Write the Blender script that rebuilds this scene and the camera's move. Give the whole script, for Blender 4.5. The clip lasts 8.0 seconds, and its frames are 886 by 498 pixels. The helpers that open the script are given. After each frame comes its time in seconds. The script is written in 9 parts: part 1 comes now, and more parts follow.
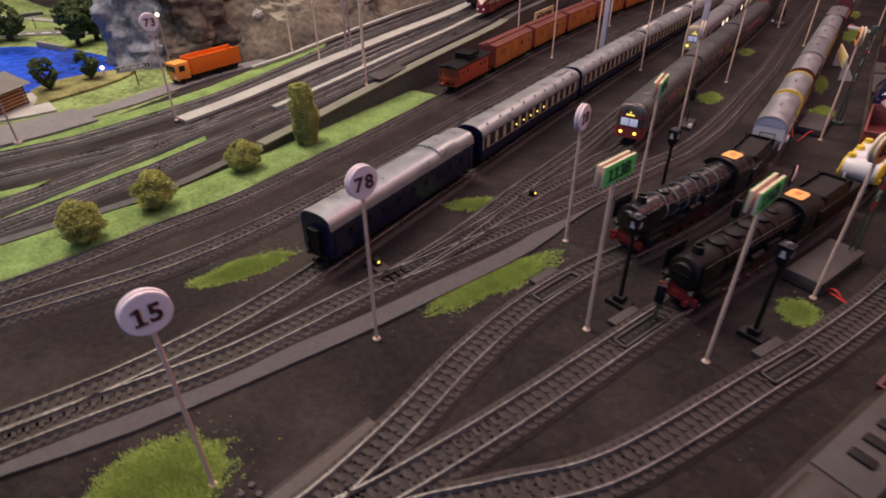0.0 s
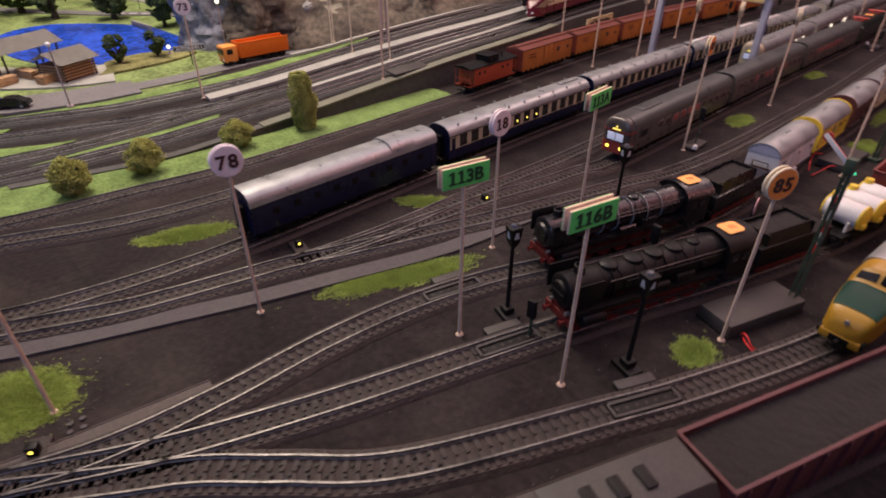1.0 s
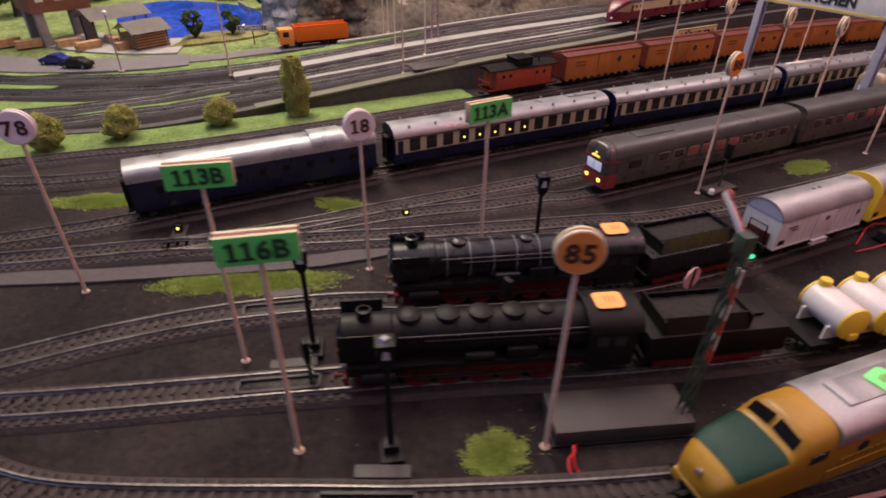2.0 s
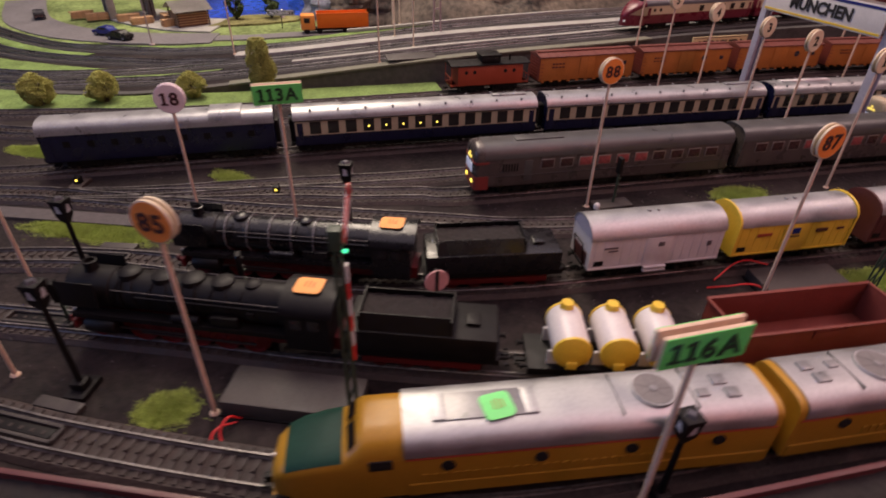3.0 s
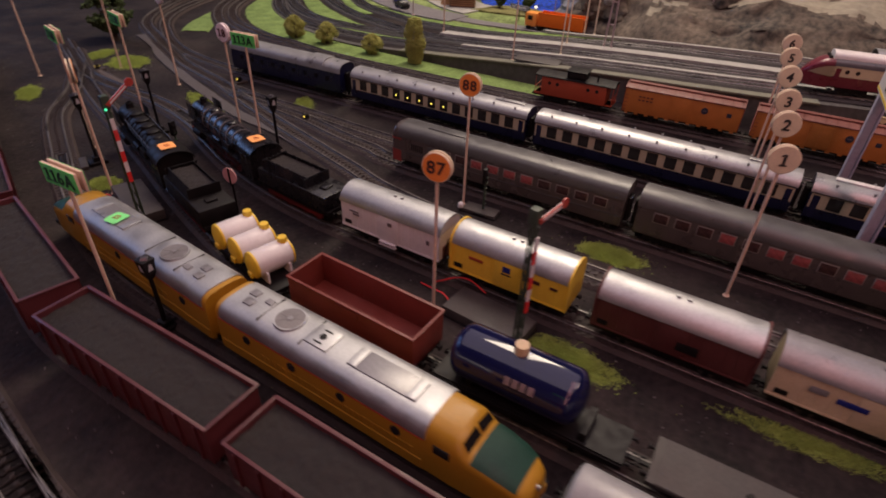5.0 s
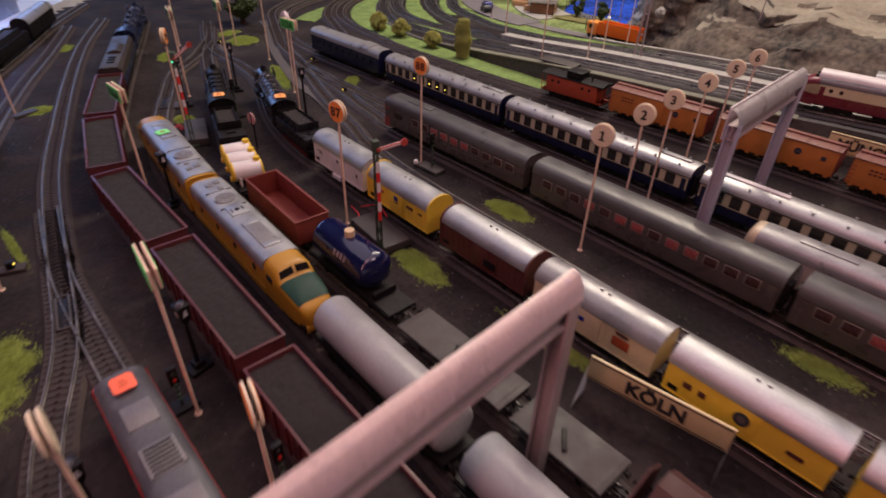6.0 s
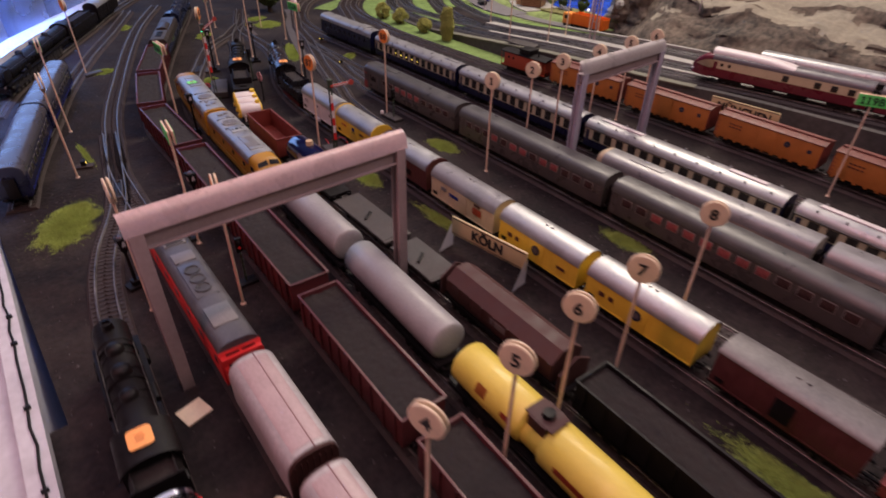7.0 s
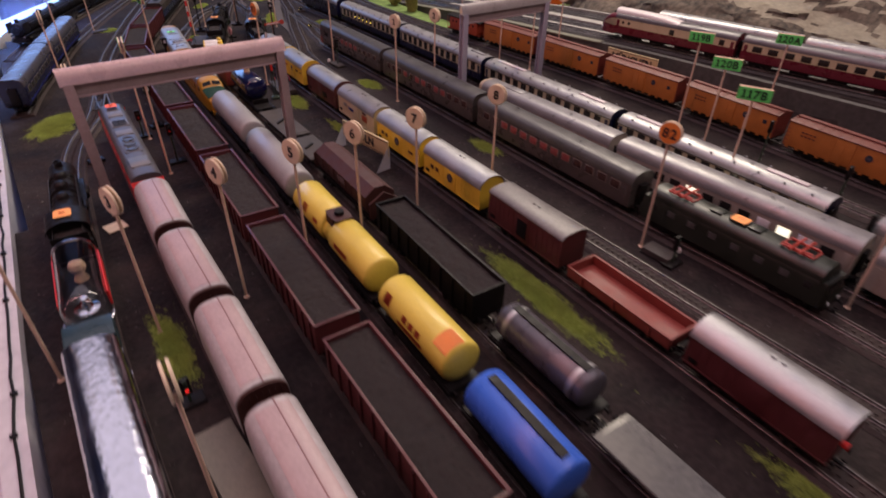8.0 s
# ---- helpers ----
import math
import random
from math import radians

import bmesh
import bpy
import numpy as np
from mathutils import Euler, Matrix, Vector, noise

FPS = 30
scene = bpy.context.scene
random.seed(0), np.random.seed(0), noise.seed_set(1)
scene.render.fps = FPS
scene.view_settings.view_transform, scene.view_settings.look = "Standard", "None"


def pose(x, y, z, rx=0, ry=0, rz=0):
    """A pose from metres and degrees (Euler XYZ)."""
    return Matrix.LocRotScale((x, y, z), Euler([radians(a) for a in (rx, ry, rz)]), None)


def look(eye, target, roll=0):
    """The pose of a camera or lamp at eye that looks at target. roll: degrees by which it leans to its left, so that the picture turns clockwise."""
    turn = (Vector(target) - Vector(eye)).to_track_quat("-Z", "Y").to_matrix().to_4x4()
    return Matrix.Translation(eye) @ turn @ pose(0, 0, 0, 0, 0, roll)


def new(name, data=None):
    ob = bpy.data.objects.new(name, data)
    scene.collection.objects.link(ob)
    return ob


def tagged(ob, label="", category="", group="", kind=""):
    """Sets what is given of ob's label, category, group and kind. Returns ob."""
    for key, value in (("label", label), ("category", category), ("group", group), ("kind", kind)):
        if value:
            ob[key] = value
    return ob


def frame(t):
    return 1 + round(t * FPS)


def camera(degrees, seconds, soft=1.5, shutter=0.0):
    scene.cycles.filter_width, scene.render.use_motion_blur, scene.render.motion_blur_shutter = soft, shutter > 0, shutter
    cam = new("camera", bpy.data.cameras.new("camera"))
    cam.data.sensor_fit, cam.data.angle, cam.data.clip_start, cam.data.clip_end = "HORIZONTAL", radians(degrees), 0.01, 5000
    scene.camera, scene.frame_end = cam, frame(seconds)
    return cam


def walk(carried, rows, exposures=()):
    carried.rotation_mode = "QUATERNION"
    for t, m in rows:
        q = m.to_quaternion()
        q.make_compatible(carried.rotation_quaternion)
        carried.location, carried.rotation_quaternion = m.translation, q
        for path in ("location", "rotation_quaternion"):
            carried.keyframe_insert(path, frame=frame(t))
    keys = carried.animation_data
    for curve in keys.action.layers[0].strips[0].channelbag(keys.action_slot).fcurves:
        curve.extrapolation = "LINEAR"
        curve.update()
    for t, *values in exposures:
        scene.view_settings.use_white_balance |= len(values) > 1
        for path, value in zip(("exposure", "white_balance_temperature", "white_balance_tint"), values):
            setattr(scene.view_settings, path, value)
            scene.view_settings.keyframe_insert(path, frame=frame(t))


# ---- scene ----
cam = camera(77.6, 8.0, soft=1.8, shutter=0.35)
PATH = [
    (0, (0.037, -0.038, 0.267), (-0.856, 1.374, -0.832), -0.5),
    (0.5, (0.118, -0.017, 0.27), (-0.902, 1.309, -0.827), -0.2),
    (1, (0.162, 0.049, 0.267), (-1.004, 1.248, -0.829), 0.3),
    (1.2, (0.17, 0.091, 0.259), (-1.072, 1.213, -0.836), 0.6),
    (2.3, (0.275, 0.317, 0.244), (-1.25, 1.005, -0.852), 1.0),
    (2.5, (0.3, 0.355, 0.244), (-1.25, 0.974, -0.858), 1.2),
    (3, (0.327, 0.462, 0.245), (-1.281, 0.902, -0.861), 1.2),
    (3.5, (0.322, 0.6, 0.245), (-1.339, 0.68, -0.867), 1.7),
    (4, (0.346, 0.699, 0.256), (-1.291, 0.446, -0.865), 2.1),
    (4.5, (0.371, 0.8, 0.266), (-1.207, 0.31, -0.862), 2.1),
    (4.7, (0.377, 0.841, 0.273), (-1.16, 0.248, -0.86), 2.3),
    (5.8, (0.361, 1.127, 0.306), (-0.865, 0.039, -0.84), 1.8),
    (6, (0.375, 1.176, 0.313), (-0.81, 0.036, -0.827), 1.8),
    (6.5, (0.42, 1.304, 0.331), (-0.692, 0.097, -0.812), 1.6),
    (7, (0.44, 1.426, 0.338), (-0.651, 0.198, -0.802), 1.5),
    (7.5, (0.43, 1.559, 0.332), (-0.64, 0.31, -0.806), 1.2),
    (8, (0.425, 1.7, 0.315), (-0.582, 0.399, -0.824), 1.0),
]
walk(cam, [(t, look(eye, target, roll)) for t, eye, target, roll in PATH],
     [(0, 0.01, 6980, 12), (1.2, 0.05, 6980, 12), (2.5, 0.11, 7030, 14), (3.2, -0.16, 7130, 14), (3.6, -0.26, 7180, 14), (4.0, -0.36, 7230, 15), (4.5, -0.4, 7230, 14), (5.3, -0.34, 7080, 13), (6.0, -0.20, 6930, 12), (7.0, -0.16, 6730, 11), (8.0, -0.16, 6830, 11)])

# ---- light ----
world = bpy.data.worlds.new("room_air")
scene.world = world
world.use_nodes = True
world.node_tree.nodes["Background"].inputs[0].default_value = (0.54, 0.41, 0.47, 1)
world.node_tree.nodes["Background"].inputs[1].default_value = 0.33


def area_lamp(name, eye, target, sx, sy, watts, colour):
    d = bpy.data.lights.new(name, "AREA")
    d.shape, d.size, d.size_y, d.energy, d.color = "RECTANGLE", sx, sy, watts, colour
    ob = new(name, d)
    ob.matrix_world = look(eye, target)
    return ob


area_lamp("ceiling_light_hall", (-1.15, 0.5, 1.5), (-0.95, 0.45, 0), 0.5, 1.4, 38.0, (1.0, 0.88, 0.74))
area_lamp("sign_light_yard", (0.86, 1.20, 0.95), (0.20, 1.20, 0), 0.09, 2.5, 7.9, (1.0, 0.40, 0.41))
area_lamp("ceiling_light_front", (-0.1, 2.2, 1.45), (-0.25, 1.1, 0), 0.8, 0.3, 7.0, (1.0, 0.72, 0.70))
area_lamp("aisle_light", (0.85, -1.1, -0.15), (0.25, -1.6, -1.0), 0.6, 0.3, 13.0, (0.13, 0.26, 1.0))
area_lamp("window_light", (0.1, -2.6, 1.0), (0.0, 0.3, 0.0), 1.8, 0.9, 20.0, (0.25, 0.45, 1.0))
strip = area_lamp("ledge_light", (0.47, 0.15, 1.2), (0.47, 0.15, 0), 0.10, 1.1, 9.5, (0.14, 0.32, 1.0))
strip.data.spread = radians(22)
strip.matrix_world = pose(0.475, 0.14, 1.2, 0, 0, -20)

# large added fill lamp that stands in for the room's ambient light
area_lamp("room_fill_light", (-0.3, 0.7, 1.72), (-0.3, 0.7, 0), 3.2, 3.2, 33.0, (0.89, 0.78, 0.96))


# ---- materials ----
def mat(name, colour, rough=0.5, metal=0.0, vary=0.12, scale=120.0, bump=0.0, spec=0.5, trans=0.0, emit=0.0, island=0.0, dust=0.0, coat=0.0, each=0.0):
    m = bpy.data.materials.new(name)
    m.use_nodes = True
    nt = m.node_tree
    p = nt.nodes["Principled BSDF"]
    p.inputs["Roughness"].default_value = rough
    p.inputs["Metallic"].default_value = metal
    p.inputs["Specular IOR Level"].default_value = spec
    p.inputs["Transmission Weight"].default_value = trans
    p.inputs["Coat Weight"].default_value = coat
    c = (*colour, 1)
    p.inputs["Base Color"].default_value = c
    p.inputs["IOR"].default_value = 1.38 if trans else 1.5
    if emit:
        p.inputs["Emission Color"].default_value = c
        p.inputs["Emission Strength"].default_value = emit
    if not vary:
        return m
    tc = nt.nodes.new("ShaderNodeTexCoord")
    n1 = nt.nodes.new("ShaderNodeTexNoise")
    n1.inputs["Scale"].default_value = scale
    n1.inputs["Detail"].default_value = 6
    n2 = nt.nodes.new("ShaderNodeTexNoise")
    n2.inputs["Scale"].default_value = scale * 9
    n2.inputs["Detail"].default_value = 4
    nt.links.new(tc.outputs["Object"], n1.inputs["Vector"])
    nt.links.new(tc.outputs["Object"], n2.inputs["Vector"])
    add = nt.nodes.new("ShaderNodeMath")
    add.operation = "ADD"
    nt.links.new(n1.outputs["Fac"], add.inputs[0])
    nt.links.new(n2.outputs["Fac"], add.inputs[1])
    last = add.outputs[0]
    if each:
        info = nt.nodes.new("ShaderNodeObjectInfo")
        mul = nt.nodes.new("ShaderNodeMath")
        mul.operation = "MULTIPLY_ADD"
        mul.inputs[1].default_value = each
        nt.links.new(info.outputs["Random"], mul.inputs[0])
        nt.links.new(last, mul.inputs[2])
        last = mul.outputs[0]
    if island:
        geo = nt.nodes.new("ShaderNodeNewGeometry")
        mul = nt.nodes.new("ShaderNodeMath")
        mul.operation = "MULTIPLY_ADD"
        mul.inputs[1].default_value = island
        nt.links.new(geo.outputs["Random Per Island"], mul.inputs[0])
        nt.links.new(last, mul.inputs[2])
        last = mul.outputs[0]
    ramp = nt.nodes.new("ShaderNodeMapRange")
    ramp.inputs["From Min"].default_value = 0.65
    ramp.inputs["From Max"].default_value = 1.35 + island + each
    ramp.inputs["To Min"].default_value = 1 - vary * 1.6
    ramp.inputs["To Max"].default_value = 1 + vary
    nt.links.new(last, ramp.inputs["Value"])
    mix = nt.nodes.new("ShaderNodeVectorMath")
    mix.operation = "SCALE"
    mix.inputs[0].default_value = colour
    nt.links.new(ramp.outputs[0], mix.inputs["Scale"])
    out = mix.outputs[0]
    if dust:
        dm = nt.nodes.new("ShaderNodeMix")
        dm.data_type = "RGBA"
        n3 = nt.nodes.new("ShaderNodeTexNoise")
        n3.inputs["Scale"].default_value = scale * 0.35
        n3.inputs["Detail"].default_value = 8
        n3.inputs["Roughness"].default_value = 0.7
        nt.links.new(tc.outputs["Object"], n3.inputs["Vector"])
        dr = nt.nodes.new("ShaderNodeMapRange")
        dr.inputs["From Min"].default_value = 0.45
        dr.inputs["From Max"].default_value = 0.75
        dr.inputs["To Max"].default_value = dust
        nt.links.new(n3.outputs["Fac"], dr.inputs["Value"])
        nt.links.new(dr.outputs[0], dm.inputs["Factor"])
        nt.links.new(out, dm.inputs["A"])
        dm.inputs["B"].default_value = (0.22, 0.18, 0.15, 1)
        out = dm.outputs["Result"]
    nt.links.new(out, p.inputs["Base Color"])
    rr = nt.nodes.new("ShaderNodeMapRange")
    rr.inputs["From Min"].default_value = 0.3
    rr.inputs["From Max"].default_value = 0.7
    rr.inputs["To Min"].default_value = max(rough - 0.1, 0.02)
    rr.inputs["To Max"].default_value = min(rough + 0.12, 1)
    nt.links.new(n1.outputs["Fac"], rr.inputs["Value"])
    nt.links.new(rr.outputs[0], p.inputs["Roughness"])
    if bump:
        b = nt.nodes.new("ShaderNodeBump")
        b.inputs["Strength"].default_value = bump
        b.inputs["Distance"].default_value = 0.002
        nt.links.new(last, b.inputs["Height"])
        nt.links.new(b.outputs[0], p.inputs["Normal"])
    return m


M = dict(
    ground=mat("yard_ground", (0.0168, 0.0118, 0.0124), 0.85, vary=0.5, scale=22, bump=0.7, dust=0.16, spec=0.2),
    bed=mat("ballast_bed", (0.037, 0.0235, 0.021), 0.7, vary=0.3, scale=60, bump=0.5, dust=0.12),
    infill=mat("sleeper_gap", (0.034, 0.023, 0.021), 0.8, vary=0.4, scale=90, bump=0.4),
    bedup=mat("ballast_upper", (0.050, 0.046, 0.044), 0.8, vary=0.3, scale=60, bump=0.5),
    sleeper=mat("sleeper_plastic", (0.035, 0.0235, 0.0215), 0.75, vary=0.3, scale=90, island=0.5, dust=0.08),
    sleeper_one=mat("sleeper_single", (0.035, 0.0235, 0.0215), 0.75, vary=0.3, scale=90, each=0.4, dust=0.08),
    rail=mat("rail_steel", (0.17, 0.155, 0.148), 0.40, 0.5, vary=0.45, scale=40),
    rail_up=mat("rail_upper", (0.27, 0.26, 0.25), 0.34, 0.8, vary=0.4, scale=40),
    sleeper_up=mat("sleeper_upper", (0.040, 0.038, 0.038), 0.6, vary=0.3, scale=90, island=0.5),
    kerb=mat("kerb_paint", (0.066, 0.056, 0.058), 0.8, vary=0.18, scale=30, bump=0.2),
    wall=mat("retaining_wall_paint", (0.065, 0.062, 0.058), 0.8, vary=0.3, scale=14, bump=0.2, dust=0.12),
    coping=mat("coping_concrete", (0.15, 0.15, 0.11), 0.8, vary=0.2, scale=40, bump=0.2),
    platform=mat("platform_concrete", (0.31, 0.30, 0.275), 0.75, vary=0.16, scale=40, bump=0.2),
    grass=mat("lawn_flock", (0.165, 0.245, 0.080), 0.95, vary=0.32, scale=35, bump=0.6, spec=0.1),
    tuft=mat("grass_tuft", (0.32, 0.41, 0.10), 0.95, vary=0.3, scale=60, spec=0.1, island=0.6),
    foliage=mat("bush_flock", (0.36, 0.365, 0.11), 0.95, vary=0.35, scale=60, spec=0.1, island=0.3),
    foliage_dark=mat("tree_flock", (0.060, 0.085, 0.036), 0.95, vary=0.4, scale=150, spec=0.1, island=0.7),
    frame_pale=mat("window_frame_metal", (0.26, 0.235, 0.22), 0.4, 0.4, vary=0),
    railcar_red=mat("railcar_red", (0.24, 0.035, 0.03), 0.4, vary=0.1, scale=80),
    brown_roof=mat("loco_brown_roof", (0.030, 0.022, 0.020), 0.5, vary=0.25, scale=60, dust=0.06),
    bark=mat("bark", (0.05, 0.035, 0.025), 0.9, vary=0.3, scale=200),
    rock=mat("rock_plaster", (0.098, 0.077, 0.058), 0.9, vary=0.65, scale=11, bump=0.9),
    cliff=mat("cliff_plaster", (0.20, 0.21, 0.24), 0.8, vary=0.5, scale=14, bump=0.9),
    sand=mat("sand_plaster", (0.23, 0.205, 0.155), 0.9, vary=0.2, scale=12, bump=0.6),
    road=mat("road_paint", (0.14, 0.13, 0.135), 0.8, vary=0.2, scale=20, bump=0.15),
    water=mat("pond_resin", (0.025, 0.09, 0.60), 0.08, vary=0.5, scale=9, spec=0.6),
    stick=mat("birch_stick", (0.66, 0.47, 0.35), 0.6, vary=0.15, scale=90),
    disc_pink=mat("disc_white", (0.86, 0.74, 0.76), 0.55, vary=0.06, scale=90),
    disc_cream=mat("disc_birch", (0.72, 0.60, 0.43), 0.55, vary=0.1, scale=90),
    disc_orange=mat("disc_orange", (0.86, 0.27, 0.05), 0.55, vary=0.08, scale=90),
    green=mat("sign_green", (0.11, 0.66, 0.15), 0.5, vary=0.08, scale=90),
    ink=mat("ink", (0.015, 0.014, 0.016), 0.6, vary=0),
    ink_brown=mat("ink_brown", (0.055, 0.016, 0.014), 0.6, vary=0),
    ink_green=mat("ink_green", (0.01, 0.045, 0.018), 0.6, vary=0),
    black=mat("black_plastic", (0.0062, 0.0050, 0.0054), 0.50, vary=0.25, scale=150, dust=0.02, spec=0.22),
    black_gloss=mat("loco_black", (0.009, 0.0085, 0.010), 0.28, vary=0.25, scale=120, dust=0.02),
    blueblack=mat("loco_blue_black", (0.012, 0.018, 0.045), 0.25, vary=0.2, scale=120),
    wheel_red=mat("wheel_red", (0.13, 0.010, 0.010), 0.45, vary=0.15, scale=200),
    wheel=mat("wheel_steel", (0.10, 0.09, 0.085), 0.4, 0.7, vary=0.2, scale=200),
    silver=mat("silver_roof", (0.42, 0.425, 0.43), 0.46, 0.82, vary=0.10, scale=60, dust=0.06),
    grey_disc=mat("fan_grey", (0.19, 0.18, 0.18), 0.5, 0.3, vary=0.15, scale=90, dust=0.08),
    silver_old=mat("grey_roof", (0.25, 0.25, 0.255), 0.34, 0.3, vary=0.12, scale=60, dust=0.08),
    silver_coach=mat("silver_coach_roof", (0.34, 0.345, 0.35), 0.34, 0.45, vary=0.14, scale=60, dust=0.1),
    grey_roof=mat("dull_grey_roof", (0.064, 0.064, 0.064), 0.36, 0.0, vary=0.12, scale=60, dust=0.08),
    chrome=mat("chrome", (0.72, 0.73, 0.77), 0.13, 1.0, vary=0.08, scale=25, bump=0.25),
    navy=mat("coach_navy", (0.0055, 0.0070, 0.034), 0.3, vary=0.2, scale=60),
    cream=mat("coach_cream", (0.43, 0.38, 0.26), 0.4, vary=0.08, scale=60),
    silverside=mat("coach_grey_silver", (0.082, 0.068, 0.064), 0.32, 0.15, vary=0.15, scale=80, dust=0.08),
    beige=mat("railcar_beige", (0.34, 0.30, 0.26), 0.4, vary=0.1, scale=60),
    maroon=mat("maroon_plastic", (0.085, 0.017, 0.019), 0.45, vary=0.15, scale=80, dust=0.05),
    oxide=mat("oxide_red", (0.165, 0.028, 0.019), 0.5, vary=0.15, scale=80, dust=0.06),
    brown=mat("van_brown", (0.080, 0.018, 0.017), 0.5, vary=0.15, scale=80, dust=0.05),
    darkbrown=mat("hopper_brown", (0.054, 0.015, 0.013), 0.62, vary=0.15, scale=80, dust=0.05),
    red=mat("red_plastic", (0.42, 0.055, 0.04), 0.42, vary=0.1, scale=80),
    bright_red=mat("bright_red", (0.65, 0.03, 0.03), 0.4, vary=0.08, scale=80),
    orange=mat("boxcar_orange", (0.44, 0.15, 0.030), 0.5, vary=0.12, scale=80),
    caboose=mat("caboose_red", (0.34, 0.055, 0.022), 0.5, vary=0.12, scale=80),
    yellow=mat("van_yellow", (0.74, 0.50, 0.05), 0.42, vary=0.08, scale=80),
    yellow_dl=mat("diesel_yellow", (0.40, 0.205, 0.018), 0.42, vary=0.08, scale=60),
    tank_yellow=mat("tank_yellow", (0.68, 0.545, 0.09), 0.40, vary=0.06, scale=60, coat=0.12),
    dkgreen=mat("hood_green", (0.012, 0.075, 0.05), 0.5, vary=0.12, scale=60),
    locogreen=mat("loco_green", (0.011, 0.014, 0.010), 0.38, vary=0.15, scale=60),
    mast=mat("mast_green", (0.035, 0.055, 0.035), 0.5, vary=0.15, scale=90),
    white=mat("white_plastic", (0.64, 0.60, 0.59), 0.4, vary=0.06, scale=60),
    pink=mat("van_pale", (0.42, 0.32, 0.32), 0.4, vary=0.12, scale=50, dust=0.06),
    tank_grey=mat("tank_grey", (0.29, 0.29, 0.29), 0.40, 0.0, vary=0.1, scale=50),
    tank_blue=mat("tank_blue", (0.006, 0.007, 0.040), 0.10, vary=0.1, scale=50, coat=0.6),
    blue=mat("tank_bright_blue", (0.045, 0.14, 0.60), 0.3, vary=0.08, scale=50),
    gunmetal=mat("tank_gunmetal", (0.10, 0.095, 0.11), 0.3, 0.4, vary=0.12, scale=50),
    flat_grey=mat("flat_car_grey", (0.040, 0.033, 0.031), 0.6, vary=0.2, scale=60, dust=0.08),
    gravel=mat("gravel_load", (0.026, 0.020, 0.019), 0.9, vary=0.45, scale=220, bump=0.8),
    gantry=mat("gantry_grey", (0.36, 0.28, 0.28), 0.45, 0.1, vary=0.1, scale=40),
    window=mat("window_dark", (0.02, 0.018, 0.018), 0.1, vary=0),
    saloon=mat("saloon_glass", (0.055, 0.026, 0.025), 0.15, vary=0.5, scale=300),
    curtain=mat("window_curtain", (0.30, 0.07, 0.07), 0.4, vary=0.4, scale=300),
    lamp_yellow=mat("lamp_glow", (1.0, 0.78, 0.12), 0.4, vary=0, emit=2.4),
    lamp_white=mat("lamp_white", (1.0, 0.93, 0.75), 0.4, vary=0, emit=1.4),
    lamp_red=mat("lamp_red", (1.0, 0.03, 0.03), 0.4, vary=0, emit=1.1),
    lamp_green=mat("lamp_green", (0.05, 1.0, 0.5), 0.4, vary=0, emit=1.3),
    lens=mat("lens_white", (0.8, 0.8, 0.82), 0.3, vary=0),
    note_orange=mat("note_orange", (0.95, 0.40, 0.12), 0.7, vary=0.05, scale=90),
    note_green=mat("note_green", (0.20, 0.80, 0.25), 0.7, vary=0.05, scale=90),
    note_red=mat("note_red", (0.95, 0.16, 0.08), 0.7, vary=0.05, scale=90),
    tee_red=mat("tee_red", (0.13, 0.014, 0.028), 0.3, vary=0.1, scale=60),
    tee_cream=mat("tee_cream", (0.52, 0.43, 0.28), 0.35, vary=0.08, scale=60),
    wood=mat("sawn_wood", (0.45, 0.27, 0.14), 0.7, vary=0.25, scale=120),
    housewall=mat("house_brown", (0.24, 0.10, 0.055), 0.7, vary=0.2, scale=90),
    slate=mat("slate_roof", (0.26, 0.24, 0.22), 0.7, vary=0.2, scale=90),
    truck=mat("truck_orange", (0.75, 0.16, 0.015), 0.35, vary=0.06, scale=60),
    truck_cab=mat("truck_pale_orange", (0.80, 0.30, 0.06), 0.35, vary=0.06, scale=60),
    wagon_red=mat("wagon_red", (0.21, 0.037, 0.029), 0.5, vary=0.15, scale=60, dust=0.12),
    carblue=mat("car_blue", (0.012, 0.02, 0.16), 0.2, vary=0.05, scale=60),
    mark_grey=mat("mark_grey", (0.112, 0.088, 0.092), 0.6, vary=0.1, scale=60),
    boxcar_roof=mat("boxcar_roof_red", (0.150, 0.040, 0.030), 0.5, vary=0.2, scale=80, dust=0.08),
    lamp_dim=mat("lamp_dim_red", (0.30, 0.012, 0.012), 0.25, vary=0, emit=0.25),
    cab_light=mat("cab_light", (1.0, 0.80, 0.16), 0.4, vary=0, emit=0.9),
    # windscreen glass glows by itself, in place of light inside the cab
    lit_glass=mat("lit_windscreen", (0.56, 0.60, 0.78), 0.15, vary=0, emit=0.32),
    mark_dark=mat("mark_dark_blue", (0.020, 0.021, 0.038), 0.5, vary=0),
    hood_white=mat("hood_white", (0.43, 0.41, 0.41), 0.38, vary=0.18, scale=40, dust=0.12),
    # head plates paler than the beam: lamp light and sheen put into the colour
    head_plate=mat("gantry_head_lit_pink", (0.84, 0.66, 0.63), 0.30, 0.0, vary=0.08, scale=40, spec=0.9),
    head_lit_grey=mat("gantry_head_lit_grey", (0.58, 0.56, 0.54), 0.32, 0.0, vary=0.1, scale=40),
    post_lilac=mat("gantry_post_lilac", (0.40, 0.38, 0.46), 0.45, 0.1, vary=0.1, scale=40),
    flat_roof=mat("flat_van_roof", (0.17, 0.165, 0.16), 0.42, 0.2, vary=0.2, scale=40, dust=0.1),
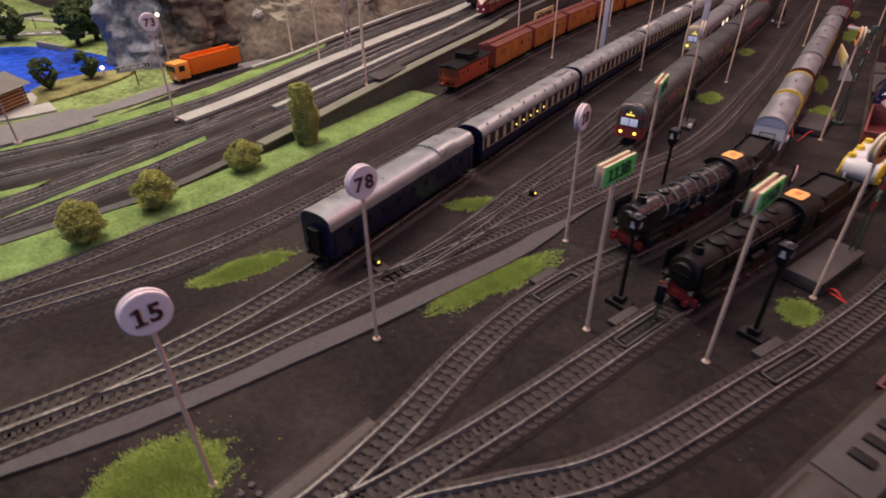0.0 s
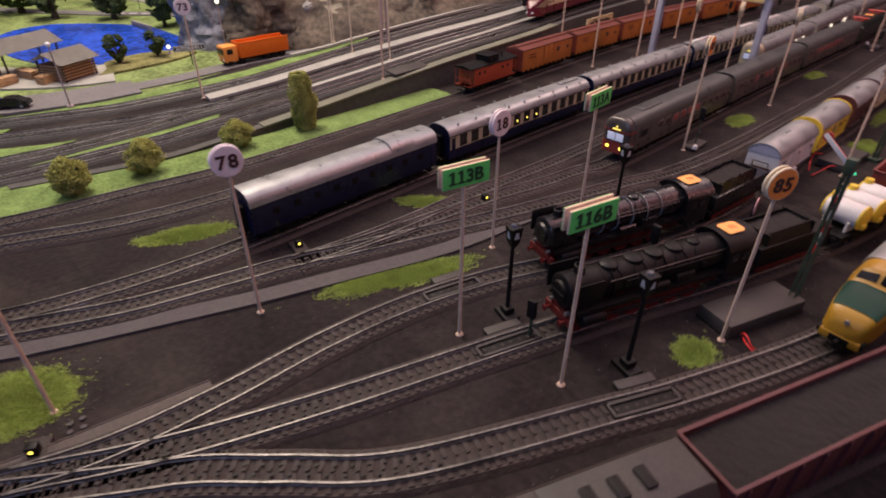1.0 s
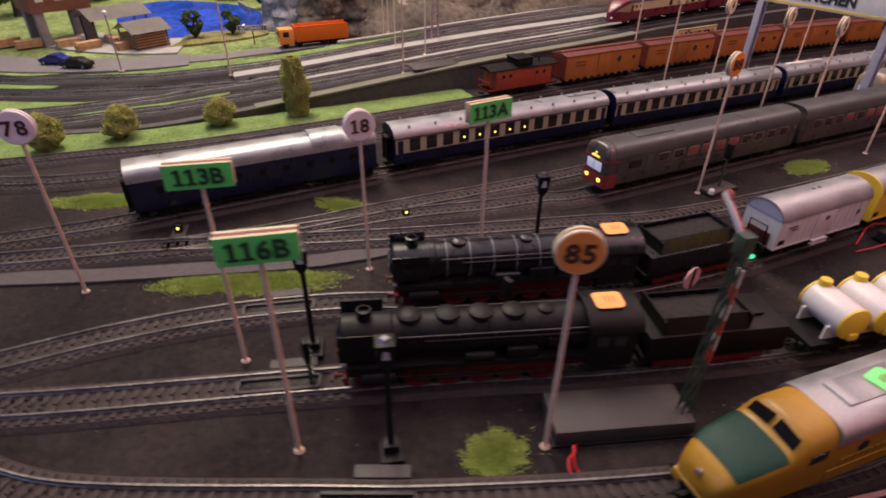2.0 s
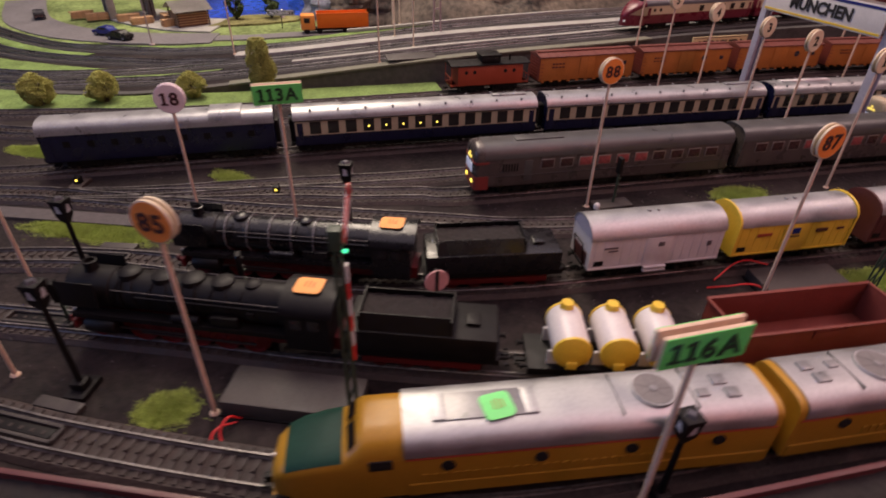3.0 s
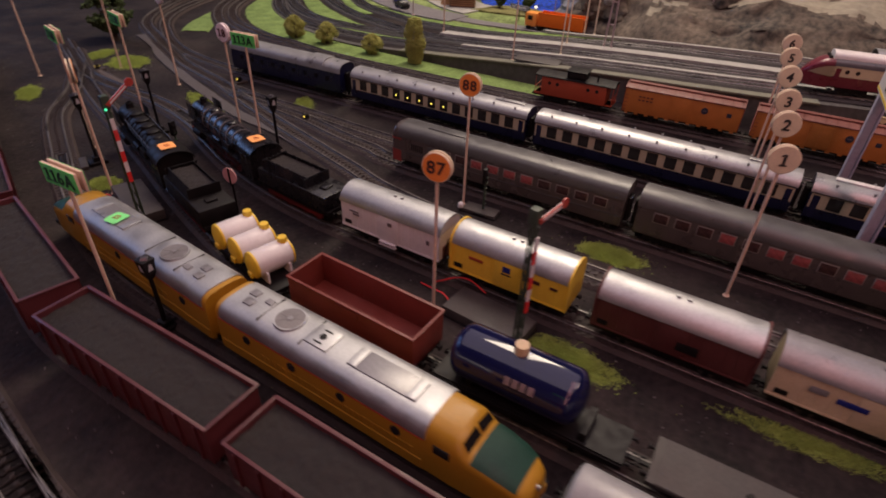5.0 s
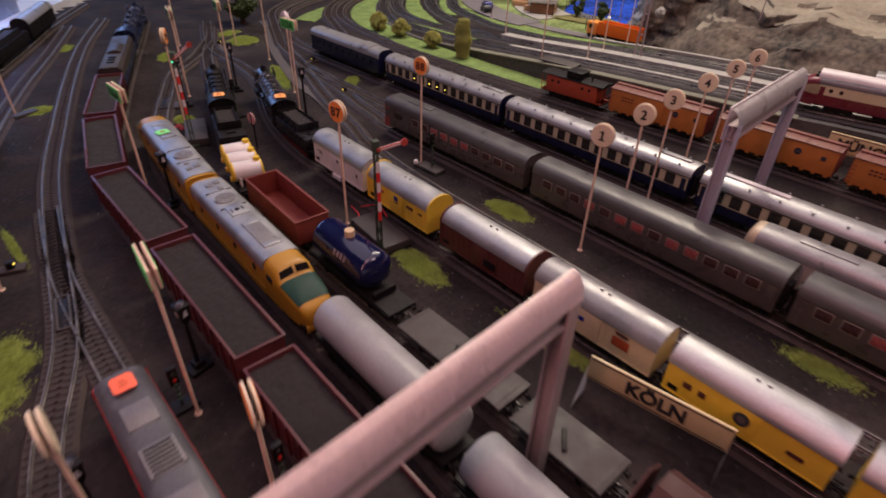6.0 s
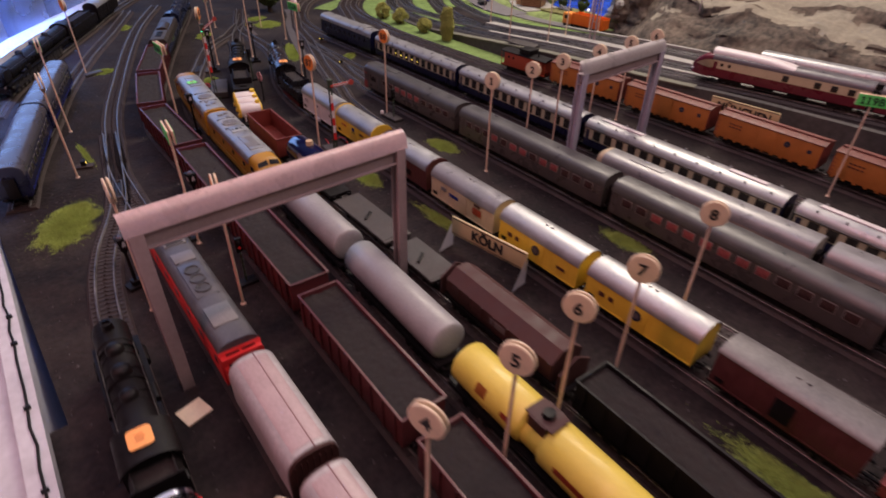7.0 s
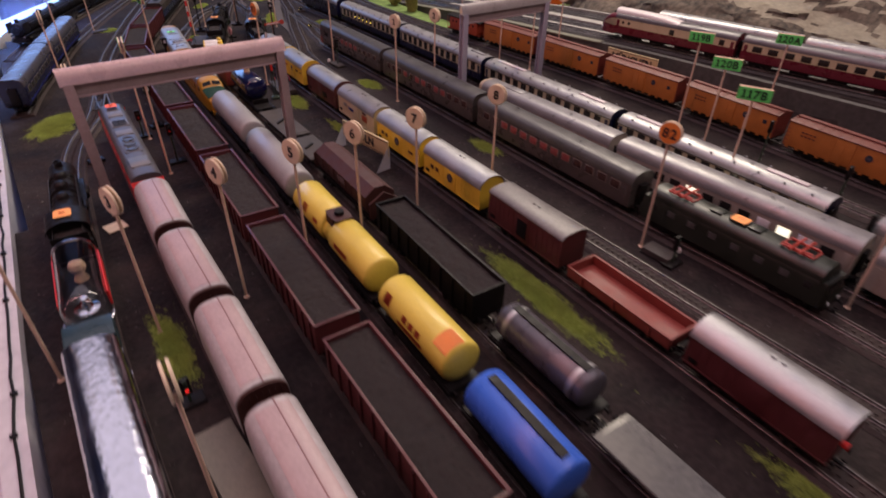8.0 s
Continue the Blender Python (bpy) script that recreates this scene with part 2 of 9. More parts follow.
    slab=mat("turnout_slab", (0.075, 0.056, 0.050), 0.75, vary=0.2, scale=40, bump=0.2),
    fascia=mat("fascia_white", (0.55, 0.55, 0.58), 0.4, vary=0.12, scale=14),
    plaster=mat("room_wall_paint", (0.30, 0.28, 0.32), 0.9, vary=0.15, scale=3),
    cable_red=mat("cable_red", (0.6, 0.02, 0.02), 0.4, vary=0),
    acrylic=mat("clear_acrylic", (0.42, 0.56, 0.92), 0.22, vary=0.1, scale=8, trans=0.85),
    teal=mat("teal_plastic", (0.020, 0.042, 0.052), 0.3, vary=0.1, scale=60),
    express_roof=mat("express_grey_roof", (0.105, 0.10, 0.11), 0.36, 0.1, vary=0.15, scale=60),
    plate_grey=mat("wagon_plate", (0.085, 0.085, 0.080), 0.30, 0.1, vary=0.25, scale=30, dust=0.12),
    deck=mat("tender_deck", (0.040, 0.034, 0.032), 0.6, vary=0.25, scale=60, dust=0.08),
    diesel_roof=mat("diesel_grey_roof", (0.095, 0.095, 0.105), 0.42, 0.2, vary=0.18, scale=50, dust=0.1),
    board=mat("station_board", (0.56, 0.46, 0.25), 0.5, vary=0.06, scale=60),
    olive=mat("box_olive", (0.15, 0.145, 0.11), 0.6, vary=0.15, scale=60),
    seam=mat("hood_seam", (0.26, 0.15, 0.15), 0.5, vary=0.1, scale=60),
    tan=mat("tan_plastic", (0.55, 0.40, 0.24), 0.5, vary=0.1, scale=90),
    glassy=mat("clear_plastic", (0.95, 0.96, 0.97), 0.03, vary=0, trans=1.0),
)


# ---- building helpers ----
def box(bm, x0, x1, y0, y1, z0, z1, bevel=0.0):
    g = bmesh.ops.create_cube(bm, size=1.0)["verts"]
    for v in g:
        v.co = Vector(((x0 + x1) / 2 + v.co.x * (x1 - x0), (y0 + y1) / 2 + v.co.y * (y1 - y0), (z0 + z1) / 2 + v.co.z * (z1 - z0)))
    if bevel:
        es = list({e for v in g for e in v.link_edges})
        bmesh.ops.bevel(bm, geom=es, offset=bevel, segments=2, affect="EDGES", profile=0.6)
    return g


def cyl(bm, p0, p1, r0, r1=None, seg=16, caps=True):
    r1 = r0 if r1 is None else r1
    p0, p1 = Vector(p0), Vector(p1)
    d = p1 - p0
    m = Matrix.Translation((p0 + p1) / 2) @ d.to_track_quat("Z", "Y").to_matrix().to_4x4()
    bmesh.ops.create_cone(bm, cap_ends=caps, segments=seg, radius1=r0, radius2=max(r1, 1e-6), depth=d.length, matrix=m)


def lathe(bm, rings, axis="y", cx=0.0, cz=0.0, seg=24):
    """rings: (position along the axis, radius); closed at both ends."""
    loops = []
    for p, r in rings:
        loop = []
        for i in range(seg):
            a = 2 * math.pi * i / seg
            u, w = r * math.cos(a), r * math.sin(a)
            co = {"y": (cx + u, p, cz + w), "z": (cx + u, cz + w, p), "x": (p, cx + u, cz + w)}[axis]
            loop.append(bm.verts.new(co))
        loops.append(loop)
    for a, b in zip(loops, loops[1:]):
        for i in range(seg):
            bm.faces.new((a[i], a[(i + 1) % seg], b[(i + 1) % seg], b[i]))
    bm.faces.new(loops[0])
    bm.faces.new(loops[-1])
    bmesh.ops.recalc_face_normals(bm, faces=bm.faces)


def tank_rings(y0, y1, r, dome=0.25):
    n = 6
    d = r * dome
    a = [(y0 + d * (1 - math.cos(math.pi / 2 * i / n)), r * math.sin(math.pi / 2 * i / n) if i else r * 0.05) for i in range(n + 1)]
    b = [(y0 + y1 - p, q) for p, q in reversed(a)]
    return a + b


def extrude(bm, profile, y0, y1):
    """A closed (x, z) outline pushed from y0 to y1."""
    a = [bm.verts.new((x, y0, z)) for x, z in profile]
    b = [bm.verts.new((x, y1, z)) for x, z in profile]
    n = len(profile)
    for i in range(n):
        bm.faces.new((a[i], a[(i + 1) % n], b[(i + 1) % n], b[i]))
    bm.faces.new(a)
    bm.faces.new(b)
    bmesh.ops.recalc_face_normals(bm, faces=bm.faces)


def arch(w, z0, z1, n=10, power=1.0):
    """Roof curve points from +w to -w, eaves at z0 and ridge at z1."""
    pts = []
    for i in range(n + 1):
        a = math.pi * i / n
        pts.append((w * math.copysign(abs(math.cos(a)) ** power, math.cos(a)), z0 + (z1 - z0) * math.sin(a) ** power))
    return pts


def finish(bm, name, material, smooth=True):
    me = bpy.data.meshes.new(name)
    bm.to_mesh(me)
    bm.free()
    me.materials.append(material)
    if smooth:
        me.shade_smooth()
        me.set_sharp_from_angle(angle=radians(38))
    return me


def part(name, bm, material, parent, label="", loc=None):
    me = finish(bm, name, material)
    ob = new(name, me)
    ob.parent = parent
    if loc is not None:
        ob.matrix_basis = loc
    if label:
        ob["label"] = label
    return ob


def share(name, me, parent, m=None, label=""):
    ob = new(name, me)
    ob.parent = parent
    if m is not None:
        ob.matrix_basis = m
    if label:
        ob["label"] = label
    return ob


def thing(name, m, label, category, group="", kind=""):
    ob = new(name)
    ob.empty_display_size = 0.01
    ob.matrix_basis = m
    return tagged(ob, label, category, group, kind)


def solid(name, bm, material, label, category, group="", kind="", m=None):
    ob = new(name, finish(bm, name, material))
    if m is not None:
        ob.matrix_basis = m
    return tagged(ob, label, category, group, kind)


def B():
    return bmesh.new()


def words(text, size, depth=0.0002, weight=0.022):
    """A mesh of letters in the built-in font, centred, standing in the x-z plane and facing -y."""
    cu = bpy.data.curves.new("letters", "FONT")
    cu.body, cu.size, cu.align_x, cu.align_y, cu.extrude = text, size, "CENTER", "CENTER", depth
    cu.offset = size * weight
    cu.resolution_u = 3
    ob = bpy.data.objects.new("letters", cu)
    scene.collection.objects.link(ob)
    bpy.context.view_layer.update()
    me = bpy.data.meshes.new_from_object(ob.evaluated_get(bpy.context.evaluated_depsgraph_get()))
    bpy.data.objects.remove(ob)
    bpy.data.curves.remove(cu)
    me.transform(Matrix.Rotation(radians(90), 4, "X"))
    return me


def one(size, height):
    """The figure 1 as a sign painter draws it: stem, slanting flag and foot."""
    bm = B()
    w = size * 0.075
    x0 = size * 0.04
    shapes = ([(x0 - w, 0), (x0 + w, 0), (x0 + w, height), (x0 - w, height)],
              [(x0 - size * 0.20, 0), (x0 + size * 0.20, 0), (x0 + size * 0.20, size * 0.085), (x0 - size * 0.20, size * 0.085)],
              [(x0 - size * 0.21, height * 0.76), (x0 - w * 0.5, height * 0.86), (x0 - w * 0.5, height), (x0 - size * 0.21, height * 0.88)])
    for k, q in enumerate(shapes):
        d = 0.0002 + 0.00002 * k
        front, back = [bm.verts.new((x, -d, z)) for x, z in q], [bm.verts.new((x, d, z)) for x, z in q]
        bm.faces.new(front)
        bm.faces.new(back[::-1])
        for i in range(4):
            bm.faces.new((front[i], back[i], back[(i + 1) % 4], front[(i + 1) % 4]))
    bmesh.ops.recalc_face_normals(bm, faces=bm.faces)
    me = bpy.data.meshes.new("figure")
    bm.to_mesh(me)
    bm.free()
    return me


def figures(text, size):
    """Figures and letters set side by side, centred, standing in the x-z plane."""
    height = size * 0.70
    glyphs, x = [], 0.0
    for ch in text:
        me = one(size, height) if ch == "1" else words(ch, size)
        co = np.array([v.co[:] for v in me.vertices])
        lo, hi = co.min(axis=0), co.max(axis=0)
        me.transform(Matrix.Translation((x - lo[0], 0, -(lo[2] + hi[2]) / 2)))
        glyphs.append(me)
        x += hi[0] - lo[0] + size * 0.09
    bm = B()
    for me in glyphs:
        bm.from_mesh(me)
        bpy.data.meshes.remove(me)
    bmesh.ops.translate(bm, verts=bm.verts, vec=(-(x - size * 0.09) / 2, 0, 0))
    me = bpy.data.meshes.new("figures")
    bm.to_mesh(me)
    bm.free()
    return me


WORDS = {}
for text, size in [(n, 0.0125) for n in "15 78 16 18 73 72 85 88 87 82 1 2 3 4 5 6 7 8".split()] + [(n, 0.0118) for n in "113B 116B 113A 116A 119B 120B 117B 120A".split()] + [("MÜNCHEN", 0.017), ("MÜNCHEN", 0.0165), ("KÖLN", 0.0150), ("AUTOBAHN 1", 0.0068)]:
    WORDS[text, size] = figures(text, size) if any(c.isdigit() for c in text) and " " not in text else words(text, size, weight=0.040 if size > 0.014 else 0.022)


def letters(text, size, material, parent, m, name="lettering"):
    me = WORDS[text, size]
    if not me.materials or me.materials[0] is not material:
        me.materials.clear()
        me.materials.append(material)
    return share(name, me, parent, m)


# ---- plan: curves ----
def spline(pts, step=0.006):
    """A smooth line through plan points, resampled at even steps."""
    p = [np.array(q, float) for q in pts]
    p = [2 * p[0] - p[1]] + p + [2 * p[-1] - p[-2]]
    out = []
    for i in range(1, len(p) - 2):
        a, b, c, d = p[i - 1:i + 3]
        for k in range(24):
            u = k / 24
            out.append(0.5 * (2 * b + (c - a) * u + (2 * a - 5 * b + 4 * c - d) * u * u + (3 * b - a - 3 * c + d) * u ** 3))
    out.append(p[-2])
    out = np.array(out)
    s = np.concatenate([[0], np.cumsum(np.linalg.norm(np.diff(out, axis=0), axis=1))])
    n = max(int(s[-1] / step), 2)
    t = np.linspace(0, s[-1], n)
    return np.stack([np.interp(t, s, out[:, k]) for k in range(2)], 1)


WALL_LINE = [(-0.68, -0.2), (-0.60, -0.06), (-0.545, 0.04), (-0.52, 0.102), (-0.497, 0.182), (-0.485, 0.23), (-0.475, 0.373), (-0.468, 0.52), (-0.462, 0.7), (-0.465, 0.95), (-0.485, 1.1), (-0.507, 1.5), (-0.53, 2.0), (-0.55, 2.7)]


def wall_x(y):
    return float(np.interp(y, [q[1] for q in WALL_LINE], [q[0] for q in WALL_LINE]))


def upper(y):
    """The main line climbs to the station and levels out there."""
    return float(np.interp(y, [0.27, 0.36, 0.46, 0.56, 0.63, 0.70, 0.79, 0.89, 0.96, 1.10], [0.0, 0.006, 0.0135, 0.022, 0.0275, 0.032, 0.036, 0.039, 0.041, 0.043]))


def village(x, y):
    """Height of the ground beyond the main line: it falls to the pond."""
    f = min(max((x + 0.785) / 0.085, 0), 1)
    return upper(y) * f * f * (3 - 2 * f)


def ground_z(x, y):
    return upper(y) if x < wall_x(y) - 0.004 else 0.0


# ---- structure ----
EDGE_LINE = [(-0.75, -1.15), (-0.25, -0.80), (0.06, -0.46), (0.244, -0.188), (0.375, 0.04), (0.440, 0.22), (0.462, 0.42), (0.472, 0.62), (0.477, 0.85), (0.488, 1.12), (0.496, 1.3), (0.500, 1.5), (0.502, 2.75)]


def board_edge(y):
    return float(np.interp(y, [q[1] for q in EDGE_LINE], [q[0] for q in EDGE_LINE]))


def ground():
    xs = np.arange(-2.3, 0.4951, 0.0215)
    ys = np.arange(-1.4, 2.75, 0.03)
    bm = B()
    grid = []
    for y in ys:
        row = []
        for x in xs:
            z = village(x, y) if x < wall_x(y) - 0.012 else 0.0
            row.append(bm.verts.new((x, y, z + 0.0005 * noise.noise(Vector((x * 30, y * 30, 0))))))
        grid.append(row)
    for j in range(len(ys) - 1):
        for i in range(len(xs) - 1):
            if xs[i + 1] < board_edge(ys[j]) + 0.01:
                bm.faces.new((grid[j][i], grid[j][i + 1], grid[j + 1][i + 1], grid[j + 1][i]))
    bmesh.ops.delete(bm, geom=[v for v in bm.verts if not v.link_faces], context="VERTS")
    solid("ground", bm, M["ground"], "dark grey-brown painted layout board with fine grit", "layout board", kind="structure")


ground()

def edge_board():
    line = spline(EDGE_LINE, 0.02)
    t = thing("trim", Matrix(), "white layout edge board curving beside the tracks", "edge board", kind="structure")
    bm = B()
    ribbon(bm, line, 0.0, 0.016, lambda x, y: 0.012, 0.13)
    part("board", bm, M["fascia"], t)
    bm = B()
    ribbon(bm, line, 0.016, 0.13, lambda x, y: 0.004, 0.02)
    part("ledge", bm, M["fascia"], t, "wide pale ledge outside the layout")
    # a thin black cable tacked along the board, never quite straight
    rng = random.Random(8)
    run = line[line[:, 1] > 0.45]
    for k in range(0, len(run) - 4, 4):
        bm = B()
        pts = [(run[k + j][0] + 0.0065 + 0.0022 * noise.noise(Vector((run[k + j][1] * 42, 3, 0))), run[k + j][1], 0.0128) for j in range(5)]
        for p, q in zip(pts, pts[1:]):
            cyl(bm, p, q, 0.0010, seg=6)
        part("edge_cable", bm, M["black"], t)
        bm = B()
        x, y, z = pts[rng.randrange(1, 4)]
        box(bm, x - 0.0022, x + 0.0022, y - 0.0016, y + 0.0016, 0.0120, 0.0144, 0.0004)
        part("cable_clip", bm, M["black"], t)


bm = B()
box(bm, -4.0, 3.2, -4.0, 5.0, -1.02, -1.0)
solid("floor", bm, mat("room_floor", (0.06, 0.08, 0.14), 0.5, vary=0.15, scale=4), "dark floor of the exhibition room", "floor", kind="structure")
for nm, q in (("wall_north", (-4, 3.2, 5.0, 5.1)), ("wall_south", (-4, 3.2, -4.1, -4.0)), ("wall_west", (-4.1, -4.0, -4.1, 5.1)), ("wall_east", (3.2, 3.3, -4.1, 5.1))):
    bm = B()
    box(bm, q[0], q[1], q[2], q[3], -1.0, 1.75)
    solid(nm, bm, M["plaster"], "plain dim exhibition room wall", "wall", kind="structure")
bm = B()
box(bm, -4.1, 3.3, -4.1, 5.1, 1.75, 1.85)
solid("ceiling", bm, M["plaster"], "plain dim room ceiling", "ceiling", kind="structure")


def ribbon(bm, line, w0, w1, zf, thick):
    """A strip along a line, from w0 to w1 to its right, its top at zf(x, y)."""
    d = np.gradient(line, axis=0)
    d /= np.linalg.norm(d, axis=1)[:, None]
    nrm = np.stack([d[:, 1], -d[:, 0]], 1)
    rows = []
    for p, q in zip(line, nrm):
        a, b = p + q * w0, p + q * w1
        za, zb = zf(*a), zf(*b)
        rows.append([bm.verts.new((a[0], a[1], za)), bm.verts.new((b[0], b[1], zb)), bm.verts.new((b[0], b[1], zb - thick)), bm.verts.new((a[0], a[1], za - thick))])
    for r, s in zip(rows, rows[1:]):
        for i in range(4):
            bm.faces.new((r[i], r[(i + 1) % 4], s[(i + 1) % 4], s[i]))
    bm.faces.new(rows[0])
    bm.faces.new(rows[-1])
    bmesh.ops.recalc_face_normals(bm, faces=bm.faces)


def prism_mesh(name, line, sections, zf, material):
    """Sweeps a closed (offset, height) outline along a line."""
    d = np.gradient(line, axis=0)
    d /= np.linalg.norm(d, axis=1)[:, None]
    nrm = np.stack([d[:, 1], -d[:, 0]], 1)
    k = len(sections)
    vs, fs = [], []
    for p, q in zip(line, nrm):
        z = zf(*p)
        for o, h in sections:
            vs.append((p[0] + q[0] * o, p[1] + q[1] * o, z + h))
    for i in range(len(line) - 1):
        for j in range(k):
            a, b = i * k + j, i * k + (j + 1) % k
            fs.append((a, a + k, b + k, b))
    fs.append(tuple(range(k)))
    fs.append(tuple(range((len(line) - 1) * k, len(line) * k))[::-1])
    me = bpy.data.meshes.new(name)
    me.from_pydata(vs, [], fs)
    me.materials.append(material)
    me.update()
    return me


edge_board()
RAIL_TOP = 0.0066
TRACKS = {}
# stretches of the plan, in y, where each sleeper is a piece of its own
NEAR = {"A": (-0.1, 0.36), "B": (-0.1, 0.30), "C": (-0.1, 0.44), "K2": (-0.05, 0.62), "R": (-0.05, 0.23), "S": (0.23, 1.08), "X": (0.25, 1.72), "L": (0.35, 1.05), "D": (0.5, 0.92), "P": (0.05, 0.6), "H": (1.5, 1.8)}


def mesh_sleeper():
    bm = B()
    box(bm, -0.0132, 0.0132, -0.0014, 0.0014, 0.001, 0.0042)
    box(bm, -0.0011, 0.0011, -0.0009, 0.0009, 0.0041, 0.0053)
    return finish(bm, "sleeper", M["sleeper_one"], False)


SLEEPER = mesh_sleeper()


def track(key, pts, up=False, label="dark model railway track with brown sleepers", bedded=None):
    line = spline(pts)
    TRACKS[key] = line
    zf = ground_z if up else (lambda x, y: 0.0)
    if up:
        zf = lambda x, y: upper(y)
    t = thing("track", Matrix(), label, "railway track", "tracks", "structure")
    wide = 0.019 if bedded else 0.0165
    bedmat = M["bedup"] if up else M["bed"]
    share("ballast_bed", prism_mesh("ballast_bed", line, [(-wide, 0.0003), (-wide + 0.0025, 0.0033), (wide - 0.0025, 0.0033), (wide, 0.0003)], zf, bedmat), t)
    share("gap_filling", prism_mesh("gap_filling", line, [(-0.0128, 0.0030), (-0.0128, 0.00345), (0.0128, 0.00345), (0.0128, 0.0030)], zf, M["infill"]), t)
    for s in (-1, 1):
        o = s * 0.00825
        share("rail", prism_mesh("rail", line, [(o - 0.0012, 0.0042), (o - 0.0006, 0.0048), (o - 0.00055, RAIL_TOP), (o + 0.00055, RAIL_TOP), (o + 0.0006, 0.0048), (o + 0.0012, 0.0042)], zf, M["rail_up"] if up else M["rail"]), t)
    d = np.gradient(line, axis=0)
    d /= np.linalg.norm(d, axis=1)[:, None]
    length = np.linalg.norm(np.diff(line, axis=0), axis=1).sum()
    n = int(length / 0.0068)
    s = np.concatenate([[0], np.cumsum(np.linalg.norm(np.diff(line, axis=0), axis=1))])
    vs, fs = [], []
    lo, hi = NEAR.get(key, (9, 9))
    for k in range(n):
        u = (k + 0.5) * 0.0068
        p = [np.interp(u, s, line[:, c]) for c in range(2)]
        q = np.array([np.interp(u, s, d[:, c]) for c in range(2)])
        q /= np.linalg.norm(q)
        z = zf(*p)
        if lo < p[1] < hi:
            share("sleeper", SLEEPER, t, pose(p[0], p[1], z, 0, 0, math.degrees(math.atan2(-q[0], q[1]))))
            continue
        r = np.array([q[1], -q[0]])
        for hw, hl, h0, h1 in ((0.0132, 0.0014, 0.001, 0.0042), (0.0011, 0.0009, 0.004, 0.0053)):
            b = len(vs)
            for h in (h0, h1):
                for a, c in ((-1, -1), (1, -1), (1, 1), (-1, 1)):
                    vs.append((p[0] + r[0] * a * hw + q[0] * c * hl, p[1] + r[1] * a * hw + q[1] * c * hl, z + h))
            fs += [(b + 4, b + 5, b + 6, b + 7)] + [(b + i, b + (i + 1) % 4, b + 4 + (i + 1) % 4, b + 4 + i) for i in range(4)]
    if not vs:
        return t
    me = bpy.data.meshes.new("sleepers")
    me.from_pydata(vs, [], fs)
    me.materials.append(M["sleeper_up"] if up else M["sleeper"])
    me.update()
    ob = share("sleepers", me, t)
    ob["kind"] = "stuff"
    return t


# yard tracks, from the far board to the near edge
track("R", [(-0.80, -0.30), (-0.56, -0.235), (-0.415, -0.155), (-0.325, -0.04), (-0.281, 0.045), (-0.262, 0.11), (-0.252, 0.17), (-0.247, 0.24), (-0.234, 0.6), (-0.220, 0.85), (-0.205, 1.1), (-0.192, 1.3), (-0.172, 1.56), (-0.14, 2.0), (-0.1, 2.6)])
track("K2", [(-0.70, -0.345), (-0.53, -0.275), (-0.385, -0.175), (-0.31, -0.05), (-0.265, 0.041), (-0.233, 0.105), (-0.220, 0.141), (-0.208, 0.181), (-0.195, 0.225), (-0.180, 0.27), (-0.162, 0.36), (-0.148, 0.44), (-0.132, 0.5), (-0.120, 0.56), (-0.109, 0.61), (-0.096, 0.87), (-0.081, 1.13), (-0.062, 1.41), (-0.055, 1.6), (-0.02, 2.0), (0.02, 2.6)])
track("S", [(-0.190, 0.235), (-0.178, 0.30), (-0.172, 0.36), (-0.168, 0.426), (-0.158, 0.521), (-0.152, 0.6), (-0.144, 0.8), (-0.132, 1.08), (-0.121, 1.345), (-0.117, 1.6), (-0.09, 2.0), (-0.05, 2.6)])
track("X", [(-0.183, 0.255), (-0.165, 0.30), (-0.137, 0.371), (-0.118, 0.42), (-0.088, 0.506), (-0.066, 0.57), (-0.045, 0.63), (-0.025, 0.75), (-0.008, 0.95), (0.003, 1.1), (0.016, 1.42), (0.028, 1.7), (0.06, 2.6)])
track("P", [(-0.975, -0.306), (-0.873, -0.283), (-0.780, -0.255), (-0.697, -0.226), (-0.609, -0.188), (-0.529, -0.131), (-0.460, -0.049), (-0.420, 0.030), (-0.392, 0.090), (-0.362, 0.160), (-0.343, 0.251), (-0.332, 0.4), (-0.322, 0.7), (-0.305, 1.1), (-0.28, 1.5), (-0.24, 2.0), (-0.19, 2.6)])
track("Q", [(-0.98, -0.275), (-0.88, -0.252), (-0.79, -0.226), (-0.708, -0.198), (-0.624, -0.162), (-0.549, -0.110), (-0.484, -0.032), (-0.450, 0.045), (-0.431, 0.115), (-0.419, 0.19), (-0.402, 0.281), (-0.395, 0.45), (-0.395, 0.67), (-0.399, 0.95), (-0.396, 1.1), (-0.386, 1.3), (-0.37, 1.45), (-0.345, 1.7), (-0.30, 2.6)])
track("A", [(-0.20, -0.16), (-0.145, -0.04), (-0.124, 0.012), (-0.107, 0.061), (-0.098, 0.124), (-0.093, 0.2), (-0.081, 0.269), (-0.060, 0.334), (-0.036, 0.385), (-0.006, 0.455), (0.014, 0.52), (0.026, 0.58), (0.033, 0.645), (0.047, 0.86), (0.060, 1.09), (0.074, 1.33), (0.086, 1.5), (0.100, 1.69), (0.13, 2.0), (0.17, 2.6)])
track("B", [(-0.18, -0.10), (-0.125, 0.01), (-0.097, 0.058), (-0.075, 0.101), (-0.045, 0.171), (-0.017, 0.244), (0.005, 0.302), (0.036, 0.38), (0.068, 0.455), (0.098, 0.535), (0.122, 0.61), (0.138, 0.68), (0.147, 0.78), (0.152, 0.87), (0.157, 0.97), (0.163, 1.1), (0.172, 1.22), (0.180, 1.35), (0.190, 1.46), (0.198, 1.587), (0.21, 1.8), (0.25, 2.6)])
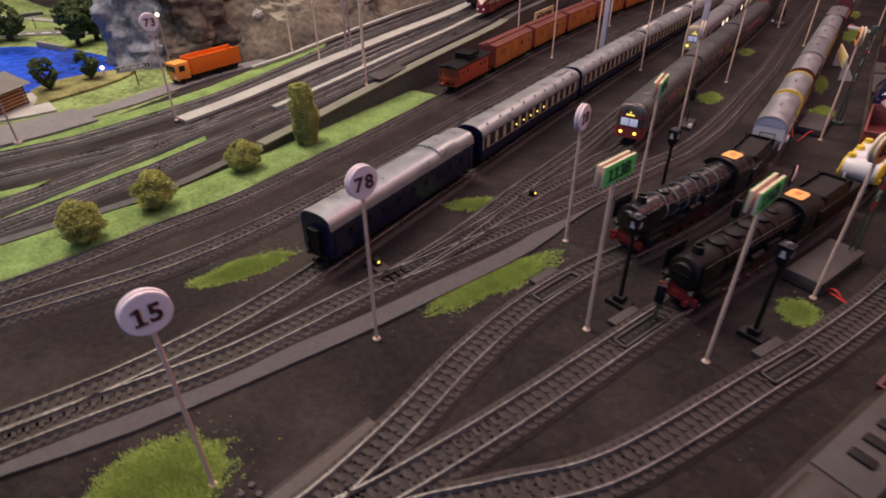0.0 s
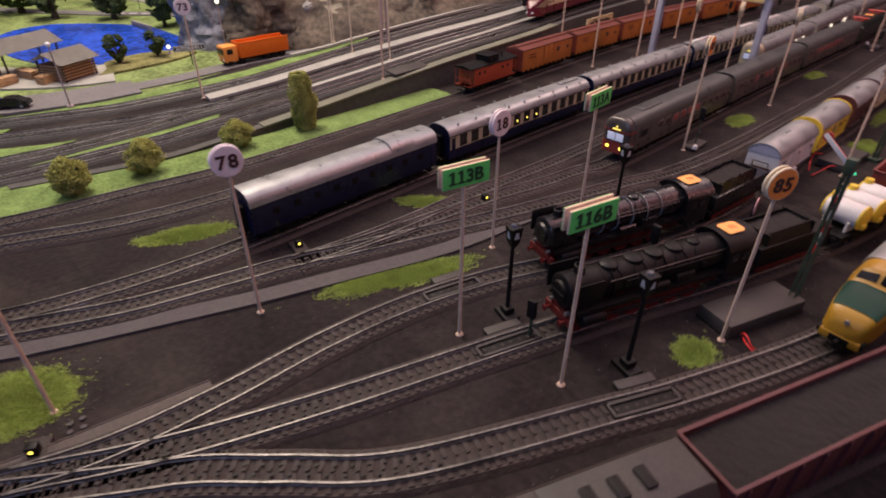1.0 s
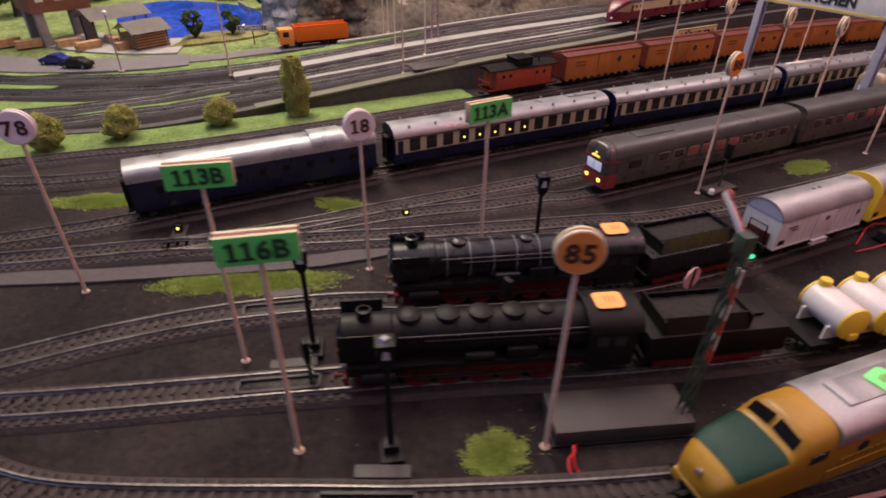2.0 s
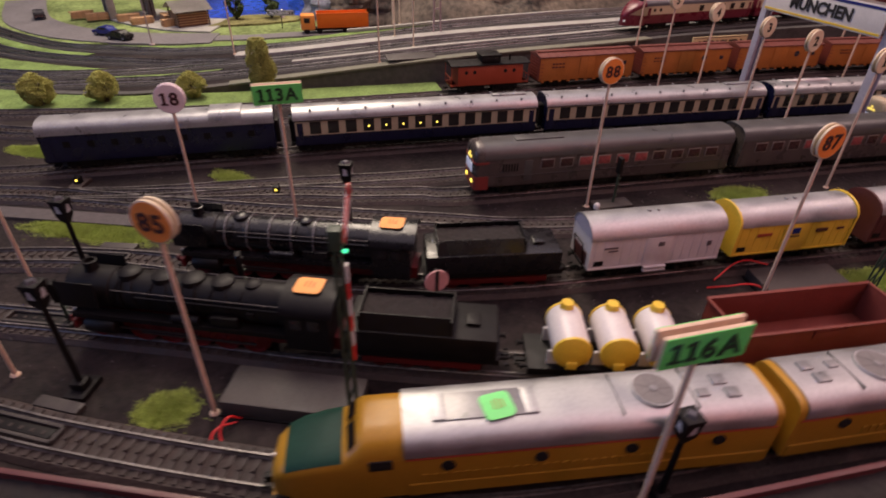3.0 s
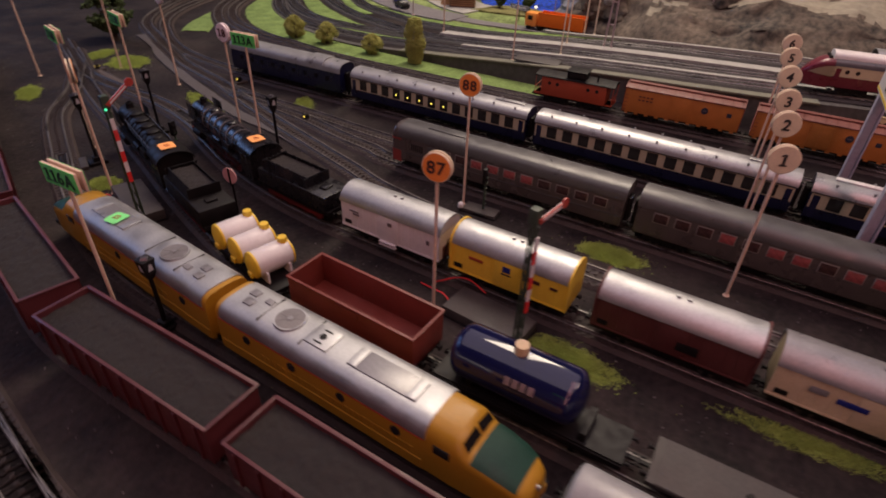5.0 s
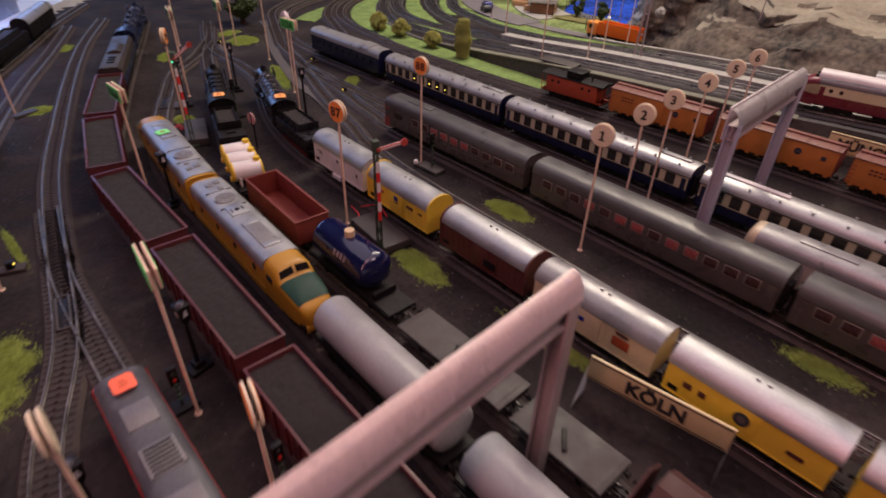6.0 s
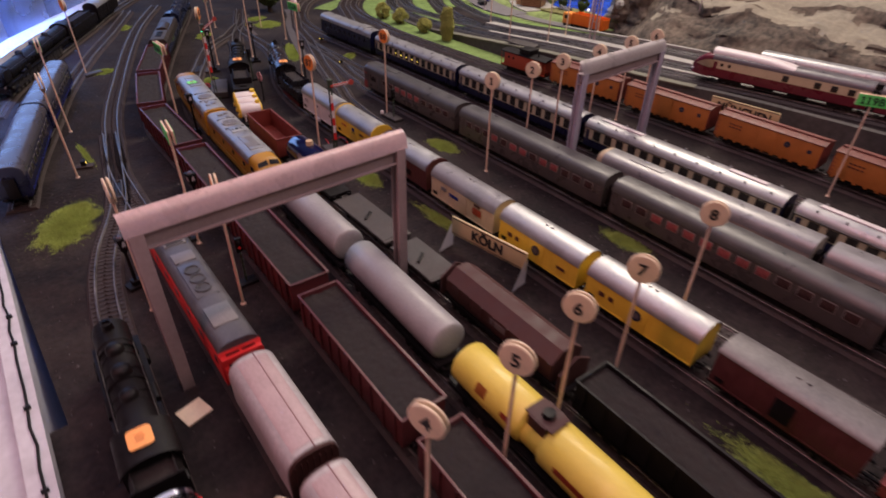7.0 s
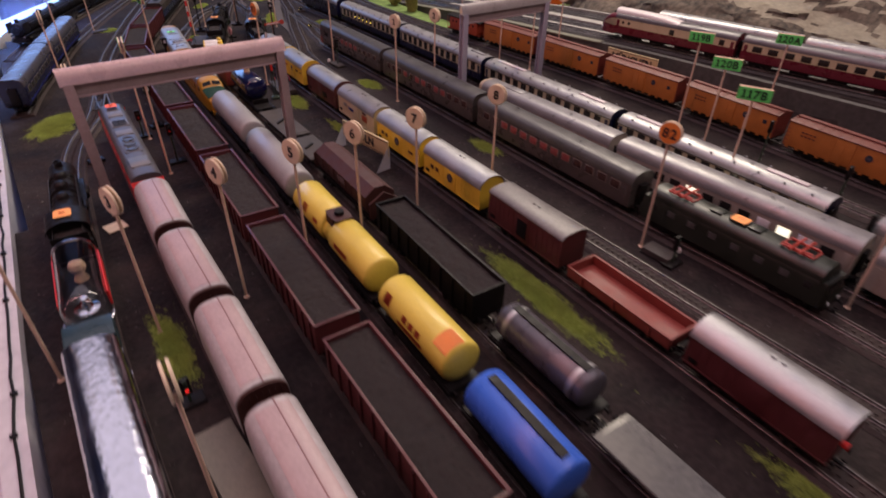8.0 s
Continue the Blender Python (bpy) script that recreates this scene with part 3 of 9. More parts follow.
track("C", [(-0.14, -0.02), (-0.084, 0.054), (-0.059, 0.088), (-0.026, 0.121), (0.019, 0.170), (0.081, 0.283), (0.105, 0.329), (0.140, 0.405), (0.163, 0.465), (0.179, 0.53), (0.187, 0.6), (0.192, 0.68), (0.203, 0.83), (0.208, 0.9), (0.213, 1.0), (0.221, 1.08), (0.230, 1.2), (0.239, 1.32), (0.246, 1.42), (0.254, 1.54), (0.262, 1.65), (0.30, 2.6)])
track("H", [(-0.09, -0.25), (-0.034, -0.127), (0.040, 0.03), (0.100, 0.16), (0.133, 0.235), (0.165, 0.31), (0.197, 0.385), (0.227, 0.475), (0.249, 0.563), (0.257, 0.73), (0.268, 0.9), (0.279, 1.075), (0.290, 1.24), (0.302, 1.41), (0.311, 1.584), (0.325, 1.8), (0.36, 2.6)])
track("L", [(-0.03, -0.33), (0.074, -0.121), (0.158, 0.087), (0.235, 0.303), (0.287, 0.461), (0.328, 0.633), (0.357, 0.759), (0.392, 0.847), (0.410, 0.911), (0.421, 0.98), (0.428, 1.06), (0.440, 1.19), (0.448, 1.30), (0.453, 1.46), (0.457, 1.7), (0.465, 2.6)])
track("D", [(0.308, 0.53), (0.322, 0.60), (0.335, 0.68), (0.342, 0.8), (0.349, 0.95), (0.357, 1.1), (0.363, 1.2), (0.368, 1.35), (0.373, 1.46), (0.38, 1.7), (0.40, 2.6)])
track("W", [(-0.05, -0.52), (0.08, -0.32), (0.165, -0.165), (0.25, -0.015), (0.335, 0.135), (0.395, 0.26), (0.43, 0.36)])
track("V", [(0.05, -0.30), (0.15, -0.08), (0.232, 0.09), (0.318, 0.295), (0.367, 0.44), (0.42, 0.60), (0.445, 0.70)])

# main line on the upper level
track("M1", [(-0.99, -0.27), (-0.87, -0.22), (-0.775, -0.165), (-0.702, -0.113), (-0.635, -0.049), (-0.588, 0.016), (-0.558, 0.080), (-0.548, 0.15), (-0.543, 0.25), (-0.532, 0.37), (-0.517, 0.5), (-0.508, 0.62), (-0.510, 0.8), (-0.517, 0.97), (-0.545, 1.2), (-0.572, 1.45), (-0.6, 1.75), (-0.66, 2.6)], True, bedded=True)
track("M2", [(-1.03, -0.255), (-0.92, -0.218), (-0.836, -0.176), (-0.767, -0.129), (-0.704, -0.072), (-0.648, -0.001), (-0.614, 0.067), (-0.597, 0.14), (-0.593, 0.21), (-0.596, 0.3), (-0.587, 0.38), (-0.577, 0.46)], True, bedded=True)
track("M3", [(-1.06, -0.19), (-0.96, -0.155), (-0.88, -0.105), (-0.817, -0.052), (-0.758, 0.012), (-0.713, 0.076), (-0.683, 0.135), (-0.655, 0.21), (-0.62, 0.31), (-0.590, 0.39), (-0.577, 0.46), (-0.569, 0.6), (-0.566, 0.75), (-0.570, 0.95), (-0.595, 1.2), (-0.637, 1.6), (-0.70, 2.6)], True, bedded=True)
track("M4", [(-1.06, -0.135), (-0.97, -0.095), (-0.903, -0.045), (-0.848, 0.005), (-0.796, 0.06), (-0.762, 0.115), (-0.733, 0.192), (-0.704, 0.275), (-0.682, 0.35), (-0.655, 0.465), (-0.648, 0.6), (-0.655, 0.744), (-0.672, 1.1), (-0.71, 1.6), (-0.76, 2.6)], True, bedded=True)


def strip_thing(name, pts, w0, w1, h, material, label, category, up=True, thick=0.004):
    bm = B()
    ribbon(bm, spline(pts, 0.03), w0, w1, (lambda x, y: village(x, y) + h) if up else (lambda x, y: h), thick)
    return solid(name, bm, material, label, category, kind="structure")


strip_thing("kerb", [(-0.30, -0.10), (-0.268, -0.02), (-0.235, 0.034), (-0.208, 0.092), (-0.192, 0.129), (-0.167, 0.187), (-0.145, 0.246), (-0.111, 0.341), (-0.096, 0.427), (-0.074, 0.50)], -0.0165, 0.0, 0.0022, M["kerb"], "worn pinkish grey kerb strip beside the track", "kerb", False, 0.003)
strip_thing("platform_1", [(-0.548, 0.46), (-0.538, 0.56), (-0.533, 0.66), (-0.532, 0.78), (-0.536, 0.92), (-0.562, 1.2), (-0.603, 1.6), (-0.67, 2.6)], -0.005, 0.005, 0.0056, M["platform"], "narrow pale concrete platform between main tracks", "platform")
strip_thing("platform_2", [(-0.634, 0.375), (-0.622, 0.46), (-0.615, 0.55), (-0.611, 0.63), (-0.607, 0.72), (-0.608, 0.85), (-0.610, 1.0), (-0.632, 1.2), (-0.675, 1.6), (-0.73, 2.6)], -0.0125, 0.0125, 0.0050, M["platform"], "pale concrete platform between main tracks", "platform")
strip_thing("platform_3", [(-0.70, 0.56), (-0.688, 0.64), (-0.692, 0.8), (-0.708, 1.1), (-0.745, 1.6), (-0.79, 2.6)], -0.004, 0.004, 0.007, M["platform"], "pale platform edge below the rock face", "platform")


def retaining_wall():
    line = spline([q for q in WALL_LINE if q[1] > 0.1], 0.03)
    t = thing("retaining_wall", Matrix(), "dark grey painted retaining wall of the upper main line", "retaining wall", kind="structure")
    vs, fs = [], []
    for x, y in line:
        top = upper(y) + 0.003
        for dx, z in ((0.0, -0.002), (0.001, top), (-0.012, top), (-0.014, -0.002)):
            vs.append((x + dx, y, z))
    for i in range(len(line) - 1):
        for j in range(4):
            a, b = i * 4 + j, i * 4 + (j + 1) % 4
            fs.append((a, b, b + 4, a + 4))
    me = bpy.data.meshes.new("wall_face")
    me.from_pydata(vs, [], fs)
    me.materials.append(M["wall"])
    me.update()
    share("wall_face", me, t)
    bm = B()
    ribbon(bm, np.array([q for q in line if 0.36 < q[1] < 1.02]) - np.array([0.006, 0]), -0.008, 0.009, lambda x, y: upper(y) + 0.0045, 0.0025)
    part("coping", bm, M["coping"], t, "pale olive coping strip")


retaining_wall()


# ---- grass ----
def lawn(name, polygon_pts, label, z=0.0015, up=False):
    """Flocked lawn: a low uneven sheet inside a closed outline."""
    line = spline(polygon_pts + [polygon_pts[0]], 0.012)
    c = line.mean(axis=0)
    bm = B()
    zf = (lambda x, y: upper(y)) if up else (lambda x, y: 0.0)
    rings = []
    for k, f in enumerate((1.0, 0.97, 0.8, 0.55, 0.3)):
        ring = []
        for x, y in line:
            j = 1 + 0.03 * noise.noise(Vector((x * 60, y * 60, 0)))
            px, py = c[0] + (x - c[0]) * f * j, c[1] + (y - c[1]) * f * j
            ring.append(bm.verts.new((px, py, zf(px, py) + (0.0002 if k == 0 else z + 0.0012 * noise.noise(Vector((px * 90, py * 90, 1)))))))
        rings.append(ring)
    n = len(line)
    for a, b in zip(rings, rings[1:]):
        for i in range(n - 1):
            bm.faces.new((a[i], a[i + 1], b[i + 1], b[i]))
    bm.faces.new(rings[-1][:-1])
    bmesh.ops.recalc_face_normals(bm, faces=bm.faces)
    return solid(name, bm, M["grass"], label, "grass", kind="structure")


def lawn_strip(name, left, right, label, up=False, z=0.0018):
    a, b = spline(left, 0.02), spline(right, 0.02)
    n = max(len(a), len(b))
    def res(q):
        s = np.linspace(0, 1, len(q))
        return np.stack([np.interp(np.linspace(0, 1, n), s, q[:, k]) for k in range(2)], 1)
    a, b = res(a), res(b)
    bm = B()
    rows = []
    for i in range(n):
        row = []
        for k in range(9):
            f = k / 8
            x, y = a[i] * (1 - f) + b[i] * f
            if k in (0, 8):
                x += 0.003 * noise.noise(Vector((x * 40, y * 40, 3)))
            row.append(bm.verts.new((x, y, (upper(y) if up else 0) + (0.0001 if k in (0, 8) else z + 0.001 * noise.noise(Vector((x * 120, y * 120, 2)))))))
        rows.append(row)
    for r, s in zip(rows, rows[1:]):
        for k in range(8):
            bm.faces.new((r[k], r[k + 1], s[k + 1], s[k]))
    bmesh.ops.recalc_face_normals(bm, faces=bm.faces)
    return solid(name, bm, M["grass"], label, "grass", kind="structure")


lawn_strip("lawn_1", [(-0.90, -0.235), (-0.805, -0.204), (-0.724, -0.179), (-0.640, -0.142), (-0.570, -0.094), (-0.507, -0.018), (-0.472, 0.052), (-0.453, 0.120), (-0.442, 0.190), (-0.424, 0.270), (-0.417, 0.446), (-0.412, 0.66)], [(-0.91, -0.228), (-0.826, -0.190), (-0.744, -0.145), (-0.660, -0.080), (-0.603, -0.012), (-0.556, 0.070), (-0.524, 0.130), (-0.505, 0.182), (-0.487, 0.23), (-0.476, 0.373), (-0.464, 0.66)], "bright green lawn strip below the retaining wall")
lawn_strip("lawn_2", [(-0.568, 0.12), (-0.564, 0.19), (-0.560, 0.25), (-0.552, 0.35)], [(-0.572, 0.12), (-0.576, 0.19), (-0.578, 0.25), (-0.568, 0.36)], "narrow green lawn strip between main tracks", True)
lawn_strip("lawn_3", [(-0.94, -0.195), (-0.845, -0.155), (-0.778, -0.105), (-0.722, -0.052), (-0.668, 0.010), (-0.637, 0.070), (-0.620, 0.13), (-0.615, 0.18)], [(-0.95, -0.18), (-0.865, -0.130), (-0.800, -0.078), (-0.740, -0.012), (-0.697, 0.050), (-0.664, 0.110), (-0.632, 0.165), (-0.620, 0.20)], "green lawn strip between main tracks", True)
lawn_strip("lawn_4", [(-0.782, 0.115), (-0.754, 0.19), (-0.726, 0.28), (-0.704, 0.36), (-0.678, 0.47), (-0.67, 0.6), (-0.672, 0.7)], [(-0.790, 0.112), (-0.768, 0.19), (-0.752, 0.28), (-0.735, 0.36), (-0.71, 0.47), (-0.70, 0.6), (-0.685, 0.72)], "green verge between road and main tracks", True)
lawn_strip("lawn_5", [(-0.66, -0.186), (-0.573, -0.166), (-0.468, -0.125), (-0.410, -0.095), (-0.373, -0.065)], [(-0.67, -0.182), (-0.590, -0.150), (-0.500, -0.100), (-0.440, -0.050), (-0.400, -0.020)], "green lawn between curving tracks")
lawn_strip("lawn_6", [(-0.870, -0.062), (-0.800, 0.000), (-0.742, 0.070), (-0.708, 0.135)], [(-0.885, -0.048), (-0.818, 0.015), (-0.760, 0.080), (-0.722, 0.150)], "thin green lawn between main tracks", True)


def tufts(name, patches, count, label, hmax=0.0026):
    """Loose static grass: fine blades standing in uneven patches (x, y, rx, ry, turn)."""
    rng = random.Random(5)
    vs, fs = [], []
    for cx, cy, rx, ry, turn, *dense in patches:
        a = radians(turn)
        n = int(count * rx * ry / 0.0004 * (dense[0] if dense else 1.0))
        for _ in range(min(n, 70000)):
            while True:
                u, w = rng.gauss(0, 0.55), rng.gauss(0, 0.55)
                r2 = u * u + w * w
                lump = noise.noise(Vector((u * 2.1 + cx * 50, w * 2.1 + cy * 50, 0)))
                fine = noise.noise(Vector((u * 7 + cx * 90, w * 7 + cy * 90, 4)))
                if rng.random() < min(max(1.25 - 0.80 * r2 + 0.8 * lump + 0.55 * fine, 0.012), 1):
                    break
            x = cx + rx * u * math.cos(a) - ry * w * math.sin(a)
            y = cy + rx * u * math.sin(a) + ry * w * math.cos(a)
            h = rng.uniform(0.3, 1.0) * hmax * (1.1 - 0.35 * min(r2, 2))
            t = rng.uniform(0, math.pi)
            dx, dy = 0.00030 * math.cos(t), 0.00030 * math.sin(t)
            lx, ly = rng.gauss(0, 0.0012), rng.gauss(0, 0.0012)
            b = len(vs)
            vs += [(x - dx, y - dy, 0.0002), (x + dx, y + dy, 0.0002), (x + lx, y + ly, h)]
            fs.append((b, b + 1, b + 2))
    me = bpy.data.meshes.new(name)
    me.from_pydata(vs, [], fs)
    me.materials.append(M["tuft"])
    me.update()
    return tagged(new(name, me), label, "grass", kind="stuff")


tufts("grass_tufts", [
    (-0.188, 0.030, 0.036, 0.028, 60), (-0.118, 0.287, 0.060, 0.014, 66), (-0.306, 0.193, 0.038, 0.014, 66),
    (0.092, 0.370, 0.013, 0.016, 0), (-0.057, 0.860, 0.014, 0.028, 0), (0.411, 0.762, 0.044, 0.026, 62), (0.112, -0.135, 0.03, 0.018, 60),
    (0.236, 0.20, 0.02, 0.016, 20), (0.086, 0.868, 0.014, 0.035, -5, 0.55), (0.080, 1.02, 0.01, 0.05, 0, 0.22), (-0.189, -0.045, 0.03, 0.018, 20), (-0.02, 0.045, 0.03, 0.014, 60),
    (0.352, 0.58, 0.004, 0.045, 0, 0.35), (0.121, 1.455, 0.014, 0.075, -5, 0.55), (0.402, 1.325, 0.011, 0.045, 0, 0.55), (-0.195, 0.391, 0.028, 0.012, 40), (0.123, 1.70, 0.012, 0.05, 0, 0.22), (-0.05, 1.18, 0.014, 0.03, 0, 0.22), (0.205, 0.75, 0.006, 0.12, -4, 0.22)],
    19000, "loose yellow-green static grass tufts on the yard ground")


# ---- rocks and distance ----
def rock_face():
    ys = np.arange(0.555, 2.75, 0.014)
    bm = B()
    rows = []
    n = 44
    for y in ys:
        row = []
        base = float(np.interp(y, [0.50, 0.57, 0.62, 0.68, 0.76, 0.85, 1.0, 1.4, 2.7], [-0.93, -0.89, -0.868, -0.79, -0.725, -0.705, -0.715, -0.77, -0.84]))
        for k in range(n + 1):
            f = k / n
            if f < 0.6:
                g = f / 0.6
                x, z = base - 0.15 * g, min(village(base, y), 0.04) - 0.004 + (0.134 - min(village(base, y), 0.04)) * g ** 0.85
            else:
                g = (f - 0.6) / 0.4
                x, z = base - 0.15 - float(np.interp(y, [0.55, 0.66, 0.80], [0.04, 0.10, 0.75])) * g ** 1.4, 0.130 + 0.10 * g
            q = Vector((x * 7, y * 7, z * 9))
            d = 0.030 * noise.fractal(q, 0.9, 2.1, 5) + 0.026 * abs(noise.noise(q * 2.1)) + 0.007 * noise.noise(q * 9)
            e = min(1, f * 5)
            row.append(bm.verts.new((x + d * e, y + 0.014 * noise.noise(q * 1.7) * e, z + 0.020 * noise.noise(q * 1.9) * e + 0.006 * noise.noise(q * 6) * e)))
        rows.append(row)
    for r, s in zip(rows, rows[1:]):
        for k in range(n):
            bm.faces.new((r[k], s[k], s[k + 1], r[k + 1]))
    bmesh.ops.recalc_face_normals(bm, faces=bm.faces)
    ob = solid("rock_face", bm, M["rock"], "brown grey plaster rock face behind the station", "rock", kind="structure")
    ob.data.materials.append(M["sand"])
    for p in ob.data.polygons:
        if p.center.x < -0.80 and p.normal.z > 0.72 and p.center.y > 0.72:
            p.material_index = 1


rock_face()


def boulder(name, x, y, z, sx, sy, sz, material, label, seed, rough=0.35):
    bm = B()
    bmesh.ops.create_icosphere(bm, subdivisions=4, radius=1.0)
    for v in bm.verts:
        q = v.co * 1.6 + Vector((seed, seed * 2, 0))
        f = 1 + rough * noise.fractal(q, 0.9, 2.0, 5) + 0.12 * abs(noise.noise(q * 3))
        v.co = Vector((v.co.x * sx, v.co.y * sy, v.co.z * sz)) * f
    return solid(name, bm, material, label, "rock", kind="structure", m=pose(x, y, z))


def cliff(x, y, r, h, material, label, seed):
    """A standing rock: strata round a tapering, uneven column."""
    bm = B()
    n, m = 56, 40
    rows = []
    for j in range(m + 1):
        f = j / m
        row = []
        for i in range(n):
            a = 2 * math.pi * i / n
            q = Vector((math.cos(a) * 1.3 + seed, math.sin(a) * 1.3, f * 3.0))
            strata = 0.05 * abs(math.sin(f * 26 + 2.2 * noise.noise(q * 1.2)))
            k = r * (1.25 - 0.62 * f) * (1 + 0.30 * noise.fractal(q, 0.9, 2.1, 5) + strata + 0.10 * noise.noise(q * 5))
            row.append(bm.verts.new((k * math.cos(a), k * 1.15 * math.sin(a), h * f)))
        rows.append(row)
    for a, b in zip(rows, rows[1:]):
        for i in range(n):
            bm.faces.new((a[i], a[(i + 1) % n], b[(i + 1) % n], b[i]))
    bm.faces.new(rows[-1])
    bmesh.ops.recalc_face_normals(bm, faces=bm.faces)
    return solid("cliff", bm, material, label, "rock", kind="structure", m=pose(x, y, -0.002))


cliff(-0.985, 0.585, 0.062, 0.22, M["cliff"], "grey blue layered cliff beside the pond", 3)
cliff(-0.915, 0.625, 0.055, 0.17, M["rock"], "brown grey rock slope beside the cliff", 5)
boulder("stone", -0.775, 0.655, 0.083, 0.008, 0.009, 0.009, M["platform"], "small pale boulder on the rock slope", 2)


# ---- loose grit on the yard ----
def grit():
    rng = random.Random(77)
    vs, fs = [], []
    for _ in range(5200):
        y = rng.uniform(-0.15, 1.75)
        x = rng.uniform(-0.30, 0.49)
        if x > board_edge(y) - 0.01:
            continue
        s = rng.uniform(0.0003, 0.0009) * (1.7 if rng.random() < 0.06 else 1)
        b = len(vs)
        for k in range(4):
            a = k * math.pi / 2 + rng.uniform(-0.4, 0.4)
            vs.append((x + s * math.cos(a), y + s * math.sin(a), 0.0002))
        vs.append((x + rng.uniform(-s, s) * 0.3, y + rng.uniform(-s, s) * 0.3, 0.0006 + s * 0.8))
        fs += [(b + k, b + (k + 1) % 4, b + 4) for k in range(4)]
    me = bpy.data.meshes.new("grit")
    me.from_pydata(vs, [], fs)
    me.materials.append(mat("grit_stone", (0.10, 0.09, 0.09), 0.8, vary=0.7, scale=90, island=0.8))
    me.update()
    tagged(new("grit", me), "fine grey grit scattered over the yard", "grit", kind="stuff")


grit()


# ---- clear barrier along the board's edge ----
def barrier():
    pts = [(0.42, -0.02), (0.335, -0.165), (0.225, -0.33), (0.09, -0.52)]
    for a, b in zip(pts, pts[1:]):
        d = Vector((b[0] - a[0], b[1] - a[1], 0))
        bm = B()
        box(bm, -0.0015, 0.0015, 0.001, d.length - 0.001, 0.0, 0.085, 0.0004)
        solid("barrier_panel", bm, M["acrylic"], "clear plastic barrier panel on the outer ledge", "barrier", "barrier panels", m=pose(a[0], a[1], 0.004, 0, 0, math.degrees(math.atan2(-d.x, d.y))))


barrier()


# ---- legs under the layout board ----
bm = B()
box(bm, -0.03, 0.03, -0.03, 0.03, -1.0, -0.004, 0.002)
leg = finish(bm, "layout_leg", M["bark"])
for x in (-2.15, -1.3, -0.4, 0.42):
    for y in (-1.2, 0.2, 1.4, 2.6):
        if x < board_edge(y) - 0.03:
            ob = new("layout_leg", leg)
            ob.matrix_basis = pose(x, y, 0)
            tagged(ob, "square dark timber leg under the layout board", "leg", "layout legs", "structure")


# ---- rolling stock ----
def on_track(key, ya, yb, up=False):
    """The pose of a vehicle whose ends stand at plan y = ya and yb on a track, and its length."""
    line = TRACKS[key]
    a, b = (np.array([np.interp(y, line[:, 1], line[:, 0]), y]) for y in (ya, yb))
    c = (a + b) / 2
    d = b - a
    z = RAIL_TOP + (upper(c[1]) if up else 0)
    return pose(c[0], c[1], z, 0, 0, math.degrees(math.atan2(-d[0], d[1]))), float(np.linalg.norm(d))


def between(a, b):
    """The pose of a vehicle on the ground tracks whose ends stand at the plan points a and b, and its length."""
    d = (b[0] - a[0], b[1] - a[1])
    return pose((a[0] + b[0]) / 2, (a[1] + b[1]) / 2, RAIL_TOP, 0, 0, math.degrees(math.atan2(-d[0], d[1]))), math.hypot(*d)


def mesh_wheelset():
    bm = B()
    for s in (-1, 1):
        lathe(bm, [(s * 0.0070, 0.0062), (s * 0.0076, 0.0062), (s * 0.0077, 0.0055), (s * 0.0100, 0.0054), (s * 0.0102, 0.0046), (s * 0.0098, 0.0044), (s * 0.0098, 0.002), (s * 0.0108, 0.0014)], "x", 0, 0.0055, 18)
    cyl(bm, (-0.008, 0, 0.0055), (0.008, 0, 0.0055), 0.001, seg=8)
    return finish(bm, "wheelset", M["wheel"])


def mesh_coupling():
    bm = B()
    box(bm, -0.0012, 0.0012, 0, 0.006, 0.006, 0.0075)
    box(bm, -0.004, 0.004, 0.006, 0.0066, 0.0062, 0.008)
    box(bm, -0.004, -0.0034, 0.003, 0.0066, 0.0062, 0.0075)
    box(bm, 0.0034, 0.004, 0.003, 0.0066, 0.0062, 0.0075)
    return finish(bm, "coupling", M["black"])


def mesh_buffer():
    bm = B()
    cyl(bm, (0, 0, 0), (0, 0.003, 0), 0.0012, seg=10)
    cyl(bm, (0, 0.003, 0), (0, 0.0037, 0), 0.0023, 0.0021, seg=14)
    return finish(bm, "buffer", M["black"])


WHEELSET, COUPLING, BUFFER = mesh_wheelset(), mesh_coupling(), mesh_buffer()


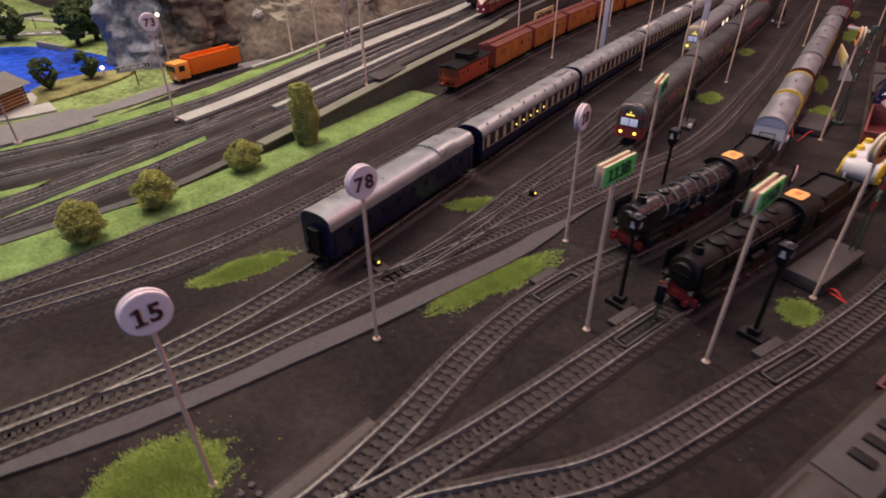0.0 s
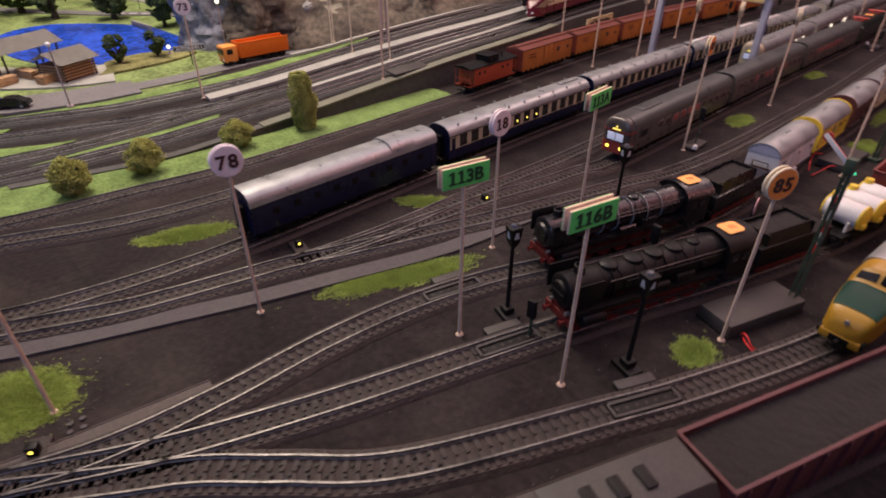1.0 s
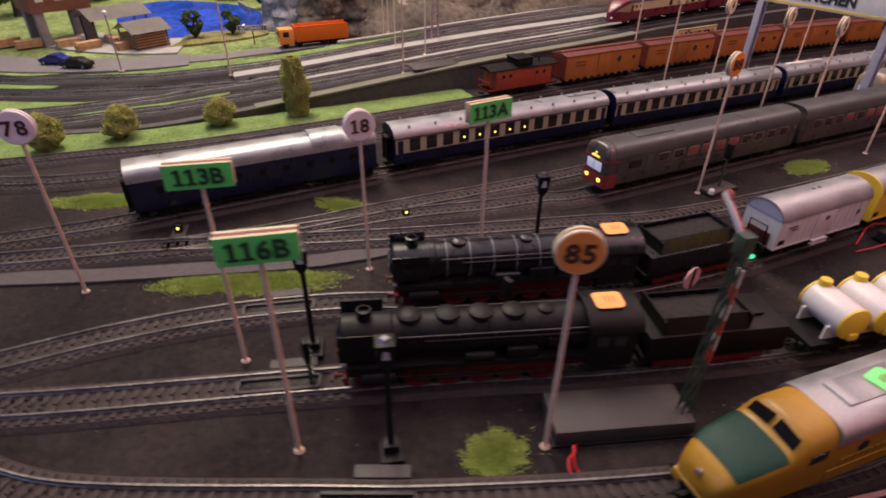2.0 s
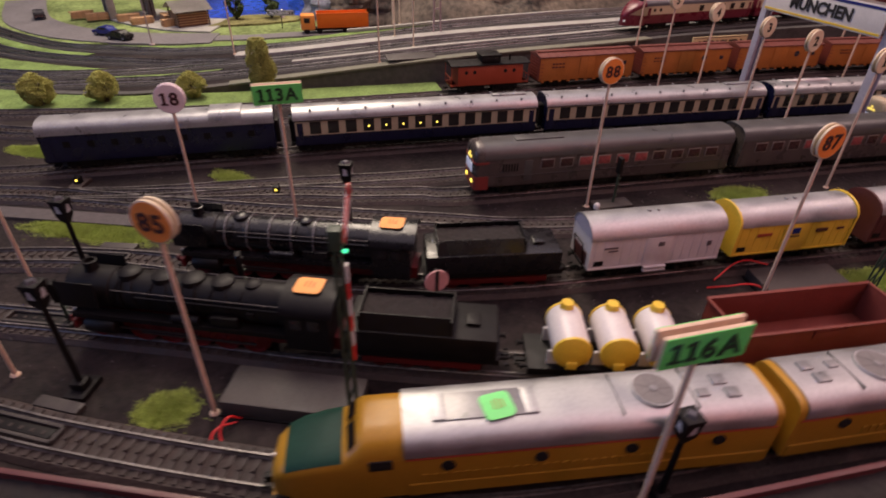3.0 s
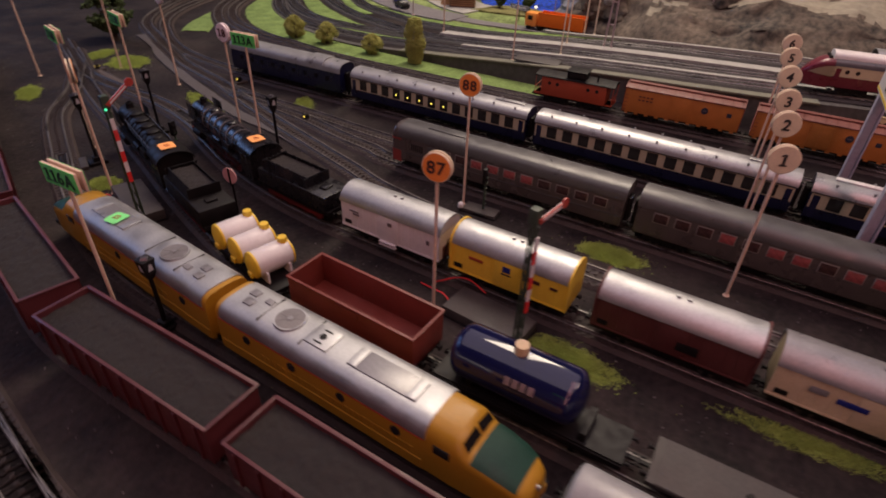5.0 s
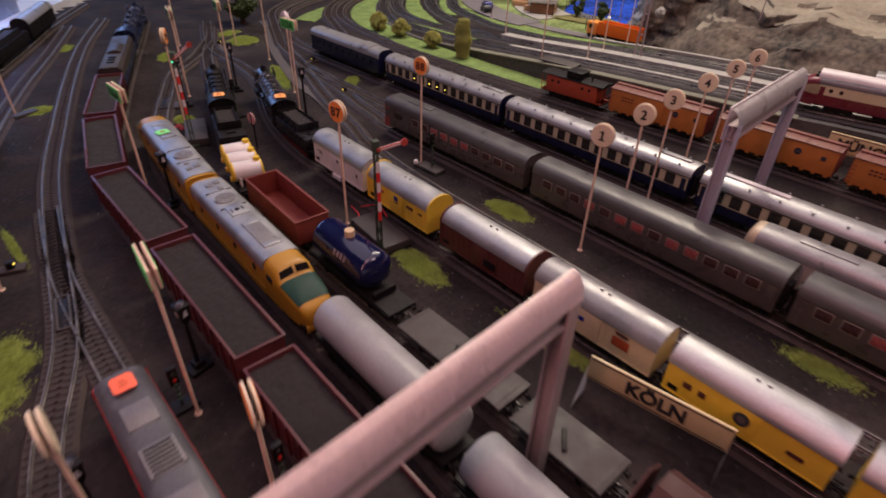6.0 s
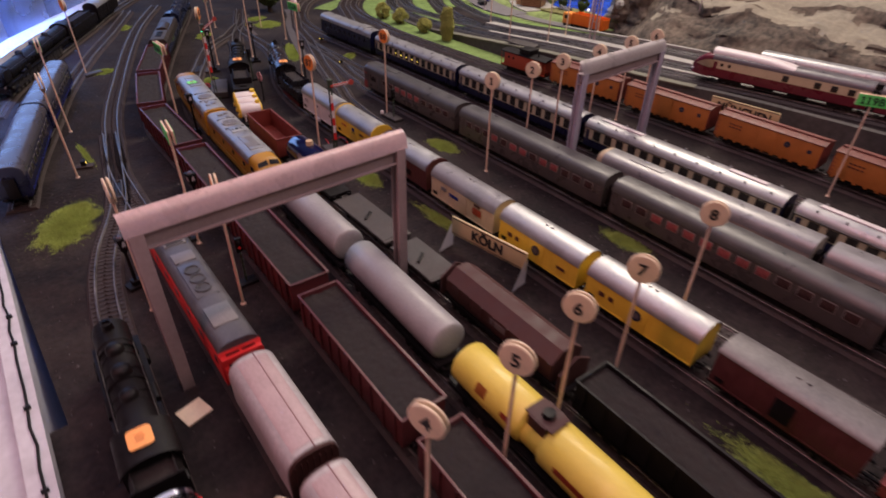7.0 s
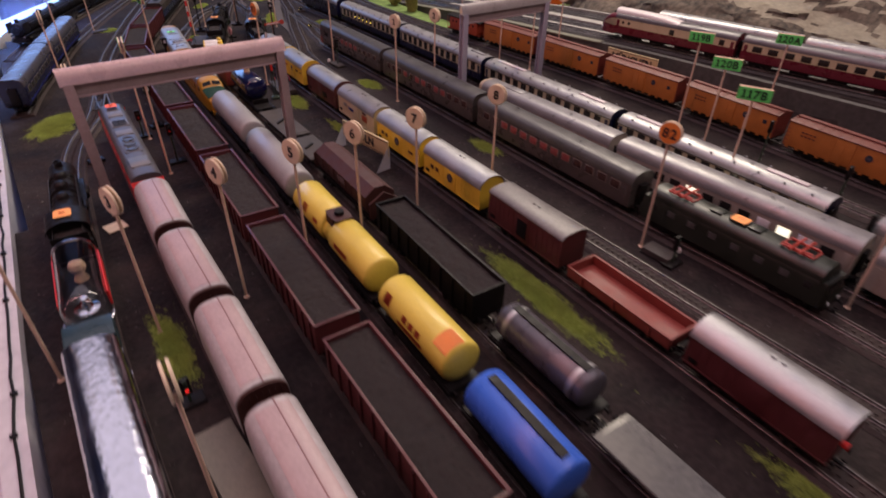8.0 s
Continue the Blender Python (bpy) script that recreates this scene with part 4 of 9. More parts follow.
def running_gear(t, L, bogies=False, w=0.013, material=None, buffers=True):
    bm = B()
    box(bm, -w * 0.8, w * 0.8, -L / 2, L / 2, 0.0095, 0.0125, 0.0003)
    for s in (-1, 1):
        box(bm, s * w - 0.001, s * w + 0.001, -L / 2, L / 2, 0.009, 0.0125)
        if not bogies:
            for y in (-L * 0.27, L * 0.27):
                box(bm, s * w * 0.93 - 0.0008, s * w * 0.93 + 0.0008, y - 0.0055, y + 0.0055, 0.0072, 0.0092)
                box(bm, s * w * 0.93 - 0.0012, s * w * 0.93 + 0.0012, y - 0.0018, y + 0.0018, 0.004, 0.0092)
            box(bm, s * w * 0.8 - 0.002, s * w * 0.8 + 0.002, -0.006, 0.006, 0.005, 0.0095)
    part("underframe", bm, material or M["black"], t)
    axles = (-L * 0.27, L * 0.27)
    if bogies:
        axles = []
        for y in (-L / 2 + 0.032, L / 2 - 0.032):
            bm = B()
            for s in (-1, 1):
                box(bm, s * 0.0115 - 0.001, s * 0.0115 + 0.001, y - 0.017, y + 0.017, 0.004, 0.0085, 0.0004)
                for q in (-0.0115, 0.0115):
                    box(bm, s * 0.0125 - 0.0012, s * 0.0125 + 0.0012, y + q - 0.0022, y + q + 0.0022, 0.003, 0.0078)
                box(bm, s * 0.0125 - 0.001, s * 0.0125 + 0.001, y - 0.004, y + 0.004, 0.003, 0.009)
            box(bm, -0.011, 0.011, y - 0.003, y + 0.003, 0.0055, 0.0095)
            part("bogie", bm, M["black"], t)
            axles += [y - 0.0115, y + 0.0115]
    for y in axles:
        share("wheelset", WHEELSET, t, pose(0, y, 0))
    for s in (-1, 1):
        share("coupling", COUPLING, t, pose(0, s * (L / 2 - 0.0005), 0, 0, 0, 0 if s > 0 else 180))
        if buffers:
            for x in (-0.0095, 0.0095):
                share("buffer", BUFFER, t, pose(x, s * L / 2, 0.0112, 0, 0, 0 if s > 0 else 180))


def mesh_pane(w, h, material, name="window"):
    bm = B()
    box(bm, -0.0002, 0.0003, -w / 2, w / 2, -h / 2, h / 2, 0.00012)
    return finish(bm, name, material)


PANES = {}


def pane(parent, x, y, z, w, h, material, name="window", lean=0.0):
    key = (round(w, 5), round(h, 5), material.name, name)
    if key not in PANES:
        PANES[key] = mesh_pane(w, h, material, name)
    return share(name, PANES[key], parent, pose(x, y, z, 0, lean, 0 if x > 0 else 180))


def van(track_key, ya, yb, side, label, roof=None, flat=False, pictures=(), step=None, low=0.0, ends=None):
    m, L = on_track(track_key, ya, yb)
    t = thing("goods_van", m, label, "goods van", "goods wagons")
    L -= 0.008
    running_gear(t, L)
    w, z0, ze, zr = 0.0155, 0.0125, 0.037 - low, 0.0485 - low
    if flat:
        ze, zr = 0.042, 0.047
    bm = B()
    extrude(bm, [(w, z0), *arch(w, ze, zr - 0.0006, 12), (-w, z0)], -L / 2, L / 2)
    body = part("body", bm, side, t)
    bm = B()
    wo = w + 0.0009
    outer = arch(wo, ze - 0.0006, zr, 16)
    inner = arch(w - 0.0002, ze - 0.0006, zr - 0.0009, 16)[::-1]
    extrude(bm, outer + inner, -L / 2 + (0.0006 if ends else -0.0007), L / 2 - (0.0006 if ends else -0.0007))
    part("roof", bm, roof or M["silver"], t)
    if ends:
        for s in (-1, 1):
            bm = B()
            extrude(bm, [(w + 0.001, z0), *arch(w + 0.0014, ze, zr + 0.001, 14), (-w - 0.001, z0)], s * L / 2 - 0.0008, s * L / 2 + 0.0008)
            part("end_wall", bm, ends, t)
    for s in (-1, 1):
        bm = B()
        box(bm, s * w, s * (w + 0.0007), -0.010, 0.010, z0 + 0.001, ze - 0.001, 0.0002)
        part("door", bm, side, t)
        for k in range(15):
            y = -L / 2 + (k + 0.5) * L / 15
            if abs(y) > 0.011:
                pane(t, s * w, y, (z0 + ze) / 2, 0.0004, ze - z0, side, "batten")
        bm = B()
        box(bm, s * w, s * (w + 0.0006), -L / 2, L / 2, z0, z0 + 0.0012)
        part("sill", bm, side, t)
        pane(t, s * w, s * -L / 2 * 0.86, z0 + 0.005, 0.0075, 0.004, M["black"], "grille")
        if step:
            bm = B()
            box(bm, s * w, s * (w + 0.003), -0.0085, 0.0085, 0.0085, 0.0095)
            box(bm, s * w, s * (w + 0.003), -0.0085, 0.0085, 0.0115, 0.0122)
            part("step", bm, step, t)
        for y, z, pw, ph, pm in pictures:
            if pw == ph:
                bm = B()
                cyl(bm, (s * (w + 0.0005), y, z), (s * (w + 0.0011), y, z), pw / 2, seg=22)
                badge = part("marking", bm, pm, t)
                bm = B()
                cyl(bm, (s * (w + 0.0010), y, z), (s * (w + 0.0013), y, z), pw / 3.6, seg=18)
                part("marking_centre", bm, M["mark_grey"], badge)
            else:
                pane(t, s * (w + 0.0007), y, z, pw, ph, pm, "marking")
    if step:
        for e in (-1, 1):
            # lilac gable: the blue reflection on the van's end, put into its colour
            bm = B()
            extrude(bm, arch(w - 0.0006, ze + 0.0004, zr - 0.0014, 12), e * L / 2 - 0.0004, e * L / 2 + 0.0006)
            part("gable", bm, M["post_lilac"], body, "gable coloured lilac grey for the blue reflection on it")
            bm = B()
            box(bm, -0.0100, 0.0100, e * L / 2 - 0.0004, e * L / 2 + 0.0009, z0 + 0.001, z0 + 0.0115, 0.0003)
            part("end_door", bm, M["brown"], body)
            bm = B()
            for x in (-0.0075, 0.0075):
                cyl(bm, (x, e * (L / 2 + 0.0004), 0.0120), (x, e * (L / 2 + 0.0028), 0.0300), 0.0005, seg=6)
            cyl(bm, (-0.0075, e * (L / 2 + 0.0028), 0.0300), (0.0075, e * (L / 2 + 0.0028), 0.0300), 0.0005, seg=6)
            part("handrail", bm, M["black"], body)
    bm = B()
    for y in (-0.0035, 0.0035):
        cyl(bm, (0, y, zr - 0.0005), (0, y, zr + 0.0012), 0.0015, seg=10)
    part("roof_vent", bm, roof or M["silver"], t)
    return t


def open_wagon(track_key, ya, yb, material, label, height=0.024, load=None, ribs=0, floor_z=0.0135, w=0.0160):
    m, L = on_track(track_key, ya, yb)
    t = thing("open_wagon", m, label, "open wagon", "goods wagons")
    L -= 0.008
    running_gear(t, L, bogies=L > 0.13)
    z0, z1, th = 0.012, 0.0125 + height, 0.0010
    bm = B()
    box(bm, -w, w, -L / 2, L / 2, z0, floor_z)
    part("floor_plate", bm, material, t)
    for s in (-1, 1):
        bm = B()
        box(bm, min(s * w, s * (w - th)), max(s * w, s * (w - th)), -L / 2, L / 2, z0, z1, 0.0002)
        part("side_wall", bm, material, t)
        bm = B()
        if ribs:
            box(bm, -0.0007, 0.0007, -0.0008, 0.0008, z0, z1 - 0.001)
            me = finish(bm, "rib", material)
            for k in range(ribs):
                share("rib", me, t, pose(s * (w + 0.0007), -L / 2 + (k + 0.5) * L / ribs, 0))
        else:
            box(bm, s * (w + 0.0003) - 0.0004, s * (w + 0.0003) + 0.0004, -0.010, 0.010, z1 - 0.006, z1 - 0.001)
            part("side_flap", bm, material, t)
        bm = B()
        box(bm, -w + th, w - th, min(s * L / 2, s * (L / 2 - th)), max(s * L / 2, s * (L / 2 - th)), z0, z1, 0.0002)
        part("end_wall", bm, material, t)
    bm = B()
    for s in (-1, 1):
        box(bm, s * w - 0.0012, s * w + 0.0008 if s > 0 else s * w + 0.0012, -L / 2 - 0.0006, L / 2 + 0.0006, z1 - 0.0002, z1 + 0.0011, 0.0003)
        box(bm, -w, w, s * L / 2 - 0.0011, s * L / 2 + 0.0009, z1 - 0.0001, z1 + 0.00105, 0.0003)
    part("rim", bm, material, t)
    if load:
        bm = B()
        nx, ny = 14, int(L / 0.0022)
        g = [[bm.verts.new((-w + th + (2 * w - 2 * th) * i / nx, -L / 2 + th + (L - 2 * th) * j / ny, z1 - 0.0028 + 0.0013 * noise.noise(Vector((i * 0.9, j * 0.9, ya * 40))) + 0.0010 * noise.noise(Vector((i * 0.2, j * 0.12, ya * 9))))) for i in range(nx + 1)] for j in range(ny + 1)]
        for j in range(ny):
            for i in range(nx):
                bm.faces.new((g[j][i], g[j][i + 1], g[j + 1][i + 1], g[j + 1][i]))
        part("load", bm, load, t, "dark gravel load")
    return t


def tank_wagon(track_key, ya, yb, material, label, r=0.0155, dome=0.3, zc=0.0295, saddle=True, bands=0, walkway=None, cap=None, bogies=None, shapes=(), split=False, span=None):
    m, L = on_track(track_key, ya, yb)
    t = thing("tank_wagon", m, label, "tank wagon", "goods wagons")
    L -= 0.008
    running_gear(t, L, bogies=L > 0.13 if bogies is None else bogies)
    h = L / 2 - 0.003
    bm = B()
    if split:
        lathe(bm, tank_rings(-h, -0.008, r, dome), "y", 0, zc, 32)
        lathe(bm, tank_rings(0.004, h, r, dome), "y", 0, zc, 32)
        lathe(bm, tank_rings(-0.012, 0.008, r * 0.8, 0.1), "y", 0, zc - 0.002, 24)
        deck = B()
        box(deck, -0.0085, 0.0085, -0.013, 0.011, zc + r + 0.0006, zc + r + 0.0016, 0.0004)
        for s in (-1, 1):
            box(deck, s * 0.0085 - 0.0010, s * 0.0085 + 0.0010, -0.009, 0.006, zc + r * 0.55, zc + r + 0.0012, 0.0003)
        part("deck", deck, M["darkbrown"], t, "dark brown deck between the two tanks")
    else:
        lathe(bm, tank_rings(*(span or (-h, h)), r, dome), "y", 0, zc, 32)
    part("barrel", bm, material, t)
    bm = B()
    for y in (-L * 0.3, L * 0.3):
        box(bm, -0.011, 0.011, y - 0.002, y + 0.002, 0.012, zc - r * 0.72)
    box(bm, -0.013, 0.013, -L / 2, L / 2, 0.0122, 0.0138)
    part("saddle", bm, M["black"], t)
    for k in range(bands):
        y = -h * 0.72 + 1.44 * h * k / max(bands - 1, 1)
        bm = B()
        lathe(bm, [(y - 0.002, r - 0.001), (y - 0.002, r + 0.0006), (y + 0.002, r + 0.0006), (y + 0.002, r - 0.001)], "y", 0, zc, 32)
        part("band", bm, M["silver"], t)
    if walkway:
        bm = B()
        box(bm, -0.0028, 0.0028, -h * 0.8, h * 0.8, zc + r, zc + r + 0.0012)
        for k in range(5):
            y = -h * 0.7 + 1.4 * h * k / 4
            box(bm, -0.0035, 0.0035, y - 0.0006, y + 0.0006, zc + r - 0.001, zc + r + 0.0002)
        part("walkway", bm, walkway, t)
    if cap:
        bm = B()
        yc = sum(span) / 2 if span else 0.0
        cyl(bm, (0, yc, zc + r - 0.001), (0, yc, zc + r + 0.0052), 0.0046, 0.0042, 18)
        part("filler_cap", bm, cap, t)
    for name, y, a, pw, ph, pm in shapes:
        bm = B()
        n = 8
        row0, row1 = [], []
        for k in range(n + 1):
            ang = a + ph / r * (k / n - 0.5)
            for row, yy in ((row0, y - pw / 2), (row1, y + pw / 2)):
                row.append(bm.verts.new(((r + 0.0003) * math.cos(ang), yy, zc + (r + 0.0003) * math.sin(ang))))
        for k in range(n):
            bm.faces.new((row0[k], row0[k + 1], row1[k + 1], row1[k]))
        bmesh.ops.solidify(bm, geom=bm.faces[:], thickness=0.0002)
        part(name, bm, pm, t)
    return t


def coach(track_key, ya, yb, lower, roof, label, band=None, nwin=12, window=None, vents=0, up=False, name="passenger_coach", win_w=None, win_z=0.0305, win_h=0.0088, roof_h=0.0495, stripe=None, skip=(), special=None, glow=(), category="passenger coach", framed=None, soft=0.72, gutter=False):
    m, L = on_track(track_key, ya, yb, up)
    t = thing(name, m, label, category, "passenger trains")
    L -= 0.006
    running_gear(t, L, bogies=True)
    w, z0, ze = 0.0165, 0.0105, 0.0375
    bm = B()
    extrude(bm, [(w * 0.96, z0), (w, z0 + 0.003), *arch(w, ze, roof_h - 0.0008, 14, soft), (-w, z0 + 0.003), (-w * 0.96, z0)], -L / 2, L / 2)
    part("body", bm, lower, t)
    bm = B()
    outer = arch(w + 0.0005, ze - 0.0004, roof_h, 18, soft)
    inner = arch(w - 0.0004, ze - 0.0004, roof_h - 0.001, 18, soft)[::-1]
    extrude(bm, outer + inner, -L / 2 - 0.0006, L / 2 + 0.0006)
    part("roof", bm, roof, t)
    for s in (-1, 1):
        if band:
            bm = B()
            box(bm, min(s * w, s * (w + 0.0003)), max(s * w, s * (w + 0.0003)), -L / 2 + 0.001, L / 2 - 0.001, win_z - win_h / 2 - 0.0012, ze - 0.0005)
            part("window_band", bm, band, t)
        if gutter:
            bm = B()
            box(bm, s * (w + 0.0006) - 0.0004, s * (w + 0.0006) + 0.0004, -L / 2, L / 2, ze - 0.0010, ze - 0.0002)
            part("gutter", bm, M["black"], t)
        if stripe:
            bm = B()
            box(bm, min(s * w, s * (w + 0.0003)), max(s * w, s * (w + 0.0003)), -L / 2 + 0.001, L / 2 - 0.001, z0 + 0.003, z0 + 0.0045)
            part("stripe", bm, stripe, t)
        pitch = (L - 0.024) / nwin
        for k in range(nwin):
            if k in skip:
                continue
            y = -L / 2 + 0.012 + (k + 0.5) * pitch
            if framed:
                pane(t, s * (w + 0.0001), y, win_z, (win_w or pitch * 0.62) + 0.0016, win_h + 0.0016, framed, "window_frame")
            pane(t, s * (w + 0.0003), y, win_z, win_w or pitch * 0.62, win_h, (special or {}).get(k, window or M["window"]))
            if k in glow and s > 0:
                bm = B()
                bmesh.ops.create_uvsphere(bm, u_segments=8, v_segments=6, radius=0.0010)
                part("table_lamp", bm, M["lamp_yellow"], t, "", pose(s * (w + 0.0008), y, win_z - 0.001))
        for e in (-1, 1):
            bm = B()
            box(bm, min(s * w, s * (w + 0.0005)), max(s * w, s * (w + 0.0005)), e * (L / 2 - 0.0085), e * (L / 2 - 0.003), z0 + 0.002, ze - 0.003, 0.0002)
            part("door", bm, lower, t)
            bm = B()
            box(bm, s * 0.010 - 0.0035, s * 0.010 + 0.0035, e * (L / 2 - 0.009), e * (L / 2 - 0.0025), 0.005, 0.0058)
            part("step", bm, M["black"], t)
    for e in (-1, 1):
        bm = B()
        box(bm, -0.006, 0.006, e * L / 2, e * (L / 2 + 0.004), 0.012, 0.036, 0.001)
        part("gangway", bm, M["black"], t)
    if vents:
        me = None
        for k in range(vents):
            y = -L / 2 + (k + 0.5) * L / vents
            for s in (-1, 1):
                if me is None:
                    bm = B()
                    box(bm, -0.0016, 0.0016, -0.0022, 0.0022, -0.0006, 0.0014, 0.0004)
                    me = finish(bm, "roof_vent", roof)
                share("roof_vent", me, t, pose(s * 0.0085, y, roof_h - 0.0030, 0, s * 28, 0))
    for y in (-L * 0.12, L * 0.1):
        bm = B()
        box(bm, -0.011, 0.011, y - 0.014, y + 0.014, 0.0045, 0.0105, 0.0006)
        part("battery_box", bm, M["black"], t)
    return t


def note(parent, x, y, z, w, l, material, lean=0.0, yaw=0.0):
    """A square of sticky paper with round corners, sagging at two edges, with scribbled lines."""
    w, l = w * 0.84, l * 0.82
    r = 0.0028
    ring = []
    for cx, cy, a0 in ((1, 1, 0), (-1, 1, 90), (-1, -1, 180), (1, -1, 270)):
        for k in range(5):
            a = radians(a0 + 22.5 * k)
            ring.append((cx * (w / 2 - r) + r * math.cos(a), cy * (l / 2 - r) + r * math.sin(a)))
    bm = B()
    sag = lambda px, py: -0.0008 * (2 * px / w) ** 2 + 0.0003 * (2 * py / l) ** 3
    outer = [bm.verts.new((px, py, sag(px, py))) for px, py in ring]
    inner = [bm.verts.new((px * 0.5, py * 0.5, sag(px * 0.5, py * 0.5))) for px, py in ring]
    n = len(ring)
    for i in range(n):
        bm.faces.new((outer[i], outer[(i + 1) % n], inner[(i + 1) % n], inner[i]))
    bm.faces.new(inner)
    bmesh.ops.recalc_face_normals(bm, faces=bm.faces)
    bmesh.ops.solidify(bm, geom=bm.faces[:], thickness=0.0002)
    ob = part("paper_note", bm, material, parent, "", pose(x, y, z, 0, lean, yaw))
    bm = B()
    for k in range(3):
        py = -l * 0.14 + k * l * 0.15
        box(bm, -w * (0.16 + 0.05 * (k % 2)), w * 0.18, py, py + 0.0005, 0.0000, 0.00025)
    part("scribble", bm, mat("note_ink", (0.42, 0.12, 0.05), 0.6, vary=0), ob)
    return ob


# the white, yellow and brown vans on track A, and the low and red wagons after them
van("A", 0.641, 0.750, M["white"], "white refrigerator van with silver roof and white steps", step=M["white"], pictures=[(-0.036, 0.030, 0.010, 0.0012, M["mark_grey"]), (-0.034, 0.0275, 0.007, 0.001, M["mark_grey"]), (0.002, 0.030, 0.0045, 0.0035, M["mark_grey"]), (0.04, 0.027, 0.003, 0.004, M["mark_grey"])])
van("A", 0.753, 0.858, M["yellow"], "yellow banana van with silver roof", ends=M["yellow"], pictures=[(0.0, 0.030, 0.0065, 0.005, M["carblue"]), (0.0, 0.0255, 0.008, 0.0012, M["ink"]), (-0.026, 0.029, 0.012, 0.0025, M["caboose"]), (0.022, 0.029, 0.010, 0.003, M["brown"]), (0.038, 0.029, 0.006, 0.002, M["brown"])])
van("A", 0.870, 0.981, M["brown"], "dark red-brown goods van with silver roof", ends=M["brown"], pictures=[(0.012, 0.022, 0.014, 0.007, M["black"])])
van("A", 0.983, 1.099, M["tee_cream"], "cream beer van with a blue bird shape and a grey roof", roof=M["silver_old"], pictures=[(-0.03, 0.029, 0.010, 0.0045, M["silver_old"]), (-0.012, 0.027, 0.016, 0.004, M["carblue"]), (0.028, 0.026, 0.014, 0.008, M["caboose"]), (0.028, 0.0335, 0.01, 0.002, M["brown"])])
van("A", 1.101, 1.213, M["yellow"], "yellow van with silver roof and blue round mark", ends=None, pictures=[(0.0, 0.0265, 0.0105, 0.0105, M["mark_dark"]), (-0.036, 0.026, 0.006, 0.0045, M["brown"]), (-0.026, 0.026, 0.005, 0.0045, M["brown"]), (0.033, 0.024, 0.01, 0.003, M["brown"])])
van("A", 1.216, 1.332, M["yellow"], "yellow van with silver roof beside the cream number posts", pictures=[(0.0, 0.0265, 0.0105, 0.0105, M["mark_dark"]), (-0.036, 0.026, 0.006, 0.0045, M["brown"]), (-0.026, 0.026, 0.005, 0.0045, M["brown"])])
van("A", 1.340, 1.452, M["brown"], "dark brown van with flat grey roof", roof=M["flat_roof"], flat=True, pictures=[(0.0, 0.026, 0.014, 0.018, M["black"])])
open_wagon("A", 1.456, 1.572, M["wagon_red"], "low-sided light red open wagon, empty", height=0.009, ribs=3)
tail = van("A", 1.577, 1.688, M["maroon"], "dark red van with silver roof and a red tail lamp")
bm = B()
cyl(bm, (0.0095, 0.0515, 0.030), (0.0095, 0.0555, 0.030), 0.0022, 0.0026, 14)
part("tail_lamp", bm, M["bright_red"], tail, "round red tail lamp")

# freight on track B
def barrel_wagon():
    m, L = between((0.113, 0.567), (0.142, 0.668))
    t = thing("barrel_wagon", m, "flat wagon with three white barrels with yellow ends", "goods wagon", "goods wagons")
    L -= 0.008
    running_gear(t, L)
    bm = B()
    box(bm, -0.0145, 0.0145, -L / 2, L / 2, 0.0122, 0.0142, 0.0003)
    part("deck", bm, M["black"], t)
    for k in (-1, 0, 1):
        y = k * 0.0258
        bm = B()
        lathe(bm, [(-0.0150, 0.0100), (-0.0140, 0.0105), (0.0140, 0.0105), (0.0150, 0.0100)], "x", y, 0.0275, 28)
        drum = part("barrel", bm, M["white"], t, "white barrel with yellow domed ends")
        for s in (-1, 1):
            bm = B()
            lathe(bm, [(s * 0.0142, 0.0109), (s * 0.0156, 0.0107), (s * 0.0166, 0.0086), (s * 0.0172, 0.0045), (s * 0.0174, 0.001)], "x", y, 0.0275, 28)
            part("barrel_end", bm, M["yellow"], drum)
            bm = B()
            box(bm, min(s * 0.0160, s * 0.0186), max(s * 0.0160, s * 0.0186), y - 0.0030, y + 0.0030, 0.0180, 0.0225, 0.0006)
            part("valve", bm, M["yellow"], drum)
        bm = B()
        cyl(bm, (-0.0118, y, 0.0365), (-0.0118, y, 0.0412), 0.0042, 0.0034, 16)
        part("lid", bm, M["yellow"], drum)
        bm = B()
        for x in (-0.0095, 0.0095):
            box(bm, x - 0.0008, x + 0.0008, y - 0.0120, y + 0.0120, 0.0142, 0.0235)
        part("cradle", bm, M["white"], t)


barrel_wagon()
open_wagon("B", 0.676, 0.792, M["oxide"], "empty oxide red open wagon", height=0.024, w=0.0170)
tank_wagon("B", 0.796, 0.925, M["tank_blue"], "glossy dark blue tank wagon with a pale filler cap", r=0.0172, dome=0.55, zc=0.0325, cap=M["tan"], bogies=False, span=(-0.052, 0.033), shapes=[("marking", -0.010 + 0.0048 * k, 0.40, 0.0034, 0.0052, M["pink"]) for k in range(4)] + [("marking", -0.003, 0.14, 0.015, 0.0014, M["kerb"])], bands=0)


